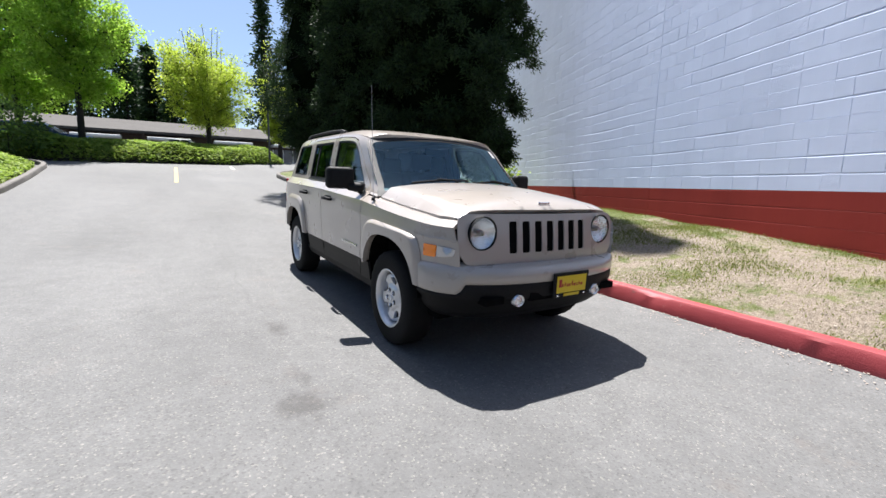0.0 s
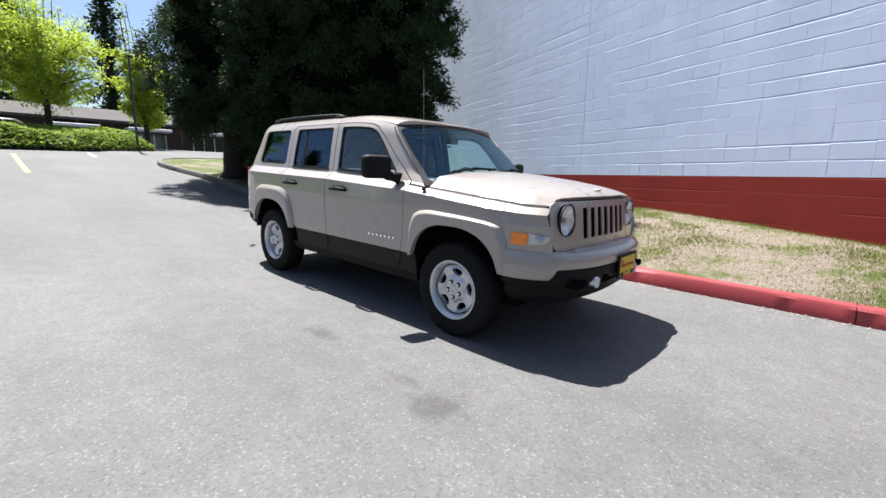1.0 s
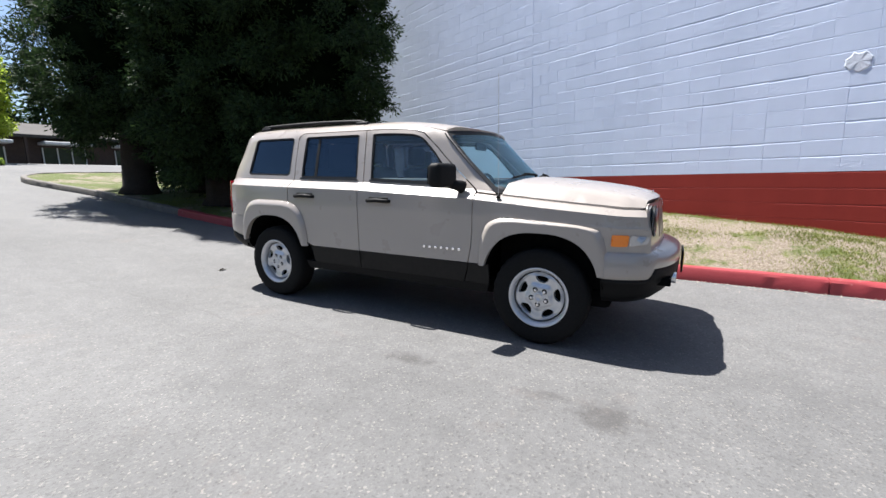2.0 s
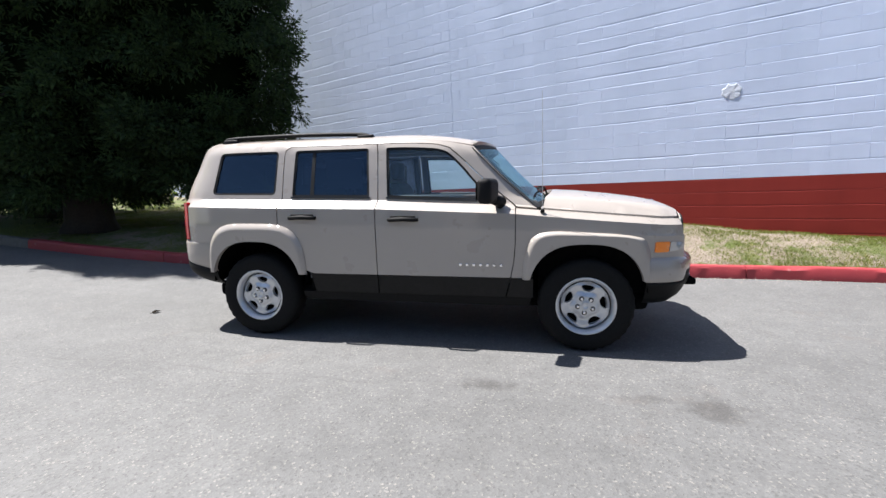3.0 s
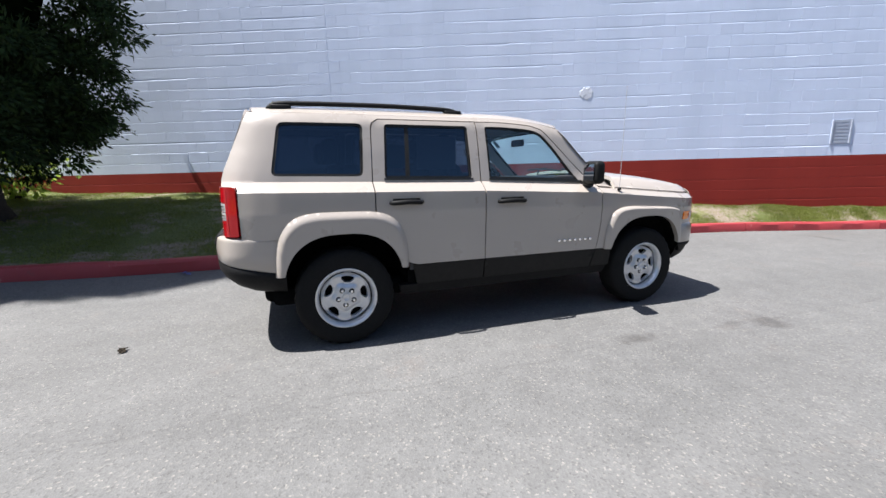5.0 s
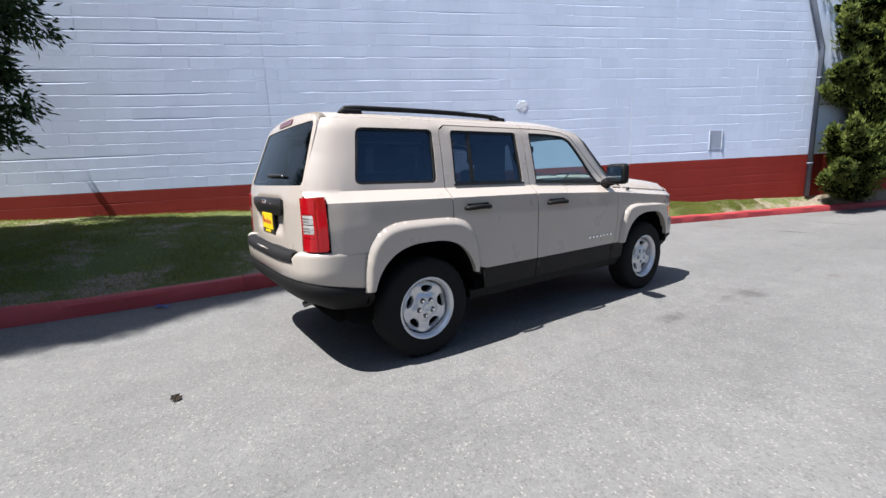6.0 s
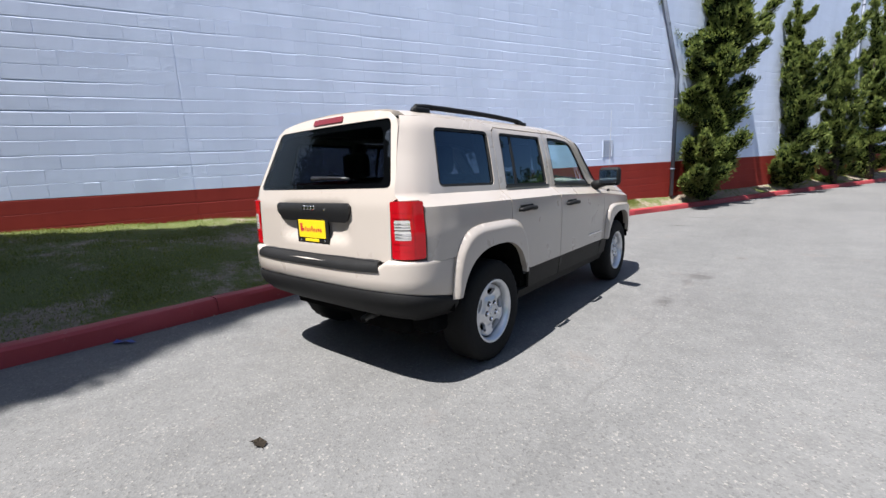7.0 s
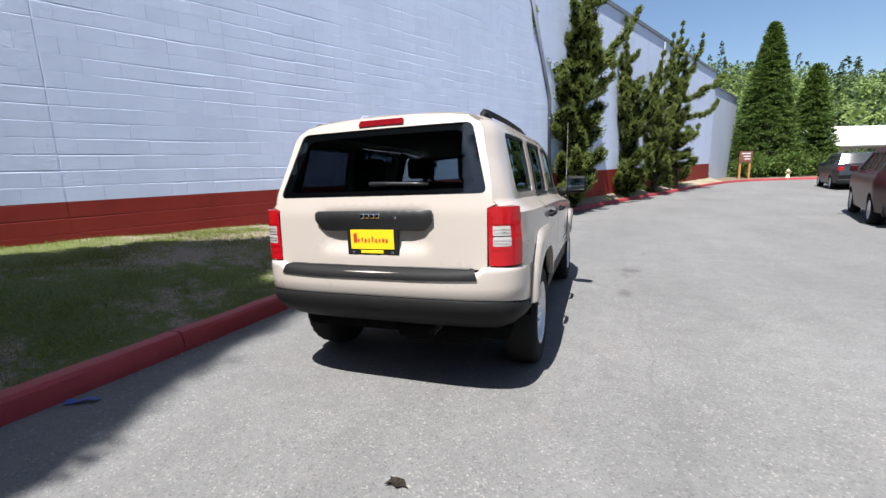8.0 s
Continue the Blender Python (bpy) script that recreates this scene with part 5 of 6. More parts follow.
def cedar(x, y, height, radius, low, seed, label, tufts=5600, each=34, taper=1.3):
    """A dense dark conifer: trunk, limbs and drooping sprays."""
    z0 = lawn_z(x, y) - 0.06
    t = thing("conifer", Matrix.Translation((x, y, z0)), label, "tree", "tall conifers by the wall")
    rng = np.random.default_rng(seed)
    v, f = tube([(0, 0, 0), (0.02, 0, 0.25), (0.05, 0.03, 2), (0, 0.05, height * 0.5), (0, 0, height)], [0.52, 0.40, 0.30, 0.17, 0.02], 12)
    solid("trunk", v, f, M_BARK, t, smooth=True)
    C, D = [], []
    limbs = []
    per = 18
    for i in range(tufts // per):
        h = low + (height - low) * rng.random() ** 1.25
        a = rng.uniform(0, 2 * math.pi)
        lobe = 0.90 + 0.10 * math.sin(3 * a + h * 1.7 + seed) + 0.12 * noise.noise(Vector((math.cos(a) * 1.5, math.sin(a) * 1.5, h * 0.9 + seed)))
        r = radius * lobe * min(1, ((height - h) / (height - low - 2.2)) ** taper) * (0.62 + 0.38 * min(1, (h - low) / 1.9))
        q = max(0.15, r * (0.60 + 0.40 * rng.random() ** 0.5) - 0.2)
        p = np.array([math.cos(a) * q, math.sin(a) * q, h - 0.28 * q + 0.12 * rng.normal()])
        out = np.array([math.cos(a), math.sin(a), 0.0])
        size = rng.uniform(0.7, 1.25) * min(1.0, 0.35 + 0.3 * r)
        for _ in range(per):
            # tufts over the upper and outer face of one drooping spray
            d = rng.normal(size=3)
            d = d / np.linalg.norm(d) + out * 0.45 + np.array([0, 0, 0.35])
            d /= np.linalg.norm(d)
            t_at = p + d * size * np.array([0.52, 0.52, 0.34]) * rng.uniform(0.75, 1.08)
            t_at[2] -= 0.25 * size * max(0.0, d @ out)
            c, w = tuft_points(rng, t_at, each, 0.165, d * 0.9 + np.array([0, 0, -0.5]), 0.8)
            C.append(c)
            D.append(w)
        if i % 3 == 0 and h < 7:
            limbs.append((a, h, q))
    crown = leaf_cloud("crown", np.concatenate(C), np.concatenate(D), 0.105, 0.033, M_CEDAR, t, seed)
    # near-black hull inside the crown: its deep shade put into a colour
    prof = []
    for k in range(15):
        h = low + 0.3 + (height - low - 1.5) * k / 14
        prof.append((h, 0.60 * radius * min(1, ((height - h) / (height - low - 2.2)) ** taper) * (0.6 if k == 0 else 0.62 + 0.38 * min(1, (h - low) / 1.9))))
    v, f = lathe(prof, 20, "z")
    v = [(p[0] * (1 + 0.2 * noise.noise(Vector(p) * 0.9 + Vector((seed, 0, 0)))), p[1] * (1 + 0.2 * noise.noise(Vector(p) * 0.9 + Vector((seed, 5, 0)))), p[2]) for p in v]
    solid("shade_core", v, f, M_CROWNSHADE, t, smooth=True)
    for a, h, q in limbs:
        v, f = tube([(0, 0, h - 0.1), (math.cos(a) * q * 0.5, math.sin(a) * q * 0.5, h + 0.05), (math.cos(a) * q, math.sin(a) * q, h - 0.25 * q)], [0.05, 0.035, 0.012], 6)
        solid("limb", v, f, M_BARK, t)
    return t


def limb_path(rng, start, way, length, lift, twist, n=7):
    pts, p, d = [np.array(start, float)], np.array(start, float), np.array(way, float)
    d /= np.linalg.norm(d)
    for i in range(n):
        d = d + np.array([0, 0, lift]) + rng.normal(size=3) * twist
        d /= np.linalg.norm(d)
        p = p + d * length / n
        pts.append(p.copy())
    return pts


ICO = bmesh.new()
bmesh.ops.create_icosphere(ICO, subdivisions=2, radius=1.0)
ICO_V = np.array([v.co[:] for v in ICO.verts])
ICO_F = [tuple(v.index for v in f.verts) for f in ICO.faces]
ICO.free()


def juniper(x, y, height, lean, masses, arms, seed, label, girth=1.0):
    """A twisted juniper: tiers of dense clumps on short limbs, and flame-like arms that sweep out and up above."""
    z0 = lawn_z(x, y) - 0.08
    t = thing("juniper", Matrix.Translation((x, y, z0)), label, "tree", "junipers along the wall")
    rng = np.random.default_rng(seed)
    stem = [np.array([lean[0] * height * u ** 1.5 + 0.12 * math.sin(5 * u + seed), lean[1] * height * u ** 1.5 + 0.12 * math.cos(4 * u + seed), height * u]) for u in np.linspace(0, 1, 14)]
    v, f = tube(stem, list(np.linspace(0.15, 0.02, len(stem))), 8)
    solid("trunk", v, f, M_BARK, t, smooth=True)
    C, D, CV, CF = [], [], [], []

    def clump(at, r, way):
        """One dense pad of scale leaves, drawn out along a way, round a near-black core painted as inner shade."""
        way = np.array(way, float) / (np.linalg.norm(way) + 1e-9)
        n = int(200 + 3000 * r * r)
        d = rng.normal(size=(n, 3))
        d /= np.linalg.norm(d, axis=1, keepdims=True)
        lump = 0.8 + 0.35 * np.sin(d @ rng.normal(size=3) * 4 + rng.uniform(0, 6)) * np.sin(d @ rng.normal(size=3) * 5)
        rad = (r * lump * rng.uniform(0.72, 1.12, n))[:, None]
        p = d * rad * np.array([1.0, 1.0, 0.85])
        p = p + np.outer((p @ way), way) * 0.75
        C.append(at + p)
        D.append(d * 0.8 + way * 0.8 + np.array([0, 0, 0.35]) + rng.normal(size=(n, 3)) * 0.35)
        # the core: a near-black blob standing for shade between the leaves
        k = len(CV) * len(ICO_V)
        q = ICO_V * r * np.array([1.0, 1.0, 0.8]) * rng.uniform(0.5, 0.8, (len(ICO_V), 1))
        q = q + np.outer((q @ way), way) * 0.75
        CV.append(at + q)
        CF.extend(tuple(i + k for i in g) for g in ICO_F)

    def arm(h, a, out, rise, thick, tip=0.35, pads=5):
        base = np.array([np.interp(h, [p[2] for p in stem], [p[k] for p in stem]) for k in range(3)])
        w = np.array([math.cos(a), math.sin(a), 0.0])
        bend = rng.normal(size=3) * 0.10 * out
        at = lambda u: base + w * out * (1 - (1 - u) ** 1.5) + np.array([0, 0, rise * u ** 1.6]) + bend * math.sin(3 * u)
        pts = [at(u) for u in np.linspace(0, 1, 8)]
        v, f = tube(pts, list(np.linspace(0.045, 0.012, len(pts))), 5)
        solid("limb", v, f, M_BARK, t)
        for k in range(pads):
            u = (k + 0.7) / pads
            r = thick * (1 - (1 - tip) * u) * rng.uniform(0.8, 1.2)
            clump(at(u) + rng.normal(size=3) * 0.25 * r, r, at(min(1, u + 0.1)) - at(max(0, u - 0.1)))

    for k in range(masses):
        u = (k + 0.5) / masses
        h = height * (0.03 + 0.62 * u)
        arm(h, 2.4 * k + rng.uniform(-0.4, 0.4), girth * (0.92 - 0.30 * u) * rng.uniform(0.6, 1.15), rng.uniform(0.25, 0.75), girth * (0.28 - 0.04 * u), 0.75, 4)
    for h, a, out, rise, thick in arms:
        arm(h, radians(a), out, rise, thick * 1.2, 0.32, max(5, int(math.hypot(out, rise) / 0.28)))
    for k in range(7):
        arm(height * rng.uniform(0.55, 0.86), rng.uniform(0, 6.28), rng.uniform(0.25, 0.55), rng.uniform(0.2, 0.6), 0.2, 0.4, 4)
    for u in np.linspace(0.3, 1.0, 16):
        i = u * 13
        at = stem[int(min(i, 12))] + (stem[int(min(i, 12)) + 1] - stem[int(min(i, 12))]) * (i - int(min(i, 12)))
        clump(at, 0.34 - 0.24 * u, (0, 0, 1))
    leaf_cloud("crown", np.concatenate(C), np.concatenate(D), 0.12, 0.030, M_JUNIPER, t, seed)
    solid("shade_core", np.concatenate(CV), CF, M_CROWNSHADE, t, smooth=True)
    return t


def broadleaf(x, y, z0, height, spread, bare, material, seed, label, leaves=9000, leaf=0.2, shoots=0):
    """An open leafy tree: trunk, forking limbs and a crown of separate leaves."""
    t = thing("broadleaf_tree", Matrix.Translation((x, y, z0)), label, "tree", "leafy trees by the car park")
    rng = np.random.default_rng(seed)
    v, f = tube([(0, 0, -0.1), (0.03, 0, bare), (0, 0.05, height * 0.6), (0.05, 0, height * 0.95)], [0.17, 0.13, 0.08, 0.015], 8)
    solid("trunk", v, f, M_BARK, t, smooth=True)
    C, D = [], []
    n_limbs = 26
    for k in range(n_limbs):
        h = bare + (height - bare) * 0.72 * k / n_limbs
        a = 2.4 * k + rng.uniform(-0.4, 0.4)
        prof = math.sin(math.pi * min(1, 0.24 + 0.72 * (h - bare) / (height - bare))) ** 0.8
        ln = spread * prof * rng.uniform(0.8, 1.15)
        pts = limb_path(rng, (0, 0, h), (math.cos(a), math.sin(a), 0.35), ln, 0.10, 0.16, 6)
        v, f = tube(pts, list(np.linspace(0.045, 0.008, len(pts))), 5)
        solid("limb", v, f, M_BARK, t)
        for _ in range(int(leaves / n_limbs / 12)):
            q = pts[1 + int(rng.integers(0, 5))] + rng.normal(size=3) * np.array([0.34, 0.34, 0.24]) * spread * 0.3
            c, d = tuft_points(rng, q, 12, 0.11 * spread, (0, 0, -0.2), 0.6)
            C.append(c)
            D.append(d)
    for k in range(shoots):
        a = rng.uniform(0, 6.28)
        pts = limb_path(rng, (0.25 * spread * math.cos(a), 0.25 * spread * math.sin(a), height * 0.70), (0.12 * math.cos(a), 0.12 * math.sin(a), 1), height * rng.uniform(0.3, 0.55), 0.2, 0.05, 5)
        v, f = tube(pts, 0.02, 4)
        solid("shoot", v, f, M_BARK, t)
        for q in pts[1:]:
            c, d = tuft_points(rng, q, 7, 0.22, (0, 0, 0.6), 1.2)
            C.append(c)
            D.append(d)
    leaf_cloud("crown", np.concatenate(C), np.concatenate(D), leaf, leaf * 0.62, material, t, seed, 0.4)
    return t


def spire(x, y, z0, height, radius, material, seed, label, name="fir", leaf=0.5, tufts=420, low=0.06, group="distant firs", power=0.9, each=10, ragged=0.25):
    """A distant conifer of ragged whorls."""
    t = thing(name, Matrix.Translation((x, y, z0)), label, "tree", group)
    rng = np.random.default_rng(seed)
    v, f = tube([(0, 0, -0.2), (0, 0, height * 0.97)], [0.025 * height, 0.004 * height], 6)
    solid("trunk", v, f, M_BARK, t)
    C, D = [], []
    for i in range(tufts):
        u = rng.random() ** 1.2
        h = height * (low + (1 - low) * u)
        a = rng.uniform(0, 6.283)
        whorl = 1 - ragged + ragged * math.sin(h * 22 / height * 2 + 2 * a)
        r = radius * (1 - u) ** power * whorl * (0.35 + 0.65 * rng.random() ** 0.6) + 0.05
        c, d = tuft_points(rng, (r * math.cos(a), r * math.sin(a), h - 0.22 * r), each, leaf * 1.3, (math.cos(a), math.sin(a), -0.1), 0.5)
        C.append(c)
        D.append(d)
    leaf_cloud("crown", np.concatenate(C), np.concatenate(D), leaf, leaf * 0.4, material, t, seed)
    return t


def ivy_bank(name, outline, z_of, height, seed, label, n=26000, leaf=0.13):
    """A mound of ground cover: a dark core under a skin of leaves."""
    t = thing(name, Matrix.Identity(4), label, "ground cover")
    xs, ys = [p[0] for p in outline], [p[1] for p in outline]
    rim = np.array(dense(outline, 0.3))

    def top(x, y):
        d = float(np.min(np.hypot(rim[:, 0] - x, rim[:, 1] - y)))
        return z_of(x, y) + height * min(1, d / 0.9) ** 0.6 * (0.85 + 0.3 * noise.noise(Vector((x * 0.8, y * 0.8, seed))))

    v, f = sheet(outline, [], lambda x, y: (x, y, top(x, y) - 0.10), 0.5, 0.0, heart=-50)
    solid("stem_mat", v, f, M_BARK, t, smooth=True)
    rng = np.random.default_rng(seed)
    C, D = [], []
    while len(C) < n:
        x, y = rng.uniform(min(xs), max(xs)), rng.uniform(min(ys), max(ys))
        if inside((x, y), outline):
            C.append((x, y, top(x, y) + rng.uniform(-0.14, 0.06)))
            D.append(rng.normal(size=3) * (1, 1, 0.5))
    leaf_cloud("leaves", np.array(C), np.array(D), leaf, leaf * 0.8, M_IVY, t, seed, 0.75)
    return t


lay_blocks()

# flashing along the roof edge, lower end of the building, its return wall and a downpipe
M_FLASH = plain("grey roof flashing", (0.1584, 0.1656, 0.18), (0.216, 0.2232, 0.2376), 8, 0.5, 0.05, metal=0.3)
wall_slab("trim_flashing", S0, S1, WALL_TOP, WALL_TOP + 0.16, -0.3, 0.05, M_FLASH, "grey metal flashing along the roof edge")
M_LOWER = wall_material("smooth pale wall paint", (0.4176, 0.4608, 0.5472), (0.4752, 0.5184, 0.6048), 0.02)
wall_slab("wall_end", S1, S1 + 0.25, -0.6, WALL_TOP, -10.0, -0.002, M_LOWER, "pale end wall of the large building")
wall_slab("wall_lower", S1 + 0.25, S1 + 9.2, -0.6, 6.6, -6.0, -0.01, M_LOWER, "smooth pale lower wing of the building")
wall_slab("trim_lower", S1 + 0.25, S1 + 9.3, 6.6, 6.72, -6.1, 0.05, M_FLASH, "grey flashing on the lower wing")
wall_slab("roof_deck", S0, S1, WALL_TOP - 0.25, WALL_TOP - 0.12, -12.0, -0.2, M_FLASH, "flat grey roof of the large building")
wall_slab("wall_back", S0 - 0.25, S0, -0.6, WALL_TOP, -12.0, 0.0, M_LOWER, "pale end wall of the large building")

M_PIPE = plain("blue grey painted downpipe", (0.085, 0.10, 0.135), (0.115, 0.135, 0.175), 8, 0.6, 0.05)
for label, bends in (("grey downpipe slanting down the block wall", ((10.3, 7.42), (11.72, 3.85), (11.84, 3.6), (11.86, 0.12))), ("grey downpipe fixed to the block wall, partly hidden by trees", ((23.7, 7.42), (23.7, 0.0)))):
    dp = thing("downpipe", Matrix.Identity(4), label, "pipe", "downpipes")
    v, f = tube([wall_point(s, 0.07, z) for s, z in bends], 0.055, 10)
    solid("pipe", v, f, M_PIPE, dp, smooth=True)
    for z in (0.9, 2.9, 4.9, 6.9):
        s = interp(-z, [-q[1] for q in bends], [q[0] for q in bends])
        v, f = tube([wall_point(s, 0.07, z), wall_point(s, 0.07, z + 0.04)], 0.064, 10)
        solid("bracket", v, f, M_PIPE, dp, smooth=True)

M_VENT = plain("grey vent louvre", (0.34, 0.38, 0.46), (0.40, 0.44, 0.53), 12, 0.6, 0.05)


def wall_vent(s, z0, z1, wide, label, group="wall vents"):
    t = thing("wall_vent", Matrix.Identity(4), label, "vent", group)

    def piece(name, a, b, c, d, e, g, m):
        verts = [wall_point(q, p, z) for z in (c, d) for p in (e, g) for q in (a, b)]
        solid(name, verts, [(0, 1, 3, 2), (4, 6, 7, 5), (0, 4, 5, 1), (2, 3, 7, 6), (0, 2, 6, 4), (1, 5, 7, 3)], m, t)
    piece("backing", s, s + wide, z0, z1, -0.01, 0.006, M_VENT)
    n = 7
    for i in range(n):
        z = z0 + (z1 - z0) * (i + 0.25) / n
        piece("slat", s + 0.015, s + wide - 0.015, z, z + 0.5 * (z1 - z0) / n, 0.006, 0.009, M_VENT)
    for a, b in ((s - 0.012, s + 0.012), (s + wide - 0.012, s + wide + 0.012)):
        piece("frame", a, b, z0, z1, 0.0, 0.02, M_VENT)


wall_vent(8.92, 1.36, 1.80, 0.34, "small grey louvred vent low on the block wall")

# patched hole in the wall: a ragged plaster disc with a broken rim
def patch_disc():
    rng = random.Random(3)
    s, z = 4.28, 2.43
    t = thing("wall_patch", Matrix.Identity(4), "rough plaster patch on the painted block wall", "patch")
    n = 22
    ring = []
    for i in range(n):
        a = 2 * math.pi * i / n
        r = rng.uniform(0.085, 0.12)
        ring.append((s + r * math.cos(a) * 1.1, z + r * math.sin(a)))
    verts = [wall_point(a, 0.004 + rng.uniform(0, 0.005), b) for a, b in ring] + [wall_point(s + (a - s) * 1.12, 0.0, z + (b - z) * 1.12) for a, b in ring] + [wall_point(s, 0.009, z)]
    faces = [(i, (i + 1) % n, n + (i + 1) % n, n + i) for i in range(n)] + [(i, 2 * n, (i + 1) % n) for i in range(n)]
    solid("plaster", verts, faces, plain("bare grey plaster", (0.50, 0.53, 0.60), (0.66, 0.70, 0.78), 25, 0.9, 0.6), t)


patch_disc()

# conifers near the car
cedar(2.6, 10.5, 14.5, 2.25, 1.7, 11, "tall dark conifer with dense drooping foliage on the lawn", taper=1.5)
cedar(4.1, 9.9, 15.5, 2.0, 0.7, 12, "tall dark conifer standing in deep shade on the lawn")
cedar(2.92, 7.5, 14.6, 1.95, 1.0, 14, "dark conifer crowded among taller ones", 5000, taper=0.75)
cedar(4.08, 5.8, 14.8, 2.38, 1.35, 13, "dense dark conifer between the kerb and the wall", 8800, 40, taper=0.72)

# junipers along the wall
juniper(-0.38, -12.2, 9.4, (0.0, 0.0), 42, [(4.9, 62, 2.5, 1.5, 0.28), (5.0, 205, 2.1, 1.9, 0.29), (4.2, 190, 1.2, 0.9, 0.26), (3.9, 70, 1.4, 0.6, 0.26), (5.9, 75, 1.2, 1.2, 0.22), (6.7, 205, 0.9, 1.0, 0.18), (0.5, 75, 1.3, 0.4, 0.36), (1.5, 80, 1.5, 0.4, 0.36), (2.4, 70, 1.5, 0.4, 0.34), (3.2, 85, 1.3, 0.5, 0.32), (0.8, 92, 2.0, 0.3, 0.36), (1.9, 95, 2.0, 0.3, 0.36), (3.0, 88, 1.7, 0.4, 0.30), (4.0, 80, 1.5, 0.5, 0.28)], 26, "tall twisted green juniper against the block wall", 1.12)
juniper(-2.30, -16.9, 7.4, (0.02, 0.03), 26, [(2.9, 205, 1.4, 3.3, 0.28), (3.3, 210, 2.2, 3.4, 0.26), (2.6, 70, 0.9, 2.2, 0.26), (0.6, 75, 1.2, 0.5, 0.36)], 22, "twisted green juniper with forked tops by the wall", 1.1)
juniper(-3.60, -19.7, 6.2, (-0.04, -0.06), 24, [(2.8, 205, 0.9, 1.9, 0.22), (2.2, 70, 0.8, 1.4, 0.22)], 23, "lighter green twisted juniper with sparse limbs", 0.75)
juniper(-4.95, -22.5, 8.6, (0.0, -0.03), 26, [(3.8, 205, 2.3, 0.9, 0.26), (4.7, 205, 2.6, 1.4, 0.26), (5.6, 200, 1.3, 2.5, 0.25), (5.0, 70, 1.2, 2.9, 0.25), (2.8, 210, 1.4, 0.6, 0.28)], 24, "upright twisted juniper beside the red kerb", 1.05)

# shrub at the foot of the conifers
def shrub(x, y, h, r, material, seed, label, n=130, leaf=0.16):
    z0 = lawn_z(x, y) if y < 17 and x > 1 else ground_z(x, y)
    t = thing("shrub", Matrix.Translation((x, y, z0 - 0.03)), label, "shrub", "low shrubs")
    rng = np.random.default_rng(seed)
    C, D = [], []
    for k in range(9):
        a = rng.uniform(0, 6.28)
        pts = limb_path(rng, (0, 0, 0), (math.cos(a) * 0.7, math.sin(a) * 0.7, 1), h, 0.05, 0.15, 5)
        v, f = tube(pts, list(np.linspace(0.02, 0.006, len(pts))), 5)
        solid("stem", v, f, M_BARK, t)
    for _ in range(n):
        d = rng.normal(size=3)
        d /= np.linalg.norm(d)
        q = d * np.array([r, r, h * 0.5]) * rng.uniform(0.6, 1) + np.array([0, 0, h * 0.55])
        c, w = tuft_points(rng, q, 9, 0.3, d, 0.8)
        C.append(c)
        D.append(w)
    leaf_cloud("leaves", np.concatenate(C), np.concatenate(D), leaf, leaf * 0.5, material, t, seed)
    return t


shrub(6.25, 6.2, 1.15, 0.6, M_IVY, 31, "leafy green shrub against the block wall", 110, 0.13)
shrub(5.9, 9.3, 1.4, 0.9, M_IVY, 32, "leafy shrub in the shade of conifers")

# ---------------------------------------------------------------- far car park, hedge and houses beyond the rise
HEDGE = [(-14, 19.0), (-9.0, 19.0), (-6, 19.2), (-3.7, 19.6), (-1.5, 20.3), (0.4, 20.9), (2.4, 21.6), (3.6, 22.6), (3.9, 24.4), (2.6, 26.0), (-2, 25.2), (-6, 24.2), (-14, 23.5)]
ivy_bank("ivy_hedge", HEDGE, ground_z, 0.95, 41, "long bank of sunlit ivy ground cover behind the kerb", 90000, 0.13)
LEFT = [(-5.75, 9.0), (-5.75, 11.6), (-5.9, 14.5), (-6.1, 16.6), (-6.8, 17.6), (-8.5, 17.9), (-11, 17.6), (-12, 9.0), (-9, 7.6), (-6.6, 7.9)]
kerb_ring = spline([(-9.6, 7.2), (-6.4, 7.5), (-5.5, 9.0), (-5.45, 11.6), (-5.6, 14.5), (-5.85, 16.9), (-6.8, 18.0), (-8.6, 18.3), (-11, 18.0)], 0.3)
kerb_stone("kerb_island", kerb_ring, M_KERBGREY, "grey concrete kerb round a planted island")
ivy_bank("ivy_island", LEFT, ground_z, 0.5, 42, "island of bright green ivy ground cover", 40000, 0.11)

broadleaf(-5.6, 23.6, 2.1, 10.8, 3.05, 2.6, M_MAPLE, 51, "green maple tree in full leaf beyond the hedge", 46000, 0.14)
broadleaf(0.1, 26.5, 2.2, 6.6, 3.2, 2.1, M_LIME, 52, "young yellow-green tree with bare upright shoots", 30000, 0.13, 18)
broadleaf(4.2, 26.2, 2.1, 6.2, 1.6, 1.5, M_LIME, 53, "slim yellow-green tree beside a lamp post", 22000, 0.13, 5)
broadleaf(-8.6, 27.5, 2.3, 12.0, 3.4, 2.4, M_MAPLE, 54, "large green maple tree near the planted island", 42000, 0.14)
shrub(-7.4, 19.4, 2.2, 1.3, M_FARLIGHT, 33, "grey-green shrub by the planted island", 160, 0.2)

M_POST = plain("dark lamp post paint", (0.03, 0.03, 0.032), (0.045, 0.045, 0.048), 20, 0.5, 0.05)
lp = thing("lamp_post", Matrix.Translation((2.75, 22.0, 1.95)), "thin dark lamp post at the hedge's end", "lamp post")
v, f = tube([(0, 0, 0), (0, 0, 4.4)], [0.06, 0.045], 8)
solid("pole", v, f, M_POST, lp)
part("lamp_head", box(-0.12, 0.12, -0.3, 0.12, 4.36, 4.46, 0.03, 2), M_POST, lp)
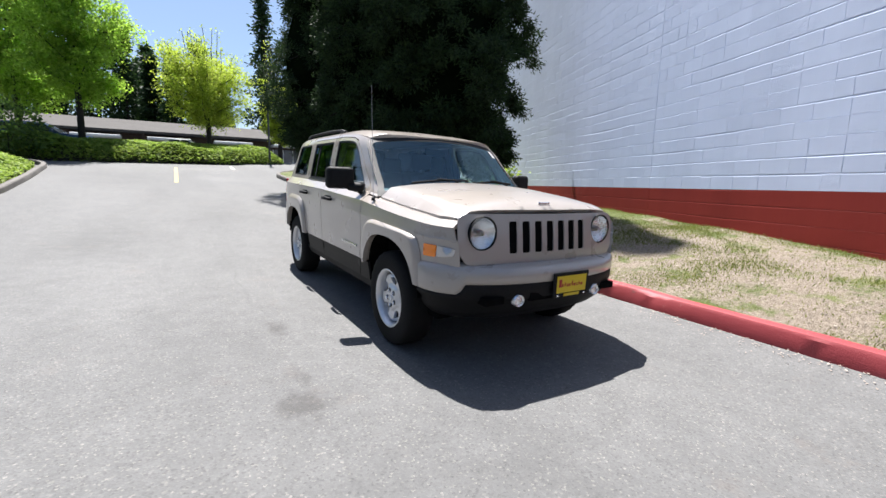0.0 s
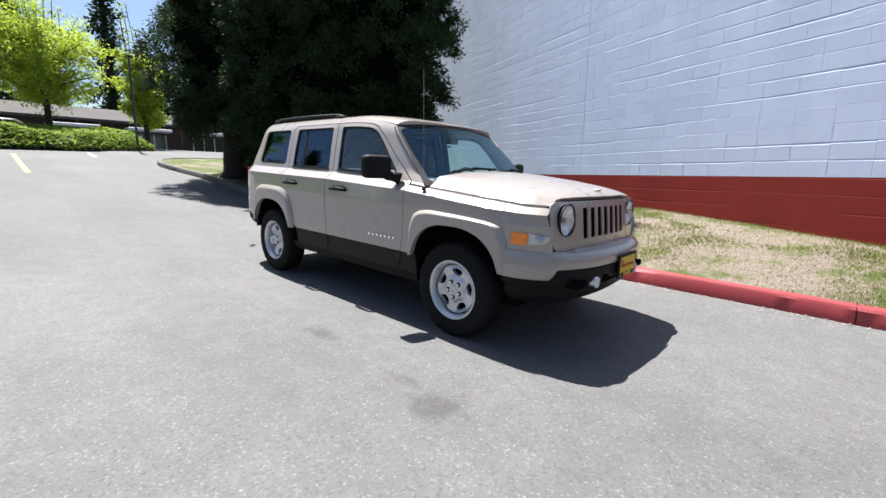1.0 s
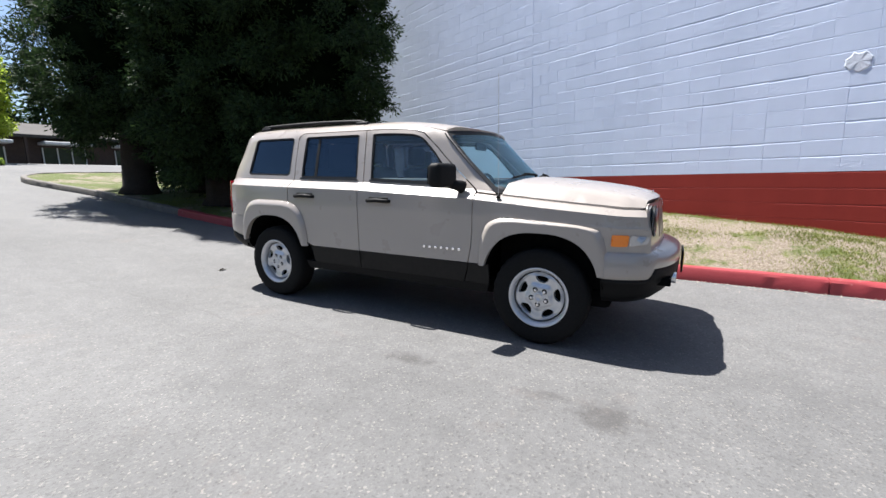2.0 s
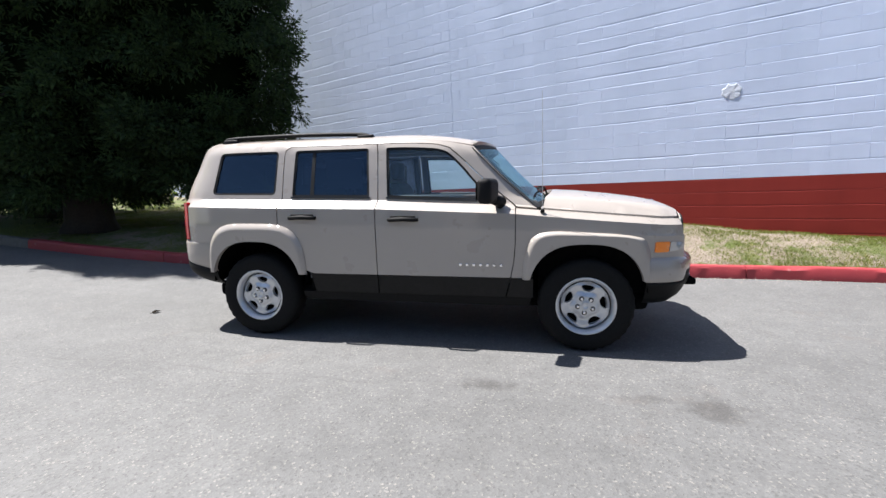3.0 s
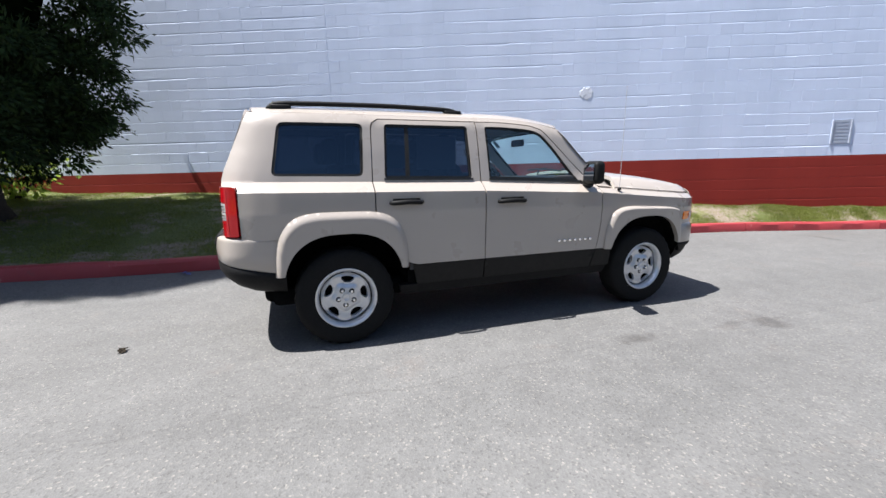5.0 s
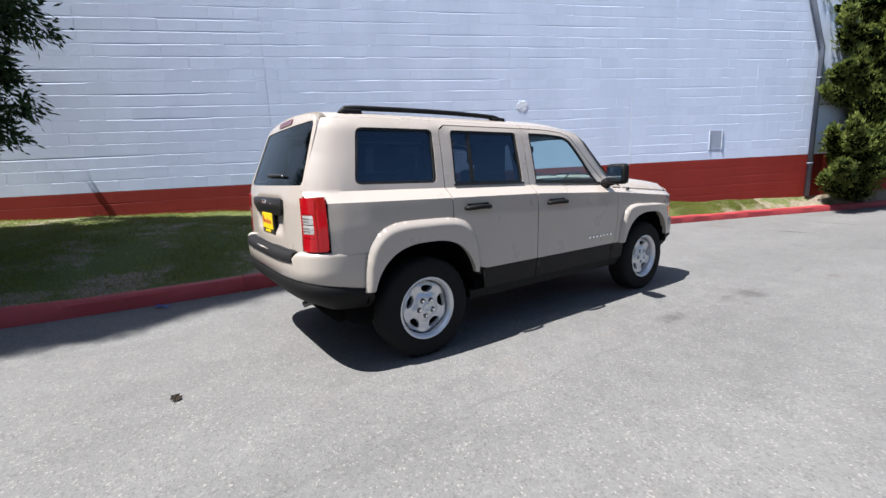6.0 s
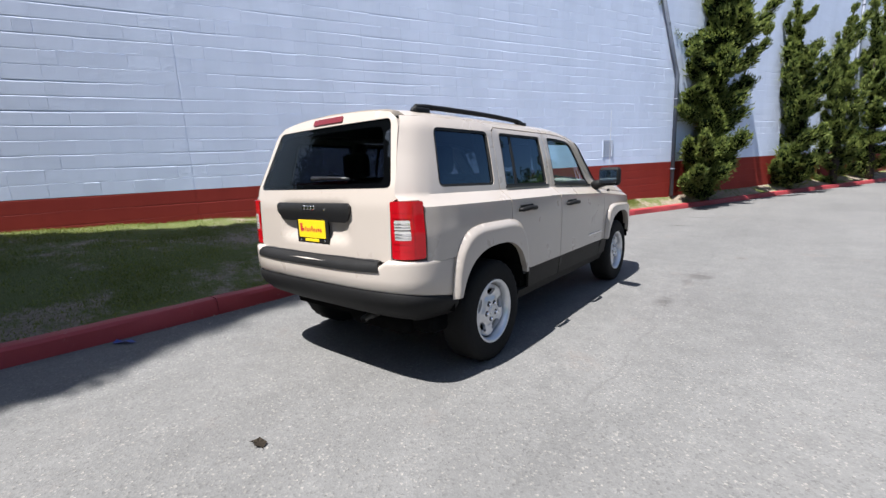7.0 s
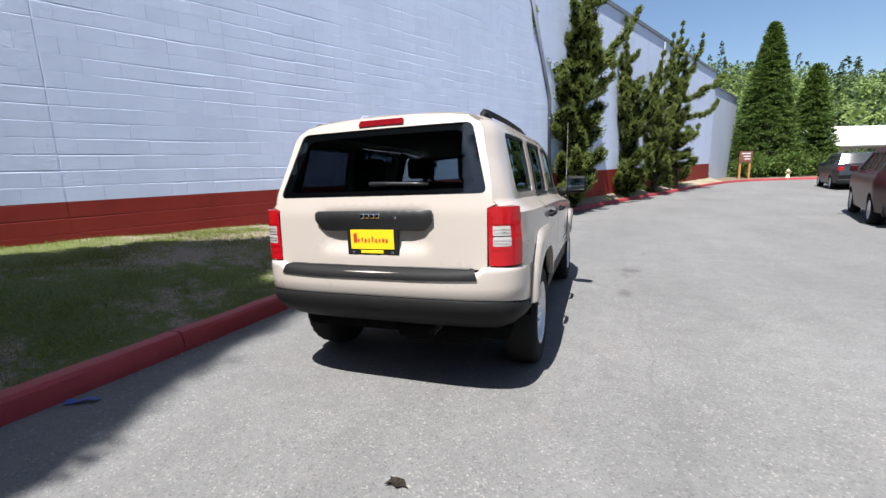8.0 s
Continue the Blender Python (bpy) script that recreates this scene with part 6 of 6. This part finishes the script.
part("base_plate", box(-0.14, 0.14, -0.14, 0.14, -0.05, 0.06, 0.02, 1), M_POST, lp)

M_LINE = plain("worn yellow line paint", (0.396, 0.2592, 0.0576), (0.4752, 0.36, 0.144), 14, 0.7, 0.2)
M_WLINE = plain("worn white line paint", (0.396, 0.3888, 0.36), (0.4896, 0.4824, 0.4608), 14, 0.7, 0.2)


def painted_line(x0, y0, x1, y1, wide, material, label):
    n = 14
    d = Vector((x1 - x0, y1 - y0)).normalized()
    s = Vector((-d.y, d.x)) * wide / 2
    verts = []
    for i in range(n + 1):
        x, y = x0 + (x1 - x0) * i / n, y0 + (y1 - y0) * i / n
        for k in (-1, 1):
            a, b = x + s.x * k, y + s.y * k
            verts.append((a, b, ground_z(a, b) + 0.006))
    faces = [(2 * i, 2 * i + 1, 2 * i + 3, 2 * i + 2) for i in range(n)]
    tagged(solid("parking_line", verts, faces, material), label, "marking", "parking lines", "structure")


painted_line(-1.93, 12.7, -1.85, 18.3, 0.12, M_LINE, "worn yellow parking line on asphalt")
painted_line(0.45, 18.2, 0.5, 20.0, 0.12, M_WLINE, "faded pale parking line on asphalt")

# long low building behind the hedge
M_SHINGLE = plain("brown grey roof shingles", (0.0396, 0.0349, 0.0309), (0.0614, 0.0554, 0.0495), 3, 0.9, 0.6)
M_BROWN = plain("dark brown siding", (0.036, 0.0216, 0.0173), (0.0576, 0.036, 0.0259), 4, 0.8, 0.2)
M_AWNING = plain("white awning panel", (0.504, 0.504, 0.4896), (0.576, 0.576, 0.5688), 4, 0.6, 0.05)
M_PANE = plain("dark window glass", (0.015, 0.018, 0.02), (0.03, 0.035, 0.04), 2, 0.1, 0.0)


def far_house():
    h = thing("long_building", Matrix.Translation((2, 46, 2.6)), "long low building with a brown roof and white awnings", "building")
    part("wall", box(-30, 34, 1.2, 12, -0.3, 3.1), M_BROWN, h)
    v = [(-31, 0, 3.0), (35, 0, 3.0), (35, 6.5, 4.6), (-31, 6.5, 4.6), (-31, 13, 3.0), (35, 13, 3.0), (-31, 0, 2.78), (35, 0, 2.78), (35, 13, 2.78), (-31, 13, 2.78)]
    f = [(0, 1, 2, 3), (3, 2, 5, 4), (0, 6, 7, 1), (4, 5, 8, 9), (6, 9, 8, 7), (0, 3, 4, 9, 6), (1, 7, 8, 5, 2)]
    solid("roof", v, f, M_SHINGLE, h)
    for x in np.arange(-28, 33, 5.6):
        a = part("awning", box(x, x + 3.6, -0.35, 1.2, 2.2, 2.48, 0.05, 1), M_AWNING, h)
        w = part("window", box(x + 0.2, x + 3.4, 1.12, 1.24, 0.4, 2.0), M_PANE, h)
        for k in (0.2, 1.25, 2.3, 3.32):
            part("frame", box(x + k, x + k + 0.09, 1.06, 1.13, 0.35, 2.0), M_AWNING, w)
    for x in np.arange(-30, 34, 8.0):
        part("post", box(x, x + 0.2, 0.1, 0.3, -0.3, 2.85), M_BROWN, h)


far_house()


# ---------------------------------------------------------------- other vehicles
def paint(name, c):
    return plain(name, c, tuple(v * 1.1 for v in c), 4, 0.35, 0.0, Specular_IOR_Level=0.25, Coat_Weight=0.12, Coat_Roughness=0.1)


def other_car(m, length, width, height, sedan, body_mat, label):
    """A plain parked car: pressed sides, glass, lamps, wheels. The nose points along -y."""
    t = thing("parked_car", m, label, "car", "parked cars")
    L, W, H = length / 2, width / 2, height
    wb = length * 0.30
    hood = 0.60 * H if not sedan else 0.62 * H
    base = 0.32

    def sd(y, z):
        k = z / H
        w = W * interp(k, [0.15, 0.3, 0.5, 0.60, 0.66, 0.97, 1.0], [0.94, 0.98, 1.0, 0.99, 0.95, 0.74, 0.66])
        w -= 0.16 * W * max(0, abs(y) / L - 0.72) / 0.28
        return (-w, y, z)
    if sedan:
        top = [(-0.98 * L, 0.55 * H), (-0.92 * L, 0.60 * H), (-0.36 * L, 0.66 * H), (-0.06 * L, 0.97 * H), (0.16 * L, H), (0.42 * L, 0.95 * H), (0.70 * L, 0.72 * H), (0.97 * L, 0.68 * H), (L, 0.5 * H)]
    else:
        top = [(-0.99 * L, 0.52 * H), (-0.95 * L, 0.60 * H), (-0.45 * L, 0.66 * H), (-0.12 * L, 0.96 * H), (0.2 * L, H), (0.78 * L, 0.97 * H), (0.90 * L, 0.70 * H), (0.98 * L, 0.62 * H), (L, 0.4 * H)]
    low = [(0.97 * L, base), (wb + 0.40, base)] + ellipse(wb, 0.33, 0.38, 0.38, 2, 0, 180, 12) + [(wb - 0.40, base - 0.06), (-wb + 0.40, base - 0.06)] + ellipse(-wb, 0.33, 0.38, 0.38, 2, 0, 180, 12) + [(-wb - 0.40, base), (-0.97 * L, base)]
    g0 = 0.66 * H
    if sedan:
        wins = [[(-0.26 * L, g0 + 0.03), (0.14 * L, g0 + 0.03), (0.14 * L, 0.94 * H), (-0.02 * L, 0.93 * H)], [(0.17 * L, g0 + 0.03), (0.56 * L, g0 + 0.03), (0.42 * L, 0.90 * H), (0.17 * L, 0.94 * H)]]
    else:
        wins = [[(-0.34 * L, g0 + 0.03), (0.06 * L, g0 + 0.03), (0.06 * L, 0.92 * H), (-0.10 * L, 0.91 * H)], [(0.10 * L, g0 + 0.03), (0.44 * L, g0 + 0.03), (0.44 * L, 0.92 * H), (0.10 * L, 0.92 * H)], [(0.48 * L, g0 + 0.03), (0.78 * L, g0 + 0.05), (0.72 * L, 0.91 * H), (0.48 * L, 0.92 * H)]]
    wins = [rounded(w, 0.04, 3) for w in wins]
    v, f = sheet(top + low, wins, sd, 0.12, 0.03, heart=0.6)
    solid("body_side", v, f, body_mat, t, smooth=True)
    solid("body_side", *flip(v, f), body_mat, t, smooth=True)
    for w in wins:
        v, f = sheet(w, [], lambda y, z: (sd(y, z)[0] + 0.02, y, z), 0.2, 0.0, heart=0.6)
        solid("side_window", v, f, M_PANE, t)
        solid("side_window", *flip(v, f), M_PANE, t)
    # skin across the car from nose over the roof to the tail
    path = [(-0.97 * L, base)] + top + [(0.97 * L, base)]
    kinds = []
    for i in range(len(path) - 1):
        (y0, z0), (y1, z1) = path[i], path[i + 1]
        rows = []
        for y, z in ((y0, z0), (y1, z1)):
            w = -sd(y, z)[0]
            rows.append([(x * w, y - 0.10 * L * 0.3 * (1 - x * x) * (1 if y < 0 else -1) * (1 if z < 0.64 * H else 0.4), z + 0.03 * (1 - x * x)) for x in np.linspace(-1, 1, 9)])
        vv = rows[0] + rows[1]
        ff = [(k, k + 1, 10 + k, 9 + k) for k in range(8)]
        glass = z0 > 0.60 * H and abs(z1 - z0) > 0.15 * H
        solid("windscreen" if glass else "body_panel", vv, ff, M_PANE if glass else body_mat, t, smooth=True)
    part("underbody", box(-W * 0.8, W * 0.8, -0.9 * L, 0.9 * L, 0.2, 0.5), M_VOID, t)
    for sx in (-1, 1):
        part("tail_lamp", box(sx * W * 0.76 - 0.11, sx * W * 0.76 + 0.11, 0.93 * L, 0.995 * L, 0.52 * H, 0.64 * H, 0.03, 2), M_REDLENS, t)
        part("head_lamp", box(sx * W * 0.70 - 0.14, sx * W * 0.70 + 0.14, -0.985 * L, -0.93 * L, 0.47 * H, 0.56 * H, 0.03, 2), M_CLEARLENS, t)
        part("door_mirror", box(sx * (W + 0.06) - 0.08, sx * (W + 0.06) + 0.08, -0.33 * L, -0.28 * L, 0.66 * H, 0.75 * H, 0.02, 2), body_mat, t)
        for y in (-wb, wb):
            w = thing("wheel", Matrix.Translation((sx * (W - 0.13), y, 0.33)), "", "")
            w.parent = t
            a, b = lathe([(sx * p, r) for p, r in ((-0.1, 0.2), (-0.11, 0.3), (-0.07, 0.33), (0.07, 0.33), (0.11, 0.3), (0.1, 0.21))], 28)
            solid("tyre", a, b, M_TYRE, w, smooth=True)
            a, b = lathe([(sx * p, r) for p, r in ((0.1, 0.21), (0.085, 0.2), (0.06, 0.12), (0.08, 0.05), (0.08, 0.0))], 20)
            solid("rim", a, b, M_RIM, w, smooth=True)
    part("plate", box(-0.16, 0.16, 0.985 * L, 1.0 * L, 0.40 * H, 0.48 * H), M_CLEARLENS, t)
    part("bumper", box(-W * 0.88, W * 0.88, 0.93 * L, 1.015 * L, 0.27, 0.30 * H, 0.04, 2), M_BLACK, t, smooth=True)
    return t


def stand(x, y, turn):
    return Matrix.Translation((x, y, ground_z(x, y))) @ Matrix.Rotation(radians(turn), 4, "Z")


other_car(stand(-8.1, -9.05, -17), 4.7, 1.85, 1.72, False, paint("maroon car paint", (0.03, 0.003, 0.006)), "dark maroon sport utility vehicle parked across the lane")
other_car(stand(-12.9, -23.3, -12), 4.6, 1.84, 1.70, False, paint("charcoal car paint", (0.008, 0.008, 0.01)), "charcoal grey sport utility vehicle parked far off")
other_car(stand(-14.6, -27.6, -12), 4.5, 1.80, 1.66, False, paint("black car paint", (0.01, 0.01, 0.012)), "black sport utility vehicle parked behind another")
other_car(stand(-8.2, 30.5, 80), 4.7, 1.85, 1.78, False, paint("blue car paint", (0.02, 0.045, 0.12)), "blue sport utility vehicle parked behind the ivy hedge")
other_car(stand(-0.9, 31.0, 84), 4.6, 1.8, 1.42, True, paint("white car paint", (0.6, 0.6, 0.6)), "white sedan parked behind the ivy hedge")

# ---------------------------------------------------------------- far end of the lane
M_MULCH = plain("dry planting bed soil", (0.072, 0.054, 0.0324), (0.1224, 0.1008, 0.0576), 6, 0.95, 0.6)
bed = [(-9.3, -31.0), (-10.6, -32.6), (-13.0, -34.0), (-20, -34.9), (-40, -36.1), (-60, -37), (-60, -75), (-10, -75), (-6, -50), (-8.8, -36)]
v, f = sheet(bed, [], lambda x, y: (x, y, ground_z(x, y) + 0.11 + 0.03 * noise.noise(Vector((x, y, 3)))), 1.5, 0.3, heart=-50)
tagged(solid("planting_bed", v, f, M_MULCH, smooth=True), "dry planting bed behind the far kerb", "planting bed", kind="structure")
spire(-14.2, -40.5, -0.1, 12.3, 2.9, M_THUJA, 61, "broad cone-shaped arborvitae at the lane's end", "arborvitae", 0.17, 3600, 0.0, "arborvitae", 0.72, 36, 0.0)
spire(-17.9, -42.0, -0.1, 9.0, 2.3, M_THUJA, 62, "narrow cone-shaped arborvitae at the lane's end", "arborvitae", 0.17, 2400, 0.0, "arborvitae", 0.72, 36, 0.0)
for i, (x, y, h, r) in enumerate(((-12.6, -37.0, 1.9, 1.2), (-15.2, -37.4, 2.1, 1.4), (-17.6, -38.2, 1.7, 1.3), (-20.4, -39.4, 1.9, 1.4), (-23.0, -40.5, 1.6, 1.4))):
    shrub(x, y, h, r, M_THUJA, 70 + i, "green leafy shrub below the arborvitae", 260, 0.2)

sg = thing("sign", Matrix.Translation((-11.35, -34.3, ground_z(-11.35, -34.3) + 0.1)) @ Matrix.Rotation(radians(17), 4, "Z"), "brown sign on two orange wooden posts", "sign")
M_SIGN = plain("faded brown sign board", (0.1152, 0.036, 0.0252), (0.1584, 0.054, 0.036), 12, 0.7, 0.1)
M_OPOST = plain("orange wooden post", (0.324, 0.144, 0.0432), (0.396, 0.1944, 0.0648), 16, 0.8, 0.3)
part("board", box(-0.45, 0.45, 0.05, 0.09, 1.25, 2.05, 0.01, 1), M_SIGN, sg)
for x in (-0.42, 0.28):
    part("post", box(x, x + 0.12, -0.06, 0.05, -0.1, 2.0, 0.01, 1), M_OPOST, sg)
for i in range(3):
    part("writing_bar", box(-0.32, 0.32 - 0.12 * i, 0.09, 0.094, 1.85 - 0.2 * i, 1.93 - 0.2 * i), M_AWNING, sg)

hy = thing("hydrant", Matrix.Translation((-14.3, -34.9, ground_z(-14.3, -34.9) + 0.1)), "pale yellow fire hydrant behind the kerb", "hydrant")
M_HYD = plain("pale yellow hydrant paint", (0.4464, 0.396, 0.216), (0.504, 0.4608, 0.288), 14, 0.5, 0.1)
v, f = lathe([(0.0, 0.16), (0.05, 0.16), (0.06, 0.11), (0.45, 0.10), (0.46, 0.14), (0.50, 0.14), (0.56, 0.10), (0.62, 0.04), (0.66, 0.03), (0.66, 0)], 16, "z")
solid("barrel", v, f, M_HYD, hy, smooth=True)
for d in (-1, 1):
    v, f = tube([(0, 0, 0.36), (d * 0.17, 0, 0.36)], 0.05, 10)
    solid("outlet_cap", v, f, M_HYD, hy, smooth=True)

# white building beyond
M_WHITE = plain("white painted siding", (0.3732, 0.3732, 0.3629), (0.4147, 0.4147, 0.4095), 3, 0.6, 0.1)
wb_ = thing("white_building", Matrix.Translation((-25.4, -55.5, -0.4)) @ Matrix.Rotation(radians(30), 4, "Z"), "low white building with a shallow gable roof", "building")
part("wall", box(-26, 0, -10, 0, 0, 3.0), M_WHITE, wb_)
v = [(-27, 0.6, 2.8), (0.6, 0.6, 2.8), (0.6, -5, 5.3), (-27, -5, 5.3), (-27, -10.6, 2.8), (0.6, -10.6, 2.8)]
solid("roof", v, [(0, 1, 2, 3), (3, 2, 5, 4), (0, 3, 4), (1, 5, 2)], M_WHITE, wb_)
part("gutter", box(-27, 0.6, 0.6, 0.7, 2.68, 2.82), M_FLASH, wb_)
part("door", box(-9, -4, 0.02, 0.1, 0.1, 2.4), M_PANE, wb_)
part("door", box(-18, -13, 0.02, 0.1, 0.1, 2.4), M_PANE, wb_)

# ---------------------------------------------------------------- distant trees and wooded hill
rr = random.Random(5)
for i in range(26):
    x = -46 + 3.6 * i + rr.uniform(-1.4, 1.4)
    h = rr.uniform(12, 17)
    if 5 < x < 13:
        continue
    spire(x, 62 + rr.uniform(-3, 10), 1.8, h, h * 0.26, M_FAR, 100 + i, "dark fir behind the long building", leaf=0.65, tufts=420)
for x, y, h, k in ((-17.5, 58, 25, 92), (-14.0, 62, 20, 93), (-5.8, 60, 17, 94), (-3.2, 63, 14.5, 95), (-1.0, 60, 13, 96)):
    spire(x, y, 1.8, h, h * 0.19, M_FAR, k, "dark fir behind the long building", leaf=0.55, tufts=620)
# unseen firs added across the lane, to hold low sky light off the car
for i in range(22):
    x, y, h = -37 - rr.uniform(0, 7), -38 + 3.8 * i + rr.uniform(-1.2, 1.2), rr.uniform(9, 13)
    spire(x, y, ground_z(x, y) - 0.1, h, h * 0.24, M_FAR, 140 + i, "unseen fir added across the lane to cut low sky light", leaf=0.7, tufts=380)
spire(10.2, 63, 1.8, 27.0, 5.6, M_FAR, 99, "very tall dark fir behind the long building", leaf=0.62, tufts=720, ragged=0.6, power=1.05)
spire(14.5, 66, 1.8, 15.0, 3.6, M_FAR, 98, "dark fir behind the long building", leaf=0.65, tufts=420)


def wooded_hill():
    """A long hill whose woods show as a ragged skyline."""
    def top(x, y):
        d = -y - 95
        return -1 + 50 * ramp01(d / 190) * (0.75 + 0.25 * math.sin(x / 70 + 1.0)) + 5 * noise.noise(Vector((x / 60, y / 60, 2)))
    v, f = sheet([(-330, -95), (160, -95), (160, -330), (-330, -330)], [], lambda x, y: (x, y, top(x, y)), 14, 0.0, heart=-500)
    h = solid("hill", v, f, plain("wooded hill floor", (0.03, 0.05, 0.015), (0.05, 0.075, 0.025), 0.2, 0.95, 0.0), smooth=True)
    tagged(h, "green wooded hill in the distance", "hill", kind="structure")
    rng = np.random.default_rng(8)
    sets = {"dark": ([], []), "light": ([], [])}
    for _ in range(2600):
        x, y = rng.uniform(-300, 120), -100 - 200 * rng.random()
        z = top(x, y)
        fir = rng.random() < 0.16 + 0.3 * noise.noise(Vector((x / 30, y / 30, 1)))
        H = rng.uniform(9, 21) if fir else rng.uniform(6, 13)
        n = 150
        u = rng.random(n)
        a = rng.uniform(0, 6.28, n)
        r = (0.2 * H * (1 - u) + 0.2) if fir else 0.55 * H * np.sqrt(np.maximum(0, 1 - (2 * u - 0.9) ** 2)) * (0.5 + 0.5 * rng.random(n))
        c = np.stack([x + r * np.cos(a), y + r * np.sin(a), z + u * H], 1)
        d = np.stack([np.cos(a), np.sin(a), rng.normal(size=n) * 0.5], 1)
        k = "dark" if fir or noise.noise(Vector((x / 22, y / 22, 5))) > 0.12 else "light"
        sets[k][0].append(c)
        sets[k][1].append(d)
    for k, m in (("dark", M_WOODS), ("light", M_WOODSLIGHT)):
        ob = leaf_cloud("far_woods", np.concatenate(sets[k][0]), np.concatenate(sets[k][1]), 1.15, 0.7, m, None, 9)
        tagged(ob, "distant woods on the hill, " + ("dark firs" if k == "dark" else "light green broadleaf trees"), "woods", kind="stuff")


wooded_hill()

# ---------------------------------------------------------------- grass, litter and small things
def grass():
    rng = np.random.default_rng(17)
    C, D = [], []
    while len(C) < 120000:
        y = rng.uniform(-9.5, 9.0)
        a, b = kerb_x(y) + 0.12, wall_x(y) - 0.02
        x = a + (b - a) * rng.random()
        dry = 0.5 + 0.5 * noise.noise(Vector((x * 0.9, y * 0.9, 4.0))) + 0.25 * noise.noise(Vector((x * 3, y * 3, 1.0)))
        edge = min(1, (b - x) / 0.35)
        dry -= 0.15 * ramp01((y + 1.2) / 2.8)
        if rng.random() < (0.035 + 1.8 * max(0, 0.53 - dry)) + 0.3 * (1 - edge):
            C.append((x, y, lawn_z(x, y) + rng.uniform(0.0, 0.022)))
            D.append((rng.normal() * 0.6, rng.normal() * 0.6, 1.0))
    ob = leaf_cloud("grass", np.array(C), np.array(D), 0.038, 0.006, leaf_material("grass blades", (0.095, 0.13, 0.022), (0.22, 0.23, 0.06), 0.5), None, 18)
    tagged(ob, "short patchy grass on the sloping lawn", "grass", kind="stuff")


grass()

# a dead leaf on the asphalt, pebbles and a scrap of litter
M_DEAD = plain("dark dead leaf", (0.010, 0.008, 0.006), (0.028, 0.022, 0.016), 60, 0.9, 0.3, Specular_IOR_Level=0.1)
lx, ly = -0.44, 2.79
dl = thing("dead_leaf", Matrix.Translation((lx, ly, ground_z(lx, ly) + 0.004)), "curled dark dead leaf on the asphalt", "leaf")
v = [(-0.07, 0.0, 0.004), (-0.02, 0.05, 0.018), (0.03, 0.035, 0.03), (0.08, 0.045, 0.012), (0.05, -0.01, 0.02), (0.075, -0.045, 0.008), (0.0, -0.03, 0.026), (-0.04, -0.045, 0.01), (0.01, 0.005, 0.008)]
v = [(a * 0.6, b * 0.6, c * 0.7) for a, b, c in v]
solid("blade", v, [(0, 1, 8), (1, 2, 8), (2, 3, 8), (3, 4, 8), (4, 5, 8), (5, 6, 8), (6, 7, 8), (7, 0, 8)], M_DEAD, dl)
v, f = tube([(0.01, 0.005, 0.008), (-0.055, 0.012, 0.006)], 0.002, 5)
solid("stalk", v, f, M_DEAD, dl)


# dry petals and leaf bits blown against the kerb
def kerb_litter():
    rng = np.random.default_rng(23)
    C, D = [], []
    for _ in range(520):
        y = rng.uniform(-6.5, 2.5) if rng.random() < 0.75 else rng.uniform(-4.2, -1.8)
        x = kerb_x(y) - 0.015 - abs(rng.normal()) * 0.11
        C.append((x, y, ground_z(x, y) + 0.006))
        D.append((rng.normal(), rng.normal(), rng.normal() * 0.15))
    ob = leaf_cloud("kerb_litter", np.array(C), np.array(D), 0.020, 0.012, plain("dry pale petals", (0.22, 0.17, 0.13), (0.42, 0.36, 0.31), 60, 0.9, 0.0), None, 24, 0.9)
    tagged(ob, "dry pale petals and leaf bits along the kerb", "litter", kind="stuff")


kerb_litter()


def lawn_litter():
    """Pale crumbs and dry bits lying about on the bare earth."""
    rng = np.random.default_rng(29)
    C, D = [], []
    for _ in range(700):
        y = rng.uniform(-8.5, 8.0)
        a, b = kerb_x(y) + 0.2, wall_x(y) - 0.1
        x = a + (b - a) * rng.random()
        C.append((x, y, lawn_z(x, y) + 0.012))
        D.append((rng.normal(), rng.normal(), rng.normal() * 0.2))
    ob = leaf_cloud("lawn_litter", np.array(C), np.array(D), 0.030, 0.016, plain("bleached dry bits", (0.20, 0.17, 0.13), (0.45, 0.42, 0.37), 60, 0.9, 0.0), None, 30, 0.85)
    tagged(ob, "bleached dry bits scattered on the lawn", "litter", kind="stuff")


lawn_litter()

# a scrap of blue plastic in the gutter
sx_, sy_ = 1.60, 2.77
scrap = thing("plastic_scrap", Matrix.Translation((sx_, sy_, ground_z(sx_, sy_) + 0.003)) @ Matrix.Rotation(0.5, 4, "Z"), "crumpled scrap of blue plastic in the gutter", "litter")
v = [(-0.09, -0.02, 0.0), (-0.03, -0.035, 0.012), (0.04, -0.02, 0.004), (0.10, -0.03, 0.014), (-0.08, 0.02, 0.012), (-0.02, 0.015, 0.02), (0.03, 0.03, 0.008), (0.09, 0.02, 0.0)]
solid("film", v, [(0, 1, 5, 4), (1, 2, 6, 5), (2, 3, 7, 6)], plain("blue plastic film", (0.02, 0.05, 0.22), (0.03, 0.08, 0.30), 40, 0.4, 0.2), scrap)
